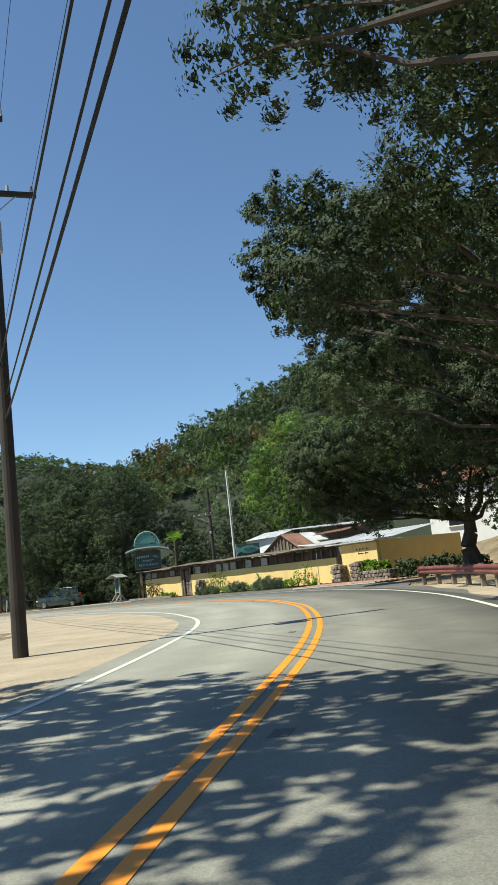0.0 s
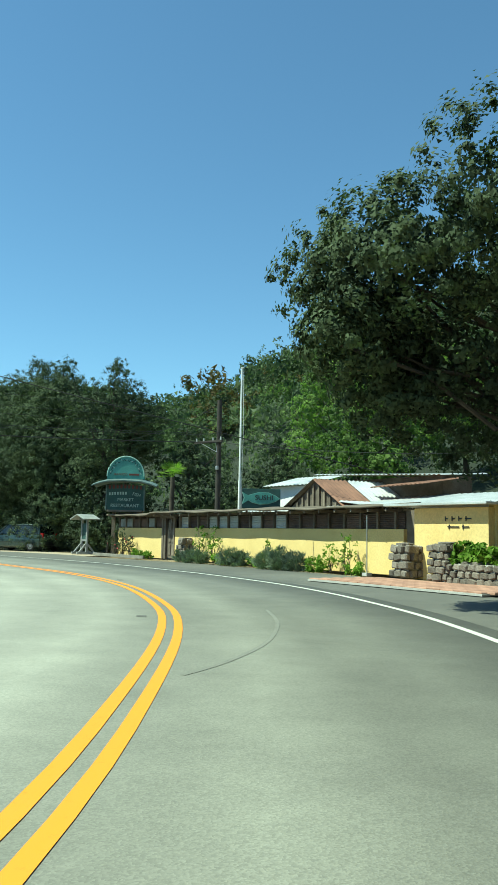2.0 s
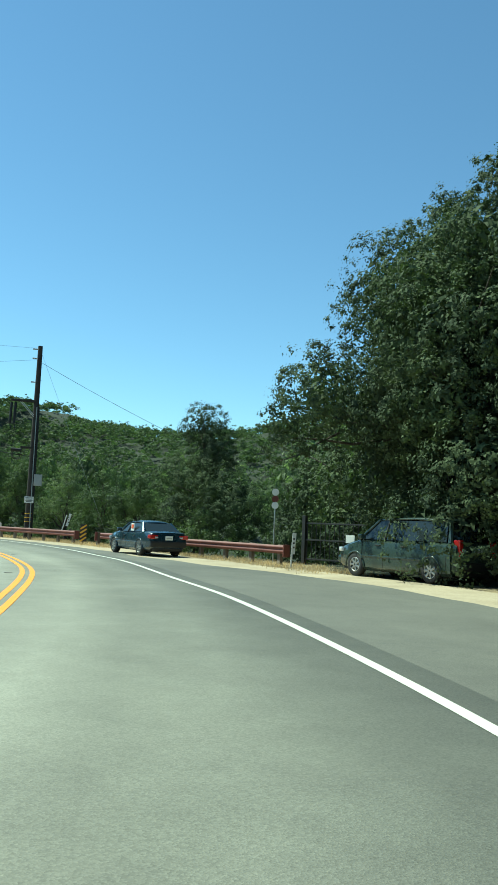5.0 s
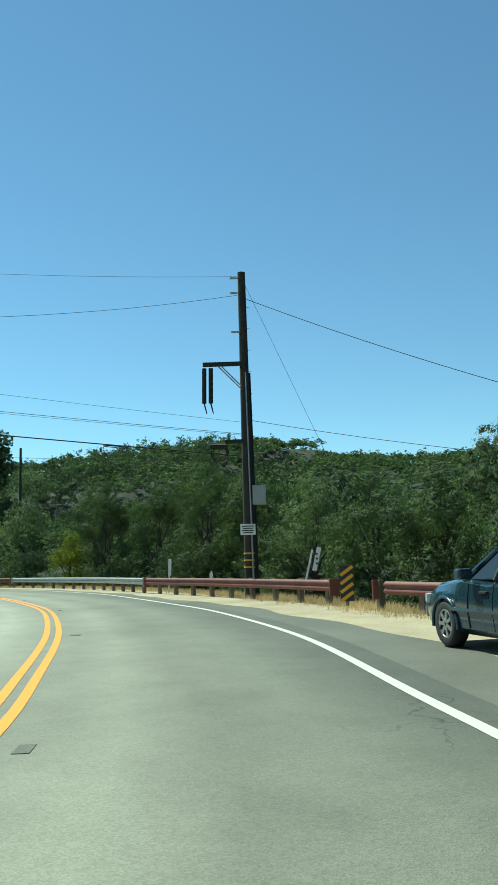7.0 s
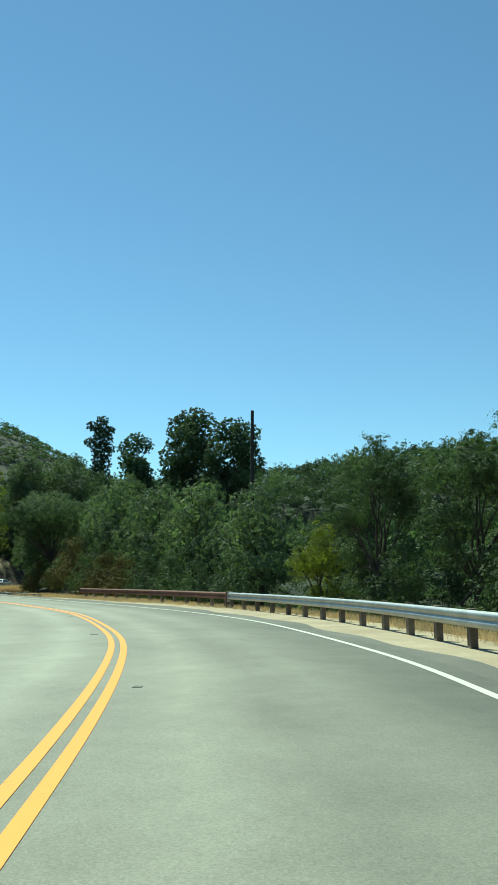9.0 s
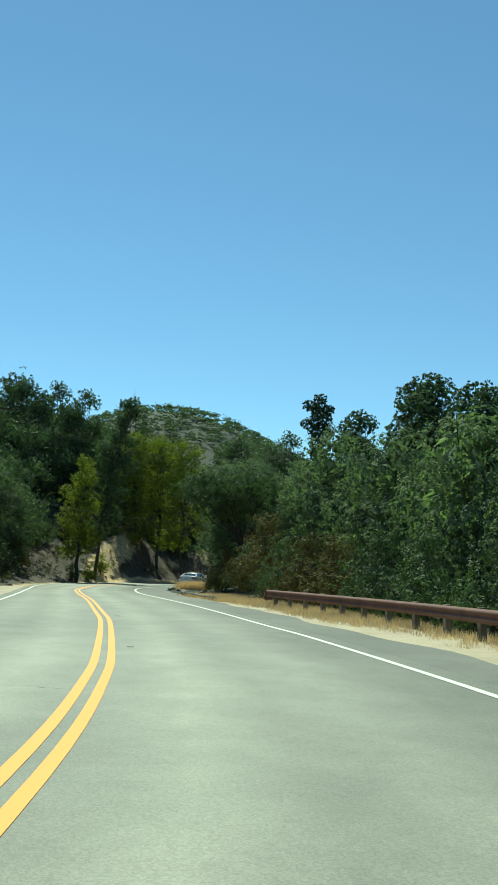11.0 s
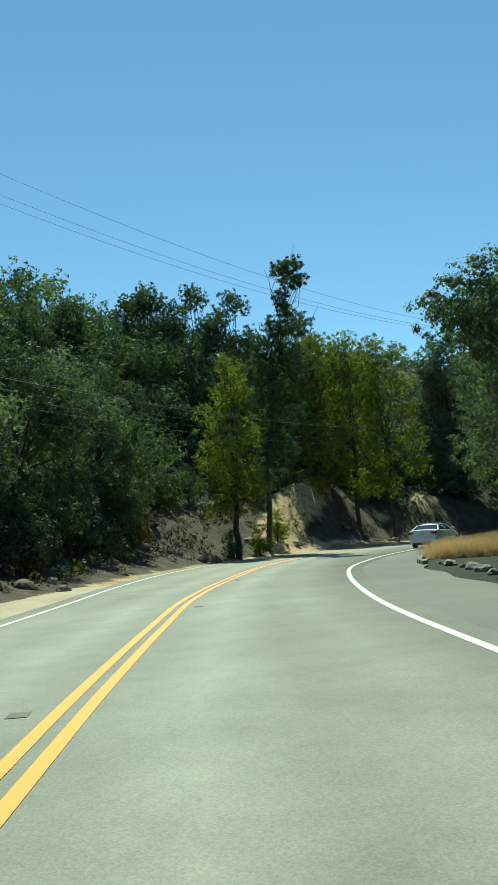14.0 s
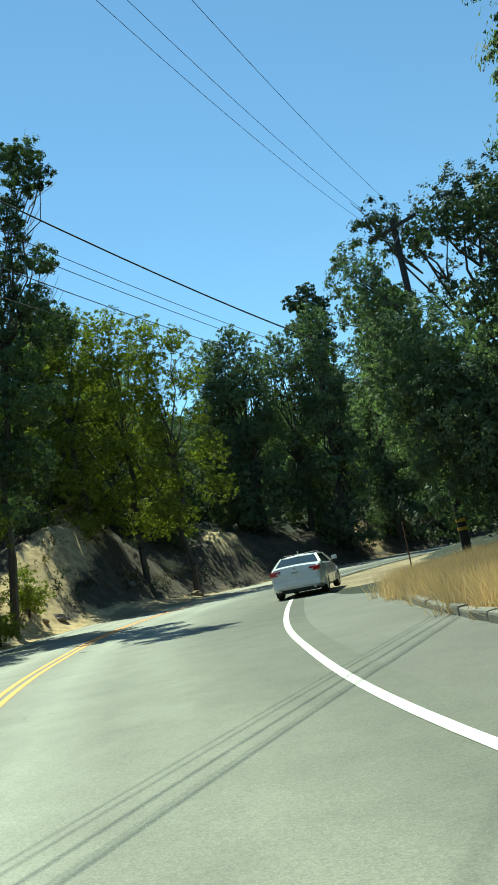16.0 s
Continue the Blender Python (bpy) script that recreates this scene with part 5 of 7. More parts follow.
lettered("MARKET", 0.23, 0.008, M_LETTER, sign, pose(0.03, -0.135, 3.05) @ FACE)
lettered("RESTAURANT", 0.25, 0.008, M_LETTER, sign, pose(0.0, -0.135, 2.73) @ FACE)
for sx in (-1, 1):                                               # a drooping little roof between the boards
    bm = bmesh.new()
    pts = [(0, 4.16), (0.9 * sx, 4.12), (1.45 * sx, 3.98), (1.75 * sx, 3.86)]
    rows_ = [[bm.verts.new((a, b, c)) for a, c in pts] for b in (-0.75, 0.0, 0.75)]
    for r0, r1, dz in ((0, 1, 0), (1, 2, 0)):
        for i in range(3):
            bm.faces.new((rows_[r0][i], rows_[r0][i + 1], rows_[r1][i + 1], rows_[r1][i]))
    for v in rows_[0] + rows_[2]:
        v.co.z -= 0.14
    top_ = bmesh.ops.extrude_face_region(bm, geom=bm.faces[:])
    for v in [g for g in top_["geom"] if isinstance(g, bmesh.types.BMVert)]:
        v.co.z += 0.06
    part("sign_roof", bm, M_SIGN_ROOF, sign, "drooping sign roof of tarnished teal sheet")
for px in (-0.7, 0.7):
    part("sign_post", boxed((px, 0.75, 1.55), (0.18, 0.18, 3.1), 0, 0.01), M_OLDWOOD, sign)
part("sign_beam", boxed((0, 0.3, 2.45), (1.9, 0.9, 0.1), 0, 0.015), M_OLDWOOD, sign)

fish = thing("fish_sign", (-3.35, 56.15, -0.12), 17, "teal fish-shaped sign lettered for sushi on a dark board", "sign")
part("board", boxed((0, 0.05, 2.93), (1.62, 0.1, 0.82), 0, 0.015), M_SIGN_DARK, fish)
part("board_side", boxed((-0.84, 0.05, 2.93), (0.07, 0.14, 0.86), 0, 0.01), M_GREYWOOD, fish)
outline = [(-0.78, 0.24), (-0.66, 0.16), (-0.52, 0.10), (-0.35, 0.16), (-0.05, 0.24), (0.3, 0.22), (0.58, 0.10), (0.76, -0.02), (0.58, -0.14), (0.3, -0.24), (-0.05, -0.27), (-0.35, -0.2), (-0.52, -0.1), (-0.66, -0.18), (-0.78, -0.26), (-0.7, 0.0)]
for grow, y, mat, nm in ((1.05, -0.02, M_SIGN_TRIM, "fish_edge"), (1.0, -0.035, M_SIGN, "fish")):
    bm = bmesh.new()
    f0 = bm.faces.new([bm.verts.new((a * grow, y, 2.95 + b * grow)) for a, b in outline])
    ext = bmesh.ops.extrude_face_region(bm, geom=[f0])
    for v in [g for g in ext["geom"] if isinstance(g, bmesh.types.BMVert)]:
        v.co.y += 0.03
    bmesh.ops.triangulate(bm, faces=bm.faces[:])
    part(nm, bm, mat, fish)
lettered("SUSHI", 0.3, 0.01, M_TRIM, fish, pose(0.12, -0.04, 2.95) @ FACE)
for px in (-0.6, 0.62):
    part("post", boxed((px, 0.12, 2.4), (0.09, 0.09, 0.6), 0, 0.01), M_OLDWOOD, fish)

flag = new("flagpole")
flag.matrix_basis = Matrix.Translation((-4.5, 56.75, 0))
tagged(flag, "bare white metal flagpole rising behind the wall", "flagpole")
part("pole", rodded((0, 0, 0), (0, 0, 3.6), 0.065, 0.06, 12), M_WHITE_PAINT, flag)
part("pole", rodded((0, 0, 3.6), (0, 0, 8.55), 0.048, 0.035, 12), M_WHITE_PAINT, flag)
part("truck", boxed((0.04, 0, 8.58), (0.16, 0.07, 0.07), 0, 0.02), M_STEEL, flag)
v_, f_ = tube([(0.09, 0, 8.55), (0.12, 0.01, 5.5), (0.08, 0, 2.9)], 0.008, 4)
ob = new("halyard", mesh_of("halyard", v_, f_, M_WHITE_PAINT))
ob.parent = flag

kiosk = thing("notice_kiosk", (-16.75, 66.1, 0.02), -30, "small grey wooden notice kiosk with a little gabled roof", "kiosk")
for px in (-0.27, 0.27):
    part("post", boxed((px, 0, 0.98), (0.11, 0.11, 1.96), 0, 0.012), M_GREYWOOD, kiosk)
    part("foot", boxed((px, 0, 0.06), (0.14, 1.3, 0.12), 0, 0.012), M_GREYWOOD, kiosk)
    for s in (-1, 1):
        bm = bmesh.new()
        box(bm, (0, 0, 0), (0.08, 0.62, 0.08), 0, 0, pose(px, s * 0.28, 0.33, s * -48, 0, 0))
        part("brace", bm, M_GREYWOOD, kiosk)
part("rail", boxed((0, 0, 0.78), (0.5, 0.09, 0.1), 0, 0.01), M_GREYWOOD, kiosk)
part("notice_panel", boxed((0, 0.0, 1.3), (0.44, 0.03, 0.9), 0, 0.004), M_SIGN_DARK, kiosk)
for s in (-1, 1):
    bm = bmesh.new()
    box(bm, (0, 0, 0), (0.82, 1.15, 0.06), 0, 0.01, pose(s * 0.36, 0, 2.13, 0, s * 20, 0))
    part("roof_slope", bm, M_GREYWOOD, kiosk)
part("beam", boxed((0, 0, 2.0), (1.1, 0.14, 0.1), 0, 0.01), M_GREYWOOD, kiosk)


def stone_pile(name, m, sx, sy, h, label, seed, stones=26):
    """A pier or low wall of rough stones in mortar."""
    t = new(name)
    t.matrix_basis = m
    tagged(t, label, "stone wall" if sx > 1 else "pillar")
    part("mortar", boxed((0, 0, h / 2), (sx * 0.9, sy * 0.9, h), 0, 0.03), M_CONCRETE, t)
    r = np.random.default_rng(seed)
    variants = []
    for k in range(4):
        bm = bmesh.new()
        bmesh.ops.create_cube(bm, size=1.8)
        bmesh.ops.bevel(bm, geom=bm.edges[:], offset=0.3, segments=1, affect="EDGES")
        for v in bm.verts:
            v.co *= r.uniform(0.85, 1.12)
        me = bpy.data.meshes.new("stone")
        bm.to_mesh(me)
        bm.free()
        me.materials.append(M_STONE)
        variants.append(me)
    rows_n = max(3, int(h / 0.2))
    around = 2 * (sx + sy)
    per_row = max(6, int(around / 0.26))
    for j in range(rows_n):
        for i in range(per_row):
            s = (i + (j % 2) * 0.5 + r.uniform(-0.15, 0.15)) / per_row * around % around
            if s < sx:
                p, q = (s - sx / 2, -sy / 2), 0
            elif s < sx + sy:
                p, q = (sx / 2, s - sx - sy / 2), 90
            elif s < 2 * sx + sy:
                p, q = (sx / 2 - (s - sx - sy), sy / 2), 0
            else:
                p, q = (-sx / 2, sy / 2 - (s - 2 * sx - sy)), 90
            z = (j + 0.5) * h / rows_n
            sc = (around / per_row * 0.55 * r.uniform(0.8, 1.15), 0.1, h / rows_n * 0.52 * r.uniform(0.85, 1.15))
            share("stone", variants[int(r.integers(4))], t, pose(*p, z, r.uniform(-8, 8), r.uniform(-15, 15), q + r.uniform(-8, 8)) @ Matrix.Diagonal((*sc, 1)))
    for i in range(5):
        share("stone", variants[i % 4], t, pose(r.uniform(-sx, sx) * 0.3, r.uniform(-sy, sy) * 0.3, h, 0, 0, r.uniform(0, 180)) @ Matrix.Diagonal((0.2, 0.17, 0.08, 1)))
    return t


PILLARS = "stone pillars by the entrance"
tagged(stone_pile("stone_pillar", gate_place(18.15, -1.25, 0.05), 0.62, 0.62, 0.95, "rough stone pillar beside the entrance", 1), group=PILLARS)
tagged(stone_pile("stone_pillar", gate_place(20.1, -1.75, 0.05), 0.55, 0.55, 1.0, "rough stone pillar beside the entrance", 2), group=PILLARS)
stone_pile("stone_planter", gate_place(21.5, -1.75, 0.0), 2.0, 0.5, 0.55, "low stone planter wall with green plants", 3)
stone_pile("stone_post", gate_place(2.75, -0.28, 0.0), 0.42, 0.42, 0.98, "stubby stone post against the yellow wall", 4)


def plant(name, m, blobs, mat, label, seed, leaf=0.06, per=40, density=26.0, stems=6, category="shrub", group="", flowers=0, spiky=False):
    """A small plant: stems and many leaves, about a foot."""
    r = np.random.default_rng(seed)
    t = new(name)
    t.matrix_basis = m
    tagged(t, label, category, group)
    bm = bmesh.new()
    for k in range(stems):
        x, y, z, q = blobs[k % len(blobs)]
        limb(bm, r, (x * 0.3, y * 0.3, -0.03), (x + r.normal() * q * 0.4, y + r.normal() * q * 0.4, z), 0.014, 0.005, 3)
    part("stem", bm, M_BARK, t)
    cs, rs = [], []
    for x, y, z, q in blobs:
        n = max(5, int(density * q * q * 4))
        d = r.normal(size=(n, 3))
        d /= np.linalg.norm(d, axis=1, keepdims=True)
        cs.append(np.array((x, y, z)) + d * q * r.uniform(0.5, 1.0, (n, 1)))
        rs.append(np.full(n, 0.10 + 0.12 * q))
    cs, rs = np.vstack(cs), np.concatenate(rs)
    cs[:, 2] = np.maximum(cs[:, 2], 0.05)
    v = leaf_quads(r, cs, rs, per, leaf, up=0.6)
    if spiky:
        q4 = v.reshape(-1, 4, 3)
        mid = q4.mean(1, keepdims=True)
        out = mid - np.array((0, 0, -0.1))
        way = out / np.linalg.norm(out, axis=2, keepdims=True)
        side = np.cross(way, r.normal(size=way.shape))
        side /= np.linalg.norm(side, axis=2, keepdims=True)
        v = np.concatenate([mid - way * leaf * 1.8, mid - side * leaf * 0.22, mid + way * leaf * 2.2, mid + side * leaf * 0.22], 1).reshape(-1, 3)
    ob = new("leaves", quad_mesh("leaves", v, mat))
    ob.parent = t
    for k in range(flowers):
        bm = bmesh.new()
        bmesh.ops.create_icosphere(bm, subdivisions=1, radius=0.05)
        for vv in bm.verts:
            vv.co += Vector(cs[int(r.integers(len(cs)))] * 0) + Vector(r.normal(size=3)) * 0.008
        fl = part("flower", bm, M_FLOWER, t)
        fl.location = cs[int(r.integers(len(cs)))]
    return t


LAV = "lavender bushes along the wall"
for k, (x, y, w, h) in enumerate([(3.3, -0.75, 0.42, 0.42), (4.35, -0.85, 0.55, 0.55), (5.1, -0.8, 0.5, 0.5), (7.6, -0.85, 0.62, 0.55), (8.3, -0.8, 0.5, 0.5), (10.4, -0.95, 0.62, 0.6), (11.3, -0.95, 0.65, 0.6), (12.1, -0.9, 0.55, 0.55)]):
    plant("lavender_bush", gate_place(x, y), [(0, 0, h * 0.45, w * 0.8), (w * 0.5, 0.1, h * 0.35, w * 0.6), (-w * 0.5, -0.05, h * 0.35, w * 0.6)], M_LEAF_GREY,
          "rounded grey-green lavender bush below the yellow wall", 200 + k, 0.034, 70, 40, group=LAV, spiky=True)
ROSE = "climbing roses on the wall"
for k, (x, y, h, n) in enumerate([(-5.6, -0.45, 1.6, 1), (-4.6, -0.4, 1.35, 2), (-3.7, -0.45, 1.4, 2), (-2.9, -0.4, 1.2, 1), (4.2, -0.3, 1.7, 0), (5.4, -0.3, 1.6, 0), (9.6, -0.35, 0.95, 0), (13.6, -0.5, 0.9, 0), (14.6, -0.55, 1.25, 0)]):
    plant("rose_bush", gate_place(x, y), [(0, 0, h * 0.35, 0.34), (0.12, 0, h * 0.65, 0.3), (-0.15, 0.05, h * 0.9, 0.22), (-0.25, 0, h * 0.5, 0.24)], M_LEAF_OAK if k < 4 else M_LEAF_FRESH,
          "straggling climbing rose against the yellow wall", 230 + k, 0.05, 9, 24, stems=10, group=ROSE, flowers=n)
for k, (x, y, w) in enumerate([(-1.9, -0.5, 0.3), (-1.2, -0.45, 0.26), (-0.6, -0.5, 0.22), (6.3, -0.6, 0.3), (9.0, -0.6, 0.26), (13.0, -0.75, 0.35), (15.2, -0.8, 0.3)]):
    plant("low_shrub", gate_place(x, y), [(0, 0, w * 0.6, w), (w, 0, w * 0.5, w * 0.8)], M_LEAF_FRESH, "low fresh green shrub at the wall's foot", 260 + k, 0.05, 26, 40)
POTS = "leafy potted plants on the planter"
for k, (x, y) in enumerate([(20.75, -1.75), (21.45, -1.75), (22.1, -1.75)]):
    plant("potted_plant", gate_place(x, y, 0.55), [(0, 0, 0.3, 0.34), (0.2, 0, 0.22, 0.24), (-0.2, 0, 0.24, 0.24)], M_LEAF_FRESH, "bright green leafy plant on the stone planter", 280 + k, 0.09, 26, 30, group=POTS)
for k, (x, y) in enumerate([(23.2, -1.4), (24.3, -1.0), (25.4, -0.6), (26.6, -0.2)]):
    plant("dark_shrub", gate_place(x, y), [(0, 0, 0.5, 0.6), (0.4, 0.2, 0.4, 0.5), (-0.4, 0, 0.45, 0.5)], M_LEAF_OAK, "dark shrub in the shade of the oak", 290 + k, 0.08, 30, 18)
# the low kerb of the planting bed, and a sign stake
bm = bmesh.new()
box(bm, (-3.3, -0.9, 0.04), (6.2, 0.11, 0.16), 0, 0.02)
kb = part("planter_kerb", bm, M_KERB, None)
kb.matrix_basis = GATE
tagged(kb, "low concrete kerb of the planting bed", "kerb")
st = new("sign_stake")
st.matrix_basis = gate_place(16.4, -1.3)
tagged(st, "thin metal stake at the edge of the bed", "stake")
part("rod", rodded((0, 0, 0), (0, 0, 1.9), 0.018, 0.018, 6), M_STEEL, st)
part("foot", boxed((0, 0, 0.05), (0.22, 0.22, 0.1), 0, 0.01), M_CONCRETE, st)

# brick paving before the entrance
pave = new("pavement")
pave.matrix_basis = gate_place(20.6, -3.2, 0.0)
tagged(pave, "red brick paving before the entrance", kind="structure")
part("mortar_bed", boxed((0, 0, -0.01), (6.2, 2.6, 0.05)), M_CONCRETE, pave)
bm = bmesh.new()
box(bm, (0, 0, 0), (0.395, 0.19, 0.05), 0, 0.01)
me_brick = bpy.data.meshes.new("brick")
bm.to_mesh(me_brick)
bm.free()
me_brick.materials.append(M_BRICK)
for j in range(12):
    for i in range(15):
        share("brick", me_brick, pave, pose(-2.9 + i * 0.41 + (j % 2) * 0.2, -1.15 + j * 0.205, 0.018, 0, 0, 0))

# the white house half hidden behind the oak
house = thing("white_house", (13.5, 64.0, 0.3), -20, "white stucco house with an orange tiled roof edge", "house")
part("wall", boxed((0, 3, 3.0), (8.5, 6, 6.2), 0, 0.03), M_HOUSE_WHITE, house)
bm = bmesh.new()
rv = [bm.verts.new(q) for q in ((-4.7, -0.4, 6.0), (4.7, -0.4, 6.0), (4.7, 6.4, 6.0), (-4.7, 6.4, 6.0), (0, -0.4, 8.0), (0, 6.4, 8.0))]
for idx in ((0, 1, 4), (3, 5, 2), (0, 4, 5, 3), (1, 2, 5, 4), (0, 3, 2, 1)):
    bm.faces.new([rv[i] for i in idx])
part("roof", bm, M_CLAY, house)
for px in (-2.2, 1.8):
    w = part("window", boxed((px, -0.03, 3.4), (1.1, 0.08, 1.3), 0, 0.01), M_GLASS, house)
    part("sill", boxed((px, -0.08, 2.7), (1.3, 0.16, 0.08), 0, 0.01), M_WHITE_PAINT, w)

# a fan palm behind the sign
palm = thing("fan_palm", (-11.6, 66.6, 0.0), 0, "young fan palm with yellow-green fronds", "palm")
part("trunk", rodded((0, 0, -0.2), (0.05, 0, 4.5), 0.16, 0.13, 12), M_BARK, palm)
r_ = np.random.default_rng(17)
for k in range(16):
    a, e = r_.uniform(0, 6.28), r_.uniform(0.1, 1.35)
    d0 = Vector((math.cos(a) * math.cos(e), math.sin(a) * math.cos(e), math.sin(e)))
    base_ = Vector((0.05, 0, 4.5))
    hub = base_ + d0 * 0.6
    bm = bmesh.new()
    rod(bm, base_, hub, 0.015, 0.01, 5)
    side_ = d0.cross(Vector((0, 0, 1))).normalized()
    for j in range(11):
        q = (j - 5) / 5 * 1.25
        w = d0 * math.cos(q) + side_ * math.sin(q)
        tip = hub + w * r_.uniform(0.5, 0.65) - Vector((0, 0, 0.08))
        o = w.cross(d0.cross(side_)).normalized() * 0.03
        c = hub.lerp(tip, 0.5)
        bm.faces.new([bm.verts.new(p) for p in (hub, c - o, tip, c + o)])
    part("frond", bm, M_LEAF_FRESH, palm)


# ---- poles and wires ----
def utility_pole(at, height, label, turn=0.0, arms=(), r0=0.17, r1=0.11):
    t = thing("utility_pole", at, turn, label, "utility pole")
    part("pole", rodded((0, 0, -0.4), (0, 0, height), r0, r1, 14), M_POLE, t)
    for z, half, shift_ in arms:
        arm = part("crossarm", boxed((shift_, -0.14, z), (half * 2, 0.1, 0.12), 0, 0.01), M_POLE, t)
        for q in (-0.9, -0.35, 0.35, 0.9):
            part("insulator", rodded((shift_ + half * q, -0.14, z + 0.06), (shift_ + half * q, -0.14, z + 0.22), 0.045, 0.03, 8), M_GREY_PAINT, arm)
        for s in (-1, 1):
            part("arm_brace", rodded((shift_ + s * half * 0.55, -0.16, z - 0.04), (0, -0.13, z - 0.55), 0.014, 0.014, 6), M_STEEL, t)
    return t


def cable(a, b, sag, r=0.012, mat=None, label="thin overhead wire sagging between poles", n=28, name="overhead_wire"):
    f = np.linspace(0, 1, n)[:, None]
    p = np.array(a) * (1 - f) + np.array(b) * f
    p[:, 2] -= (4 * sag * f * (1 - f))[:, 0]
    v, q = tube(p, r, 5)
    return tagged(new(name, mesh_of(name, v, q, mat or M_BLACK)), label, "wire", "overhead wires")


ROADSIDE = "utility poles along the road"
P0, P1, P2, P3, P4 = (-0.9, 16.8, 0.0), (-7.19, 61.82, 0.0), (-57.1, 75.85, 0.0), (-109.0, 75.6, -1.5), (-131.5, 41.5, 0.3)
p0 = tagged(utility_pole(P0, 12.8, "dark wooden utility pole on the bare inside of the bend", 31, [(10.5, 1.0, 0), (12.4, 0.35, 0)]), group=ROADSIDE)
can = part("transformer", rodded((-0.1, -0.48, 8.9), (-0.1, -0.48, 9.6), 0.24, 0.24, 14), M_GREY_PAINT, p0, "grey transformer can on the pole")
part("bracket", boxed((-0.05, -0.2, 9.3), (0.12, 0.35, 0.1)), M_STEEL, can)
pb = utility_pole(P1, 8.06, "short dark wooden pole with a low crossarm behind the wall", -25, [(5.95, 0.95, -0.6)], 0.15, 0.12)
tagged(pb, group=ROADSIDE)
part("pole_fitting", boxed((0.05, -0.16, 4.6), (0.14, 0.14, 0.2), 0, 0.03), M_STEEL, pb)
tagged(utility_pole(P3, 14.4, "far dark utility pole rising out of the trees", 10), group=ROADSIDE)
tagged(utility_pole(P4, 12.5, "dark wooden utility pole on the bank with one crossarm", -60, [(12.15, 1.2, 0)]), group=ROADSIDE)
p2 = utility_pole(P2, 12.4, "tall dark utility pole with cable terminations and conduits", 65, [], 0.23, 0.15)
tagged(p2, group=ROADSIDE)
part("bracket_arm", boxed((-0.75, -0.1, 8.75), (1.65, 0.13, 0.16), 0, 0.015), M_POLE, p2)
for q in (0.0, 0.12):
    part("arm_brace", rodded((-1.0 + q, -0.12, 8.68), (-0.12, -0.12, 7.75 + q), 0.025, 0.025, 6), M_STEEL, p2)
for px in (-1.52, -1.27):
    tb = part("cable_termination", rodded((px, -0.1, 8.6), (px - 0.03, -0.1, 7.25), 0.085, 0.085, 10), M_BLACK, p2)
    part("cable_tail", rodded((px - 0.03, -0.1, 7.25), (px + 0.06, -0.1, 6.85), 0.03, 0.02, 8), M_BLACK, tb)
for dx, dy in ((0.1, -0.2), (0.2, -0.14), (0.26, -0.04)):
    part("conduit", rodded((dx + 0.02, dy, 0), (dx - 0.06, dy + 0.05, 8.4), 0.04, 0.035, 8), M_STEEL if dx == 0.1 else M_BLACK, p2)
part("lower_arm", boxed((-0.4, -0.16, 5.75), (0.8, 0.1, 0.14), 0, 0.01), M_POLE, p2)
for k in range(5):                                               # a coil of spare cable, turn by turn
    q, c = 0.25 + 0.022 * k, 0.03 * math.sin(2.4 * k)
    v_, f_ = tube([(-1.0 + c + math.cos(a) * q, -0.24 + 0.03 * k, 5.3 - c + math.sin(a) * q * 1.05) for a in np.linspace(0, 6.283, 26)], 0.014, 6)
    ob = new("cable_turn", mesh_of("cable_turn", v_, f_, M_BLACK, True))
    ob.parent = p2
part("splice_case", rodded((-1.35, -0.18, 5.58), (-0.7, -0.18, 5.56), 0.11, 0.11, 12), M_BLACK, p2)
bx_ = part("meter_box", boxed((0.42, -0.12, 3.72), (0.5, 0.22, 0.72), 0, 0.02), M_GREY_PAINT, p2, "pale grey metal equipment box")
part("box_door", boxed((0.42, -0.24, 3.72), (0.42, 0.02, 0.62), 0, 0.01), M_GREY_PAINT, bx_)
nt_ = part("warning_notice", boxed((-0.04, -0.245, 2.45), (0.56, 0.02, 0.4), 0, 0.004), M_WHITE_PAINT, p2, "small white notice with unreadable lines")
for k in range(4):
    part("writing", boxed((-0.04, -0.258, 2.57 - k * 0.08), (0.44 - 0.08 * (k % 2), 0.006, 0.035)), M_TRIM, nt_)
for z in (1.05, 1.3, 1.55):
    part("reflective_band", rodded((0, 0, z), (0, 0, z + 0.06), 0.236, 0.235, 14), M_AMBER, p2)
for z in np.arange(4.2, 11.5, 0.85):
    part("step_bolt", rodded((0.1, 0, z), (0.27, 0.02, z), 0.01, 0.01, 5), M_STEEL, p2)
for z in (12.15, 11.55, 10.0):
    part("insulator", rodded((-0.12, -0.1, z), (-0.45, -0.12, z), 0.035, 0.05, 8), M_GREY_PAINT, p2)

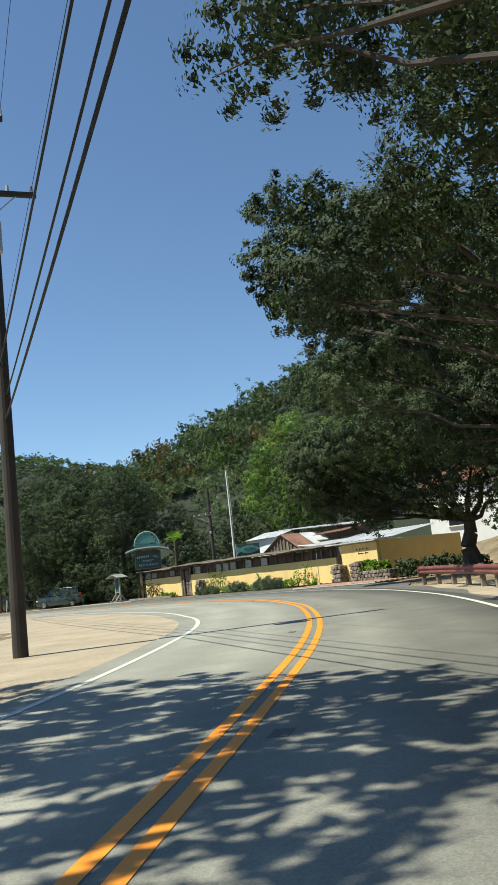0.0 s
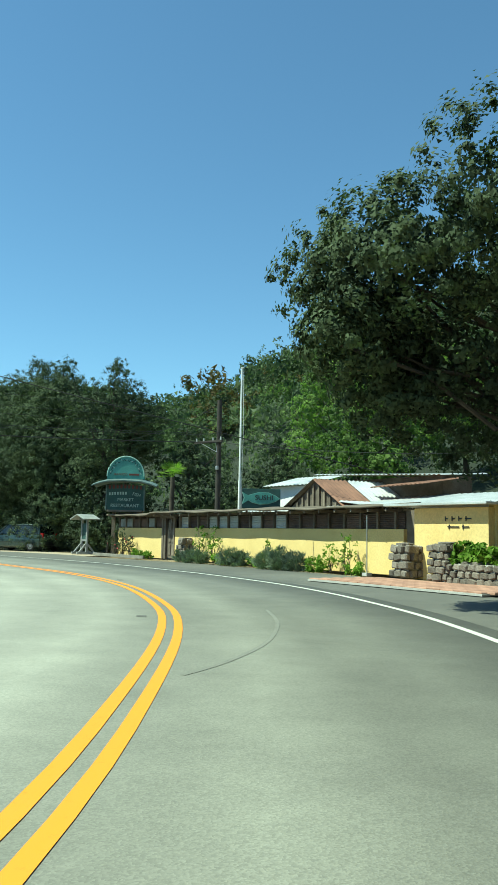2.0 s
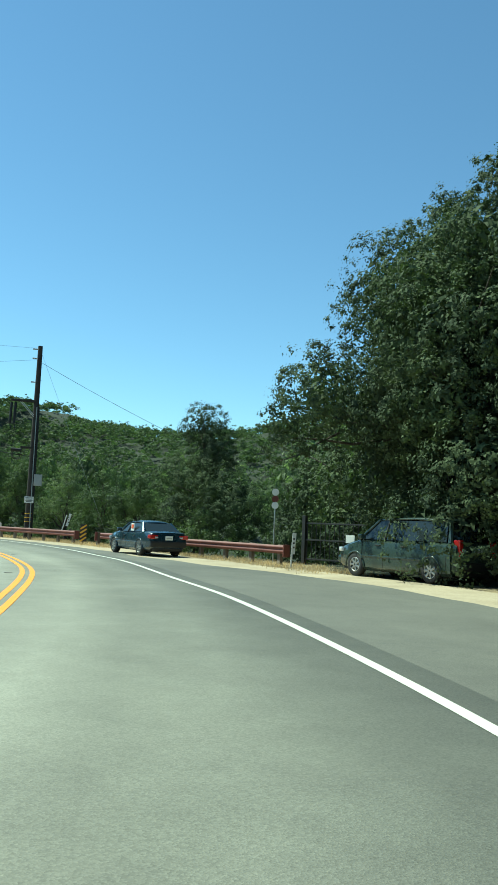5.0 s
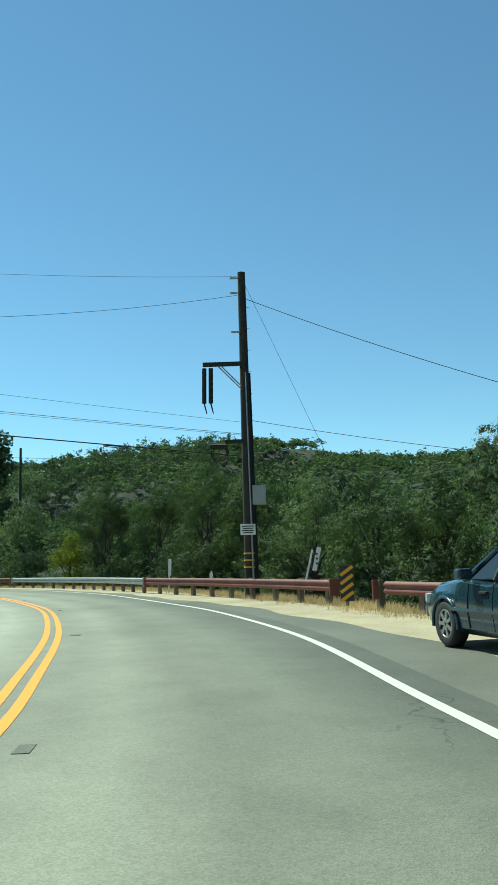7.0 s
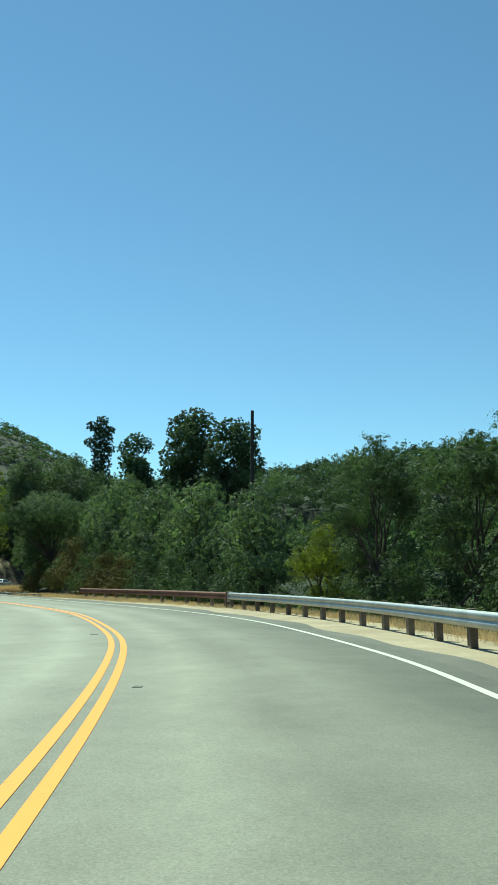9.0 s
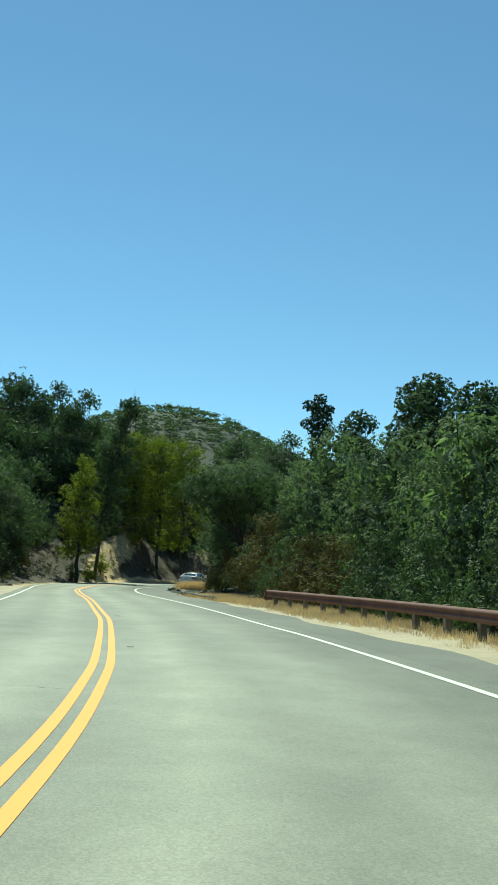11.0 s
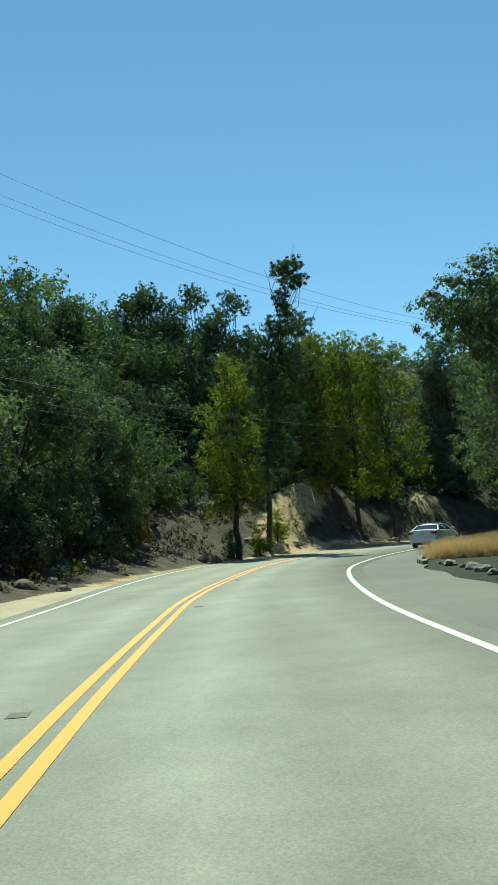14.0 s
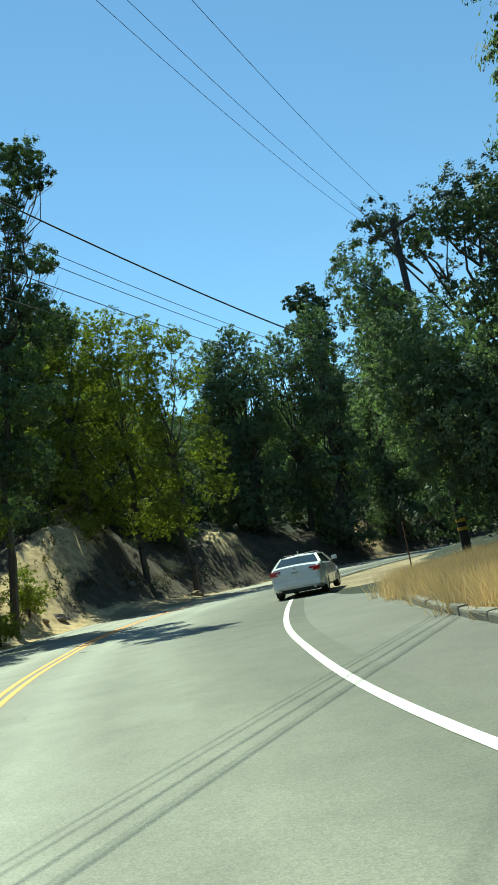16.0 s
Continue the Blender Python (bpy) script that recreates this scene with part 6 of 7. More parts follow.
# wires along the first stretch, from beyond the start to the trees in the bend
S1, S2 = np.array((-17.5, 43.8)), np.array((-60.4, 47.0))
tagged(utility_pole((*S1, 0.0), 10.5, "dark wooden utility pole inside the long bend", 60, [(10.1, 1.1, 0)]), group=ROADSIDE)
tagged(utility_pole((*S2, 0.0), 13.0, "dark wooden utility pole inside the long bend", 90, [(12.5, 1.1, 0)]), group=ROADSIDE)
way0 = np.array((-0.51, 0.86))
for k, (off, z, r) in enumerate([(-0.9, 10.65, 0.007), (0.9, 10.65, 0.007), (0.3, 12.55, 0.006), (0.05, 6.85, 0.012), (-0.05, 6.4, 0.017), (0.05, 5.7, 0.016), (0.0, 5.15, 0.021)]):
    side_ = np.array((0.86, 0.51)) * off
    a, m_, b = np.array(P0[:2]) - way0 * 34 + side_, np.array(P0[:2]) + side_, S1 + side_ * 0.9
    cable((*a, z + 0.2), (*m_, z), 0.35, r)
    cable((*m_, z), (*b, z - 0.1), 0.4, r)
for k, (z0, z1, off, r) in enumerate([(7.35, 6.5, 0.6, 0.007), (7.0, 6.0, 0.2, 0.007), (6.75, 5.65, -0.3, 0.007), (6.35, 5.05, 0.2, 0.010), (6.28, 4.95, 0.0, 0.010), (5.9, 4.65, 0.1, 0.02)]):
    cable((P1[0] + off * 0.5, P1[1], z0), (S1[0] + off, S1[1], z1), 0.12, r)
cable((P1[0], P1[1], 7.8), (-18, 71, 7.0), 0.3, 0.012)
cable((S1[0], S1[1], 8.35), (4.6, 55.7, 3.15), 0.1, 0.016, None, "twisted black service cable running down to the roof")
cable((P1[0], P1[1], 5.9), (12.0, 62.0, 5.6), 0.5, 0.014)
for z0, z1, r, sag, x1 in [(12.25, 11.8, 0.006, 0.6, 0), (11.5, 10.3, 0.008, 1.3, 0), (6.5, 9.3, 0.006, 0.15, 0.6), (6.05, 8.2, 0.009, 0.12, 1.0), (6.0, 8.1, 0.006, 0.12, 1.0), (5.2, 7.9, 0.022, 0.06, -2.6), (5.1, 7.3, 0.006, 0.7, -2.6)]:
    cable((P2[0] - 0.04, P2[1] - 0.12, z0), (S2[0] + x1, S2[1], z1), sag, r)
cable((P2[0], P2[1], 11.4), (-45.5, 84.5, 4.6), 0.25, 0.012)
cable((P2[0], P2[1], 12.2), (-54.3, 80.4, -0.5), 0.0, 0.008, M_STEEL, "taut steel guy wire", 4, "guy_wire")
cable((P2[0], P2[1], 6.6), (-50.5, 86.5, 4.4), 0.15, 0.01)
for k, y0 in enumerate((71.1, 73.3)):                            # slack loops lashed along the heavy cable
    pts = [(-57.25 - 0.2 * (75.55 - y0) - 0.09 * math.cos(q) + 0.07 * math.sin(q), y0 - 0.45 * math.cos(q), 5.15 + 0.094 * (75.55 - y0) - 0.015 + 0.042 * math.cos(q) + 0.012 * math.sin(q)) for q in np.linspace(0, 6.3, 20)]
    v_, f_ = tube(pts, 0.016, 5)
    tagged(new("cable_loop", mesh_of("cable_loop", v_, f_, M_BLACK)), "black spare cable loop lashed to the heavy cable", "cable", "cable loops")
P5 = (-164.3, 54.5, 0.3)
p5 = tagged(utility_pole(P5, 12.6, "dark wooden utility pole with striped bands beyond dry grass", 40, [(12.2, 1.2, 0)]), group=ROADSIDE)
for z in (0.9, 1.2):
    part("reflective_band", rodded((0, 0, z), (0, 0, z + 0.12), 0.176, 0.174, 14), M_AMBER, p5)
for off, z in ((-1.1, 12.3), (0.4, 12.3), (1.1, 12.3)):
    cable((P4[0] + off * 0.5, P4[1] - off * 0.85, z + 0.3), (P5[0] + off * 0.5, P5[1] - off * 0.85, z + 0.3), 1.1, 0.006)
    cable((P4[0] + off * 0.5, P4[1] - off * 0.85, z + 0.3), (-88, 40 + off, 12.5), 0.6, 0.011)
    cable((P5[0] + off * 0.5, P5[1] - off * 0.85, z + 0.3), (-186 + off, 92, 13.5), 0.7, 0.011)
for z0, z1, o, q in ((6.7, 7.1, 0.0, 0.005), (6.6, 7.0, 0.12, 0.011), (6.3, 6.7, 0.0, 0.005), (6.05, 6.5, 0.1, 0.005), (5.85, 6.2, 0.0, 0.006), (5.4, 5.8, 0.1, 0.005)):
    cable((P4[0], P4[1] + o, z0), (P5[0], P5[1] + o, z1), 0.95, q)
    cable((P4[0], P4[1], z0), (-88, 38, z0 + 0.3), 0.6, q)
    cable((P5[0], P5[1] + o, z1), (-186, 92, z1 + 1), 0.6, q)


# ---- guardrails ----
def guardrail(line, mat, label, blocks=M_OLDWOOD, top=0.74, spacing=1.9):
    """A corrugated steel beam along a line, with posts; the beam in lengths."""
    pts = curve_points(line, 0.475)
    t = thing("guardrail", (0, 0, 0), 0, label, "guardrail")
    sd = side_of(pts)
    prof = [(0.0, 0.0), (-0.035, -0.03), (-0.08, -0.075), (-0.035, -0.13), (-0.01, -0.155), (-0.035, -0.18), (-0.08, -0.235), (-0.035, -0.28), (0.0, -0.31)]
    g = np.array([ground_at(x, y) for x, y in pts])
    g = np.maximum(g, -0.35)
    step = 8
    for i in range(0, len(pts) - 2, step):
        j = min(len(pts), i + step + 1)
        n, m = j - i, len(prof)
        v, f = [], []
        for thick in (0.0, 0.006):
            for a in range(i, j):
                for o, z in prof:
                    v.append((pts[a][0] + sd[a][0] * (o + thick), pts[a][1] + sd[a][1] * (o + thick), g[a] + top + z))
        for s in (0, n * m):
            for a in range(n - 1):
                for b in range(m - 1):
                    f.append((s + a * m + b, s + (a + 1) * m + b, s + (a + 1) * m + b + 1, s + a * m + b + 1))
        ob = new("beam", mesh_of("beam", v, np.array(f), mat, True))
        ob.parent = t
    for i in range(1, len(pts), 4):
        p = pts[i] + sd[i] * 0.12
        po = part("post", boxed((0, 0, 0), (0.15, 0.18, top + 0.4), 0, 0.012), blocks, t)
        po.matrix_basis = pose(p[0], p[1], g[i] + (top - 0.4) / 2 + 0.02, 0, 0, math.degrees(math.atan2(sd[i][1], sd[i][0])))
    e = pts[0] + sd[0] * 0.05
    part("end_plate", boxed((e[0], e[1], g[0] + top - 0.2), (0.06, 0.3, 0.46), math.degrees(math.atan2(sd[0][1], sd[0][0])) + 90, 0.02), mat, t)
    e = pts[-1] + sd[-1] * 0.05
    part("end_plate", boxed((e[0], e[1], g[-1] + top - 0.2), (0.06, 0.3, 0.46), math.degrees(math.atan2(sd[-1][1], sd[-1][0])) + 90, 0.02), mat, t)
    return t


guardrail([(10.9, 2), (10.7, 12), (10.3, 20), (9.75, 25.5), (8.9, 30.5), (7.75, 34.8)], M_RAIL_RED, "faded red steel guardrail below the oaks")
guardrail([(-31.0, 72.75), (-36, 73.5), (-41, 74.0), (-46.9, 74.4)], M_RAIL_RED, "faded red steel guardrail behind the parked cars")
guardrail([(-49.3, 74.75), (-54, 75.0), (-60, 75.05), (-66.5, 74.75)], M_RAIL_RED, "faded red steel guardrail beside the utility pole")
guardrail([(-66.6, 74.75), (-75, 74.75), (-83, 74.0), (-91.8, 72.4)], M_STEEL, "bare grey steel guardrail along the outer bend")
guardrail([(-91.9, 72.4), (-99.5, 70.1), (-107, 67.1), (-114.7, 63.65)], M_RAIL_RUST, "dark rusty guardrail on wooden posts above dry grass")

hz = thing("hazard_marker", (-48.2, 74.55, 0.0), 60, "black and amber striped hazard board on a post", "road sign")
part("post", boxed((0, 0.06, 0.35), (0.08, 0.08, 0.9), 0, 0.01), M_OLDWOOD, hz)
part("panel", boxed((0, 0, 0.62), (0.36, 0.03, 0.92), 0, 0.006), M_BLACKMARK, hz)
for k in range(4):
    bm = bmesh.new()
    box(bm, (0, 0, 0), (0.40, 0.008, 0.085), 0, 0, pose(0, -0.019, 0.28 + k * 0.22, 0, -35, 0))
    part("stripe", bm, M_AMBER, hz)
for name, (x, y), h, tilt, lab in (("delineator_post", (-65.0, 75.4), 1.52, 2, "white plastic delineator post behind the guardrail"), ("delineator_post", (-60.6, 75.7), 1.0, 0, "white plastic delineator post behind the guardrail"),
                                   ("delineator_post", (-30.1, 72.2), 1.15, 3, "white marker post with small black marks"), ("delineator_post", (-52.3, 75.6), 1.65, 14, "white marker board leaning out of the brush")):
    t = thing(name, (x, y, max(ground_at(x, y), -0.3)), 60, lab, "marker post", "marker posts")
    bm = bmesh.new()
    box(bm, (0, 0, 0), (0.06, 0.03, h), 0, 0.008, pose(0, 0.02, h / 2, 0, tilt, 0))
    part("stake", bm, M_WHITE_PAINT, t)
    bm = bmesh.new()
    box(bm, (0, 0, 0), (0.14, 0.02, 0.75 if tilt else 0.5), 0, 0.006, pose(math.sin(radians(tilt)) * (h - 0.3), 0, h - 0.32, 0, tilt, 0))
    pl = part("plate", bm, M_WHITE_PAINT, t)
    for k in range(3 if tilt > 2 else 0):
        bm = bmesh.new()
        box(bm, (0, 0, 0), (0.06, 0.006, 0.06), 0, 0, pose(math.sin(radians(tilt)) * (h - 0.3), -0.013, h - 0.16 - k * 0.15, 0, tilt, 0))
        part("mark", bm, M_TRIM, pl)
mp = thing("mirror_post", (-32.8, 73.9, 0.0), 40, "slim post with small round reflectors by the gateway", "post")
part("post", rodded((0, 0, -0.1), (0, 0, 2.75), 0.03, 0.03, 8), M_STEEL, mp)
for z, mat in ((2.72, M_WHITE_PAINT), (2.45, M_LETTER_RED), (2.2, M_WHITE_PAINT)):
    part("reflector", rodded((0, -0.05, z), (0, -0.02, z), 0.14, 0.14, 16), mat, mp)
ig = thing("iron_gate", (-30.4, 75.0, 0.0), 5, "dark iron driveway gate with a small white notice", "gate")
for k in range(15):
    part("bar", rodded((-1.5 + k * 0.22, 0, 0.1), (-1.5 + k * 0.22, 0, 1.65), 0.018, 0.018, 6), M_BLACKMARK, ig)
for z in (0.15, 0.9, 1.55):
    part("rail", boxed((0.04, 0, z), (3.2, 0.05, 0.06), 0, 0.006), M_BLACKMARK, ig)
for px in (-1.65, 1.75):
    part("gate_post", boxed((px, 0, 0.9), (0.16, 0.16, 1.9), 0, 0.01), M_BLACKMARK, ig)
part("notice", boxed((0.6, -0.05, 1.0), (0.4, 0.02, 0.3), 0, 0.004), M_WHITE_PAINT, ig)


# ---- vehicles ----
def car(at, heading, paint_mat, label, L, W, H, hood, belt, cabin, wheel, van=False, tag=True, name="car", notice=False):
    """A car, forward along +x: lofted body, glass, wheels, lamps. cabin: x of screen foot, roof front, roof rear, rear glass foot."""
    t = thing(name, at, heading, label, "van" if van else "car", "cars")
    c0, c1, c2, c3 = cabin
    nose, tail = L / 2, -L / 2
    hw = W / 2
    ax_f, ax_r = nose - 0.92, tail + (0.95 if not van else 0.85)
    # stations: x, half width, sill height, shoulder height
    st_ = [(tail, hw * 0.80, 0.42, belt - 0.30), (tail + 0.05, hw * 0.90, 0.32, belt - 0.02), (tail + 0.25, hw * 0.97, 0.26, belt + 0.03), (c3, hw, 0.22, belt + 0.03), (c2, hw, 0.2, belt), (0.0, hw, 0.2, belt - 0.02),
           (c1, hw, 0.2, belt - 0.03), (c0, hw * 0.99, 0.2, hood + 0.04), (nose - 0.6, hw * 0.95, 0.22, hood - 0.05), (nose - 0.22, hw * 0.88, 0.24, hood - 0.16), (nose - 0.05, hw * 0.78, 0.28, hood - 0.28), (nose, hw * 0.66, 0.36, hood - 0.36)]
    bm = bmesh.new()
    rings = []
    for x, w, lo, hi in st_:
        mid = (lo + hi) / 2
        half_ = [(w * 0.86, lo), (w * 0.97, lo + 0.08), (w, mid - 0.05), (w * 0.985, mid + 0.12), (w * 0.95, hi - 0.06), (w * 0.86, hi), (w * 0.45, hi + 0.025), (0, hi + 0.035)]
        ring = [(y, z) for y, z in half_] + [(-y, z) for y, z in half_[-2::-1]]
        rings.append([bm.verts.new((x, y, z)) for y, z in ring])
    for a, b in zip(rings, rings[1:]):
        for i in range(len(a) - 1):
            bm.faces.new((a[i], a[i + 1], b[i + 1], b[i]))
        bm.faces.new((a[-1], a[0], b[0], b[-1]))
    bm.faces.new(rings[0])
    bm.faces.new(list(reversed(rings[-1])))
    body = part("body", bm, paint_mat, t, "", True)
    cut = body.modifiers.new("wheel_arches", "EDGE_SPLIT")
    cut.split_angle = radians(38)
    # roof and pillars
    rw, bw = hw * 0.70, hw * 0.89
    def cab(x, z):
        f = (z - belt) / (H - belt)
        return bw + (rw - bw) * f
    bm = bmesh.new()
    top = []
    for x, dz in ((c1 + 0.08, -0.05), (c1 - 0.2, -0.01), ((c1 + c2) / 2, 0.02), (c2 + 0.2, -0.01), (c2 - 0.06, -0.06)):
        top.append([bm.verts.new((x, y * rw, H + dz - 0.05 * abs(y) ** 2)) for y in (-1.0, -0.6, 0, 0.6, 1.0)])
    for a, b in zip(top, top[1:]):
        for i in range(4):
            bm.faces.new((a[i], a[i + 1], b[i + 1], b[i]))
    ext_ = bmesh.ops.extrude_face_region(bm, geom=bm.faces[:])
    for v in [g for g in ext_["geom"] if isinstance(g, bmesh.types.BMVert)]:
        v.co.z -= 0.05
    part("roof", bm, paint_mat, t, "", True)
    for s in (-1, 1):
        for (xa, xb, r) in ((c0 - 0.02, c1 + 0.06, 0.045), (0.05 if not van else 0.3, 0.0 if not van else 0.25, 0.04), (c3 + 0.06, c2 - 0.04, 0.07)):
            bm = bmesh.new()
            limb_a, limb_b = Vector((xa, s * bw, belt - 0.02)), Vector((xb, s * rw * 0.985, H - 0.1))
            rod(bm, limb_a, limb_b, r, r * 0.8, 8)
            part("pillar", bm, paint_mat if r != 0.04 else M_TRIM, t)
    # glass
    def pane(nm, quad):
        bm = bmesh.new()
        vs = [bm.verts.new(q) for q in quad]
        f = bm.faces.new(vs)
        e_ = bmesh.ops.extrude_face_region(bm, geom=[f])
        n = f.normal.copy() if f.normal.length else Vector((0, 0, 1))
        bm.normal_update()
        for v in [g for g in e_["geom"] if isinstance(g, bmesh.types.BMVert)]:
            v.co *= 0.994
        return part(nm, bm, M_GLASS, t)
    pane("windscreen", [(c0, -bw * 0.96, belt - 0.02), (c0, bw * 0.96, belt - 0.02), (c1 + 0.05, rw * 0.95, H - 0.07), (c1 + 0.05, -rw * 0.95, H - 0.07)])
    pane("rear_window", [(c3, -bw * 0.92, belt + 0.04), (c3, bw * 0.92, belt + 0.04), (c2 - 0.03, rw * 0.93, H - 0.08), (c2 - 0.03, -rw * 0.93, H - 0.08)])
    bx = 0.02 if not van else 0.28
    for s in (-1, 1):
        pane("side_window", [(c0 - 0.14, s * bw * 0.985, belt), (bx + 0.05, s * bw * 0.99, belt), (bx + 0.02, s * rw * 0.99, H - 0.11), (c1 - 0.02, s * rw * 0.99, H - 0.11)])
        pane("side_window", [(bx - 0.05, s * bw * 0.99, belt), (c3 + 0.22, s * bw * 0.985, belt + 0.02), (c2 + 0.06, s * rw * 0.985, H - 0.12), (bx - 0.06, s * rw * 0.99, H - 0.11)])
        part("door_mirror", boxed((c0 - 0.32, s * (hw + 0.09), belt + 0.07), (0.16, 0.2, 0.14), 0, 0.035), paint_mat, t)
        for dx in (bx + 0.25, bx - 0.75):
            part("door_handle", boxed((dx - 0.05, s * (hw * 0.985), belt - 0.16), (0.18, 0.05, 0.035), 0, 0.01), M_TRIM if van or paint_mat is M_PAINT_BLUE else paint_mat, t)
        for dx in (c0 - 0.2, bx, c3 + 0.15):
            hi_, mid_ = belt - 0.01, (belt + 0.19) / 2
            v_, f_ = tube([(dx, s * hw * f, z) for f, z in ((0.972, 0.29), (1.001, mid_ - 0.05), (0.987, mid_ + 0.12), (0.953, hi_ - 0.06), (0.89, hi_ - 0.012))], 0.006, 5)
            ob = new("door_gap", mesh_of("door_gap", v_, f_, M_TRIM))
            ob.parent = t
        part("side_moulding", boxed((0, s * hw * 0.998, (belt + 0.2) / 2 - 0.04), (L * 0.50, 0.03, 0.05), 0, 0.012), paint_mat, t)
        hl = part("headlight", boxed((nose - 0.22, s * hw * 0.70, hood - 0.27), (0.3, 0.34, 0.14), s * -22, 0.04), M_HEAD, t)
        tl = part("taillight", boxed((tail + 0.09, s * hw * 0.72, belt - 0.16), (0.2, 0.44 if not van else 0.2, 0.15 if not van else 0.5), s * 14, 0.03), M_TAIL, t)
        part("lamp_insert", boxed((tail + 0.0, s * hw * 0.62, belt - 0.18), (0.02, 0.14, 0.06), 0, 0.005), M_HEAD, tl)
    part("rear_bumper", boxed((tail + 0.07, 0, 0.48), (0.2, W * 0.9, 0.24), 0, 0.06), paint_mat if paint_mat is M_PAINT_WHITE else M_TRIM, t)
    part("rear_valance", boxed((tail + 0.12, 0, 0.29), (0.14, W * 0.74, 0.14), 0, 0.03), M_TRIM, t)
    part("front_bumper", boxed((nose - 0.1, 0, 0.46), (0.24, W * 0.82, 0.24), 0, 0.07), paint_mat, t)
    part("grille", boxed((nose - 0.0, 0, hood - 0.32), (0.06, W * 0.4, 0.14), 0, 0.02), M_TRIM, t)
    pl = part("number_plate", boxed((tail - 0.02, 0, belt - 0.2), (0.015, 0.32, 0.16), 0, 0.004), M_WHITE_PAINT, t, "white number plate with plain bar")
    part("plate_bar", boxed((tail - 0.03, 0, belt - 0.205), (0.006, 0.24, 0.05)), M_GREY_PAINT, pl)
    part("underbody", boxed((0, 0, 0.26), (L * 0.9, W * 0.78, 0.16), 0, 0.03), M_TRIM, t)
    part("cabin_floor", boxed(((c0 + c3) / 2, 0, belt - 0.12), (c0 - c3 - 0.3, W * 0.7, 0.1)), M_TRIM, t)
    for dx in (c1 - 0.55, c2 + 0.35):
        for s in (-1, 1):
            part("seat_back", boxed((dx, s * hw * 0.42, belt + 0.1), (0.14, hw * 0.5, 0.62), 0, 0.05), M_TRIM, t)
    if name == "car" and paint_mat is M_PAINT_WHITE:
        bm = bmesh.new()
        rod(bm, (c2 + 0.1, 0, H), (c2 - 0.03, 0, H + 0.12), 0.025, 0.01, 8)
        part("aerial", bm, paint_mat, t)
        for s in (-1, 1):
            part("exhaust_tip", rodded((tail - 0.02, s * hw * 0.66, 0.3), (tail + 0.1, s * hw * 0.66, 0.3), 0.045, 0.045, 12), M_RIM, t)
        part("boot_badge", boxed((tail + 0.0, 0, belt - 0.06), (0.02, 0.1, 0.08), 0, 0.01), M_RIM, t)
    if notice:
        nb = part("window_notice", boxed((-0.42, hw * 0.885, belt + 0.18), (0.3, 0.02, 0.3), 0, 0.004), M_WHITE_PAINT, t, "white paper with an orange square in the window")
        part("orange_square", boxed((-0.42, hw * 0.905, belt + 0.2), (0.2, 0.01, 0.16)), M_ORANGE, nb)
    # wheels
    for x in (ax_f, ax_r):
        for s in (-1, 1):
            wh = thing("wheel", (x, s * (hw - 0.115), wheel))
            wh.parent = t
            bm = bmesh.new()
            prof_ = [(wheel * 0.62, -0.10), (wheel * 0.9, -0.115), (wheel, -0.085), (wheel, 0.085), (wheel * 0.9, 0.115), (wheel * 0.62, 0.10)]
            rg = [[bm.verts.new((math.cos(a) * r, y, math.sin(a) * r)) for r, y in prof_] for a in np.linspace(0, 2 * math.pi, 29)[:-1]]
            for a, b in zip(rg, rg[1:] + rg[:1]):
                for i in range(5):
                    bm.faces.new((a[i], a[i + 1], b[i + 1], b[i]))
            part("tyre", bm, M_TYRE, wh, "", True)
            bm = bmesh.new()
            rod(bm, (0, s * 0.05, 0), (0, s * 0.075, 0), wheel * 0.63, wheel * 0.6, 24)
            rm = part("rim", bm, M_TRIM, wh)
            for k in range(7):
                a = k * 2 * math.pi / 7
                bm = bmesh.new()
                box(bm, (0, 0, 0), (wheel * 0.52, 0.03, wheel * 0.16), 0, 0.008, pose(math.cos(a) * wheel * 0.34, s * 0.09, math.sin(a) * wheel * 0.34, 0, -math.degrees(a), 0))
                part("spoke", bm, M_RIM, rm)
            v_, f_ = tube([(math.cos(a) * wheel * 0.6, s * 0.09, math.sin(a) * wheel * 0.6) for a in np.linspace(0, 2 * math.pi, 25)], 0.016, 6)
            ob = new("rim_lip", mesh_of("rim_lip", v_, f_, M_RIM, True))
            ob.parent = rm
            # dark arch round the wheel
            if s:
                v_, f_ = tube([(math.cos(a) * (wheel + 0.05), s * 0.1, math.sin(a) * (wheel + 0.05)) for a in np.linspace(-0.15, math.pi + 0.15, 20)], 0.026, 6)
                ob = new("wheel_arch", mesh_of("wheel_arch", v_, f_, paint_mat, True))
                ob.parent = wh
    return t


car((-165.9, 48.85, 0.0), 180 - 9, M_PAINT_WHITE, "white four-door saloon driving on ahead round the bend", 4.88, 1.86, 1.45, 0.98, 1.06, (0.95, 0.25, -1.2, -1.85), 0.335)
car((-37.45, 71.02, 0.0), 180 - 11.5, M_PAINT_BLUE, "dark teal older saloon parked on the dirt shoulder", 4.5, 1.72, 1.38, 0.9, 0.92, (0.85, 0.2, -1.05, -1.6), 0.31, notice=True)
car((-23.75, 70.6, 0.0), 180 - 8, M_PAINT_GREEN, "dark green estate van parked in the shade of the oaks", 4.7, 1.82, 1.75, 1.02, 1.08, (1.35, 0.6, -1.95, -2.2), 0.33, van=True, name="van")

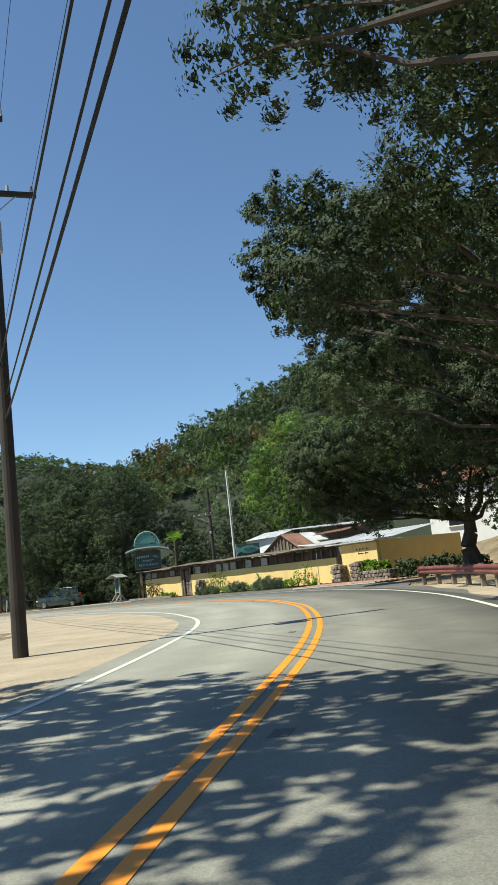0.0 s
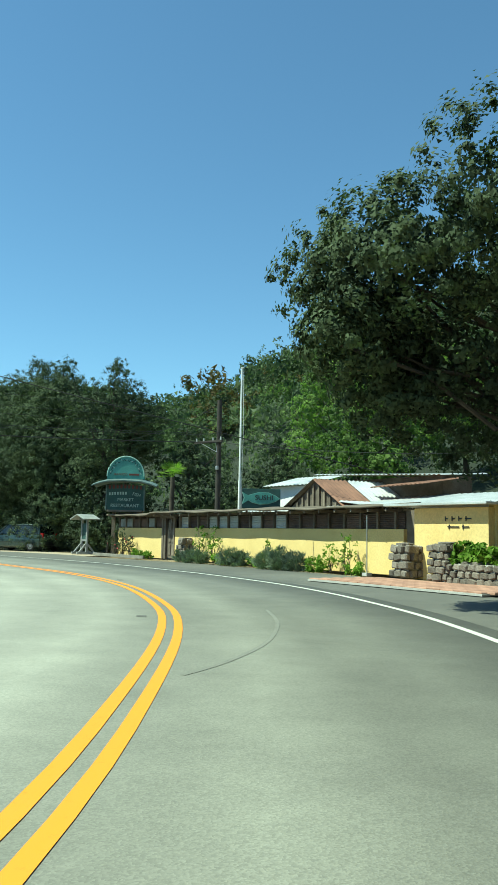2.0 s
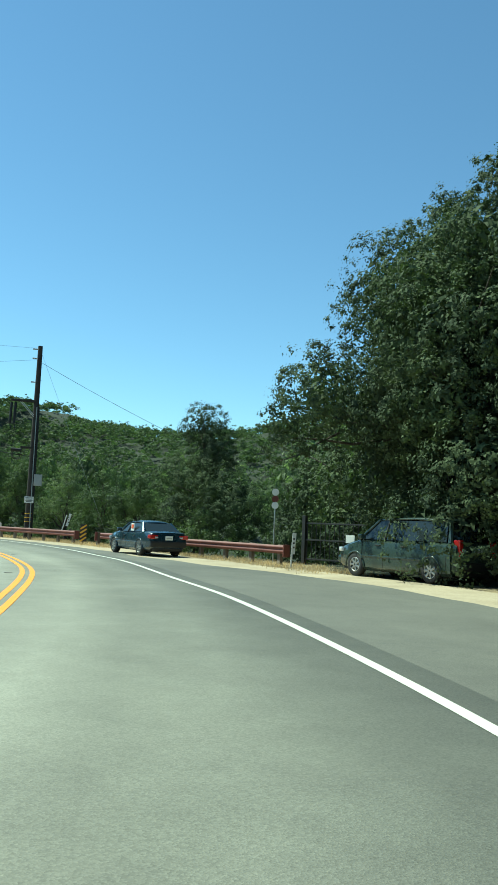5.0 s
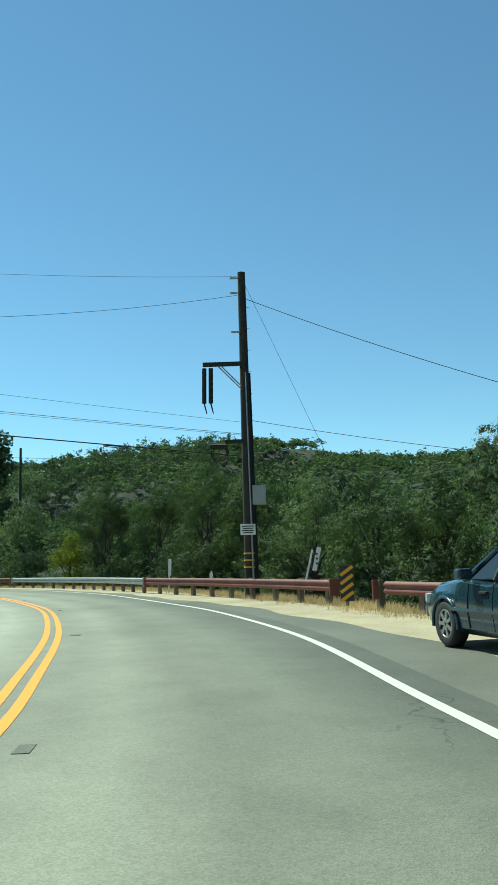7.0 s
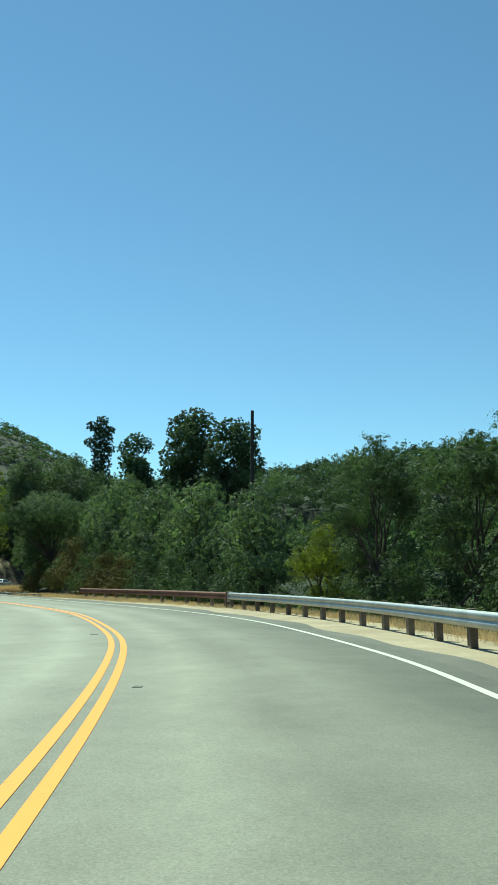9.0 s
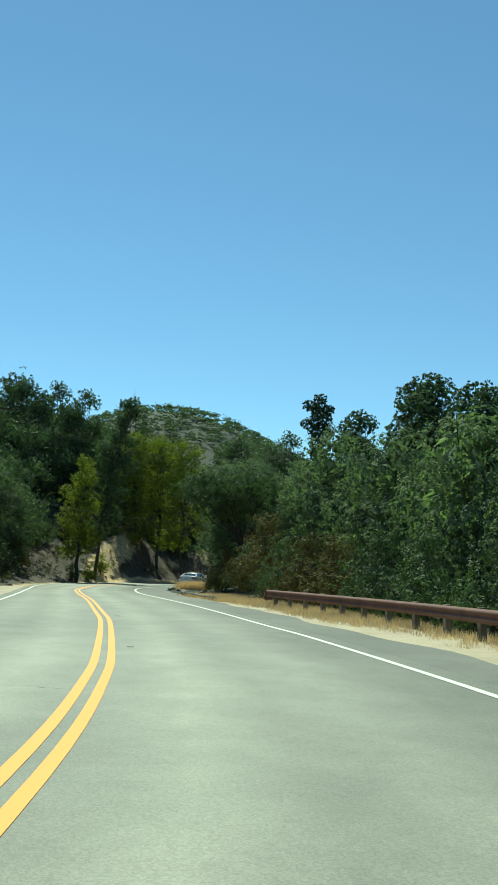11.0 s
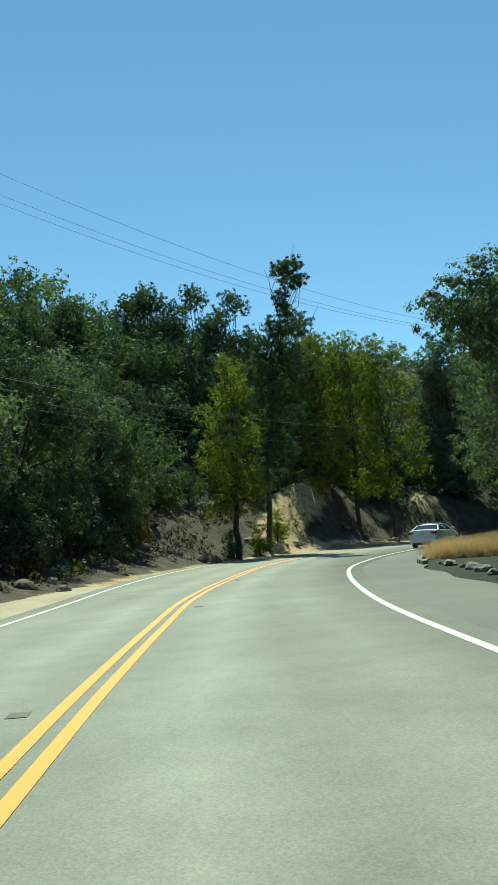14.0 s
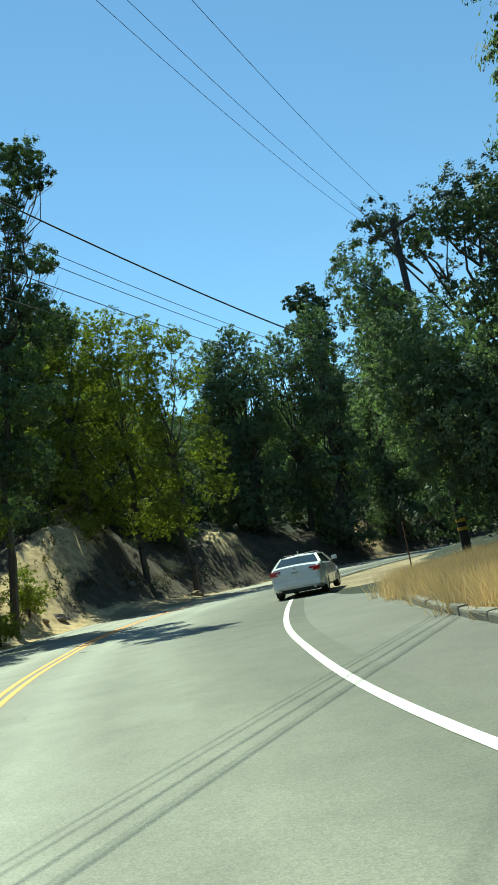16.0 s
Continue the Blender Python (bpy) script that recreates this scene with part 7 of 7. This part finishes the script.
# ---- verges, kerbs and rocks ----
SHOULDER = [((9.4, 5), 0.7), ((8.3, 24), 0.7), ((6.1, 33.2), 1.6), ((3.6, 39.3), 3.6), ((-1.3, 46.8), 4.6), ((-9.6, 54.2), 4.2), ((-14.8, 57.7), 3.8), ((-20.5, 60.9), 5.0), ((-26, 63.5), 4.6), ((-31.7, 65.9), 2.6), ((-36, 67.7), 1.7),
        ((-49.7, 71.4), 1.3), ((-61.8, 72.6), 0.9), ((-83, 71.4), 0.9), ((-92, 69), 1.7), ((-111.7, 61.2), 2.0), ((-128.9, 54.3), 2.4), ((-149, 48.5), 2.6), ((-155, 48.1), 2.9), ((-163, 48.0), 1.2), ((-178, 49.6), 0.8), ((-219, 103), 0.8)]
at_ = [int(((RIGHT_EDGE - p) ** 2).sum(1).argmin()) for p, _ in SHOULDER]
n_r = len(RIGHT_EDGE)
apron = np.interp(np.arange(n_r), at_, [w for _, w in SHOULDER])
wob = 0.12 * np.sin(np.arange(n_r) * 0.9) + 0.1 * np.sin(np.arange(n_r) * 0.37 + 1)
ribbon("pavement_shoulder", shift(RIGHT_EDGE, 0.4), shift(RIGHT_EDGE, apron + wob), -0.006, M_APRON, label="dark patched asphalt shoulder")
i0, i1 = int(((RIGHT_EDGE - (-17, 59)) ** 2).sum(1).argmin()), int(((RIGHT_EDGE - (-117, 59)) ** 2).sum(1).argmin())
sl = slice(i0, i1)
ribbon("dirt_shoulder", shift(RIGHT_EDGE, apron + wob - 0.35)[sl], (shift(RIGHT_EDGE, apron + wob) + side_of(RIGHT_EDGE) * 2.3)[sl], -0.012, M_DIRT, label="pale dusty dirt shoulder beside the asphalt")
i0, i1 = int(((RIGHT_EDGE - (9.6, 3)) ** 2).sum(1).argmin()), int(((RIGHT_EDGE - (6.3, 32.5)) ** 2).sum(1).argmin())
ribbon("dirt_shoulder", shift(RIGHT_EDGE, apron - 0.3)[i0:i1], shift(RIGHT_EDGE, 3.2)[i0:i1], -0.014, M_DIRT, label="pale dusty dirt below the red guardrail")
i0, i1 = int(((LEFT_EDGE - (3, 3)) ** 2).sum(1).argmin()), int(((LEFT_EDGE - (-25, 55)) ** 2).sum(1).argmin())
ribbon("dirt_shoulder", shift(LEFT_EDGE, -14.0)[i0:i1:3], shift(LEFT_EDGE, -0.45)[i0:i1:3], -0.018, M_DIRT, label="pale bare dirt on the inside of the bend")
i0, i1 = int(((LEFT_EDGE - (-104, 56)) ** 2).sum(1).argmin()), int(((LEFT_EDGE - (-140, 42)) ** 2).sum(1).argmin())
ribbon("dirt_shoulder", shift(LEFT_EDGE, -2.6)[i0:i1], shift(LEFT_EDGE, -0.45)[i0:i1], -0.016, M_DIRT, label="pale dirt at the foot of the bank")

# patches in the road beside the centre line
rng = np.random.default_rng(21)
for k, i in enumerate(range(60, len(CENTRE) - 60, 12)):
    s = 0.42 * (1 if rng.random() > 0.35 else -1)
    p = CENTRE[i] + C_SIDE[i] * s
    a = math.degrees(math.atan2(C_SIDE[i][1], C_SIDE[i][0])) + 90 + rng.uniform(-8, 8)
    bm = boxed((0, 0, 0), (rng.uniform(0.16, 0.3), rng.uniform(0.1, 0.18), 0.005), 0)
    ob = part("road_patch", bm, M_APRON, None)
    ob.matrix_basis = pose(p[0], p[1], 0.003, 0, 0, a)
    tagged(ob, "small dark square patch in the asphalt", kind="structure")

# a curved tyre mark
mark = curve_points([(2.2, 36.6), (2.79, 34.97), (3.13, 33.5), (3.29, 32.34), (3.3, 31.3), (3.24, 30.6), (3.1, 29.9)], 0.3)
ribbon("tyre_mark", shift(mark, -0.03), shift(mark, 0.03), 0.004, M_TYRE_MARK, label="faint dark curved tyre mark on the asphalt")

# kerb round the dry grass on the last bend, in stones
kerb = thing("kerb", (0, 0, 0), 0, "worn grey kerb stones before dry grass", "kerb", kind="structure")
kp = curve_points([(-141.8, 52.35), (-143.2, 51.95), (-146, 51.5), (-148.6, 51.25), (-152, 51.05), (-155, 51.2), (-157.2, 52.2), (-158.2, 54.0)], 0.75)
ks = side_of(kp)
for p, s in zip(kp[:-1], ks):
    b_ = part("kerb_stone", boxed((0, 0, 0), (0.72, 0.19, 0.22), 0, 0.04), M_KERB, kerb)
    b_.matrix_basis = pose(p[0], p[1], 0.025 + rng.uniform(-0.03, 0.02), rng.uniform(-5, 5), rng.uniform(-3, 3), math.degrees(math.atan2(s[1], s[0])) + 90 + rng.uniform(-3, 3))
kerb2 = thing("kerb", (0, 0, 0), 0, "low broken kerb beside dry grass", "kerb", kind="structure")
kp = curve_points([(-121.5, 59.9), (-124.5, 58.5), (-128.5, 56.8), (-130.6, 56.0)], 0.8)
ks = side_of(kp)
for p, s in zip(kp[:-1], ks):
    b_ = part("kerb_stone", boxed((0, 0, 0), (0.76, 0.2, 0.22), 0, 0.03), M_KERB, kerb2)
    b_.matrix_basis = pose(p[0], p[1], 0.05 + rng.uniform(-0.02, 0.02), rng.uniform(-4, 4), 0, math.degrees(math.atan2(s[1], s[0])) + 90 + rng.uniform(-4, 4))


def rock(at, size, seed, mat=M_STONE, label="rough fallen rock at the road's edge", group="rocks beside the road"):
    r = np.random.default_rng(seed)
    bm = bmesh.new()
    bmesh.ops.create_icosphere(bm, subdivisions=2, radius=1)
    o = r.uniform(0, 50)
    for v in bm.verts:
        v.co *= 1 + 0.45 * noise.noise(v.co * 1.3 + Vector((o, 0, 0)))
        v.co = Vector((v.co.x * size, v.co.y * size * r.uniform(0.68, 0.72), v.co.z * size * 0.55))
    ob = part("rock", bm, mat, None)
    ob.matrix_basis = pose(at[0], at[1], max(ground_at(at[0], at[1]), -0.05) + size * 0.18, 0, 0, r.uniform(0, 360))
    return tagged(ob, label, "rock", group)


for k, (x, y, s) in enumerate([(-134.6, 55.3, 0.2), (-136.2, 54.9, 0.26), (-137.6, 54.5, 0.3), (-139.0, 54.1, 0.2), (-140.6, 53.4, 0.3), (-141.8, 53.0, 0.2), (-133.0, 55.9, 0.16), (-138.4, 55.8, 0.26)]):
    rock((x, y), s, 300 + k)
for k in range(70):
    x = rng.uniform(-196, -128)
    c = LEFT_EDGE[((LEFT_EDGE[:, 0] - x) ** 2).argmin()]
    rock((c[0] + rng.normal() * 0.5, c[1] - rng.uniform(1.6, 8.5)), rng.uniform(0.12, 0.55), 320 + k, M_STONE if k % 3 else M_BANK, "pale rock on the cut bank", "rocks on the bank")
for k, (x, y) in enumerate([(-133.5, 40.2), (-134.2, 39.6), (-135.2, 39.3), (-132.6, 39.9), (-141.6, 37.6), (-142.4, 37.2)]):
    rock((x, y), 0.38, 360 + k, M_CONCRETE, "pale broken rock stacked by the pole", "rocks on the bank")
sk = thing("metal_stake", (-156.4, 51.6, 0.0), 0, "thin dark metal stake at the kerb", "stake")
part("rod", rodded((0, 0, -0.1), (0.05, 0, 1.65), 0.02, 0.018, 6), M_RAIL_RUST, sk)
part("cap", rodded((0.05, 0, 1.65), (0.05, 0, 1.72), 0.03, 0.02, 8), M_RAIL_RUST, sk)


def grass(name, pts, tall, label, per=9):
    """Dry blades in tufts."""
    r = np.random.default_rng(len(pts))
    z = np.maximum(ground_height(pts[:, 0], pts[:, 1]), -0.6)
    c = np.repeat(np.c_[pts, z], per, 0)
    n = len(c)
    c[:, :2] += r.normal(size=(n, 2)) * 0.09
    a = r.uniform(0, 6.28, n)
    h = tall * r.uniform(0.45, 1.2, n)
    w = 0.008
    d = np.stack([np.cos(a), np.sin(a), 0 * a], 1)
    lean_ = np.c_[r.normal(size=(n, 2)) * 0.34 * tall, h]
    v = np.stack([c - d * w, c + d * w, c + lean_], 1)
    return tagged(new(name, quad_mesh(name, v.reshape(-1, 3), M_GRASS, 3)), label, "grass", kind="stuff")


def along(curve, lo, hi, d0, d1, n, seed):
    """Random points in a strip to the right of a curve, between two x."""
    r = np.random.default_rng(seed)
    ids = np.where((curve[:, 0] < hi) & (curve[:, 0] > lo))[0]
    i = r.choice(ids, n)
    return curve[i] + side_of(curve)[i] * r.uniform(d0, d1, n)[:, None] + r.normal(size=(n, 2)) * 0.25


grass("dry_grass", along(RIGHT_EDGE, -156.8, -146.4, 2.9, 5.6, 3900, 1), 0.66, "tall dry straw-coloured grass inside the bend", 18)
grass("dry_grass", along(RIGHT_EDGE, -127, -100, 2.6, 5.6, 2400, 2), 0.24, "low dry straw-coloured grass beside the road", 12)
grass("dry_grass", along(RIGHT_EDGE, -100, -44, 3.0, 4.6, 2200, 3), 0.2, "dry grass along the guardrail's foot", 11)
grass("dry_grass", along(RIGHT_EDGE, -44, -28, 4.5, 7.5, 800, 4), 0.16, "sparse dry grass by the parked cars", 6)
# brush along the right-hand verge
BRUSH = "brush beside the road"
for k, (x, y, s, mat) in enumerate([(-101.5, 71.5, 1.5, M_LEAF_WOOD), (-105.5, 70.0, 1.7, M_LEAF_WOOD), (-110.0, 68.4, 1.8, M_LEAF_WOOD), (-115.5, 66.6, 1.9, M_LEAF_DRY), (-119.5, 64.9, 2.0, M_LEAF_DRY), (-123.5, 63.4, 1.9, M_LEAF_WOOD), (-127.5, 61.8, 2.5, M_LEAF_DRY),
                                (-131.5, 60.2, 1.7, M_LEAF_WOOD), (-96.5, 73.2, 1.6, M_LEAF_WOOD), (-152.4, 54.9, 0.95, M_LEAF_FRESHTREE), (-150.9, 55.4, 0.9, M_LEAF_FRESHTREE), (-154.0, 56.0, 0.9, M_LEAF_WOOD), (-145.0, 59.5, 1.6, M_LEAF_WOOD), (-137.2, 57.6, 1.7, M_LEAF_DRY), (-139.8, 56.9, 1.5, M_LEAF_WOOD), (-142.4, 56.4, 1.3, M_LEAF_WOOD), (-56, 80.5, 1.6, M_LEAF_WOOD), (-63, 80, 1.6, M_LEAF_WOOD), (-43.5, 78.5, 1.5, M_LEAF_WOOD), (-70, 80, 1.7, M_LEAF_WOOD), (-78, 79.6, 1.7, M_LEAF_WOOD), (-86, 78.4, 1.7, M_LEAF_WOOD)]):
    tree("bush", (x, y), [(0, 0, s * 0.9, s * 0.8), (s * 0.7, 0.2, s * 0.6, s * 0.6), (-s * 0.7, -0.2, s * 0.65, s * 0.6), (0.1, -s * 0.5, s * 0.5, s * 0.55), (0.2, 0.1, s * 1.6, s * 0.5)],
         "dry brown bush beside the road" if mat is M_LEAF_DRY else "leafy green bush beside the road", 400 + k, mat, leaf=0.065, per=32, density=5.5, trunk=0.07, category="bush", group=BRUSH)

SCRUB = "scrub on the cut bank"
r_ = np.random.default_rng(77)
for k, (x, o, s, mat) in enumerate([(-134, 7.5, 1.5, M_LEAF_OAK), (-137.5, 9.5, 2.0, M_LEAF_WOOD), (-141, 8.0, 1.6, M_LEAF_OAK), (-144.5, 10.0, 2.1, M_LEAF_WOOD), (-148, 8.6, 1.7, M_LEAF_OAK), (-151.5, 10.5, 2.0, M_LEAF_OAK), (-155, 8.8, 1.5, M_LEAF_DRY), (-158.5, 10.8, 1.9, M_LEAF_WOOD),
                                     (-165, 11.5, 1.6, M_LEAF_WOOD), (-170, 12.5, 1.6, M_LEAF_OAK), (-181, 11.5, 1.7, M_LEAF_OAK), (-185, 12.5, 1.8, M_LEAF_WOOD), (-194, 11.0, 1.3, M_LEAF_OAK), (-196, 12.0, 1.9, M_LEAF_WOOD), (-175, 13.0, 1.4, M_LEAF_DRY), (-129.5, 8.5, 1.6, M_LEAF_WOOD), (-169.0, 5.9, 1.1, M_LEAF_LIGHT), (-172.5, 6.4, 1.3, M_LEAF_LIGHT), (-164.5, 6.2, 1.0, M_LEAF_WOOD)]):
    i = int(((CENTRE[:, 0] - x) ** 2).argmin())
    p = CENTRE[i] - C_SIDE[i] * o
    tree("bush", (p[0], p[1]), [(0, 0, s * 0.9, s * 0.8), (s * 0.7, 0.2, s * 0.6, s * 0.6), (-s * 0.7, -0.2, s * 0.65, s * 0.6), (0.1, s * 0.5, s * 0.5, s * 0.55), (0.2, 0.1, s * 1.6, s * 0.5)],
         "dry brown scrub on the cut bank" if mat is M_LEAF_DRY else "dark green scrub on the cut bank", 700 + k, mat, leaf=0.075, per=30, density=5, trunk=0.07, category="bush", group=SCRUB)
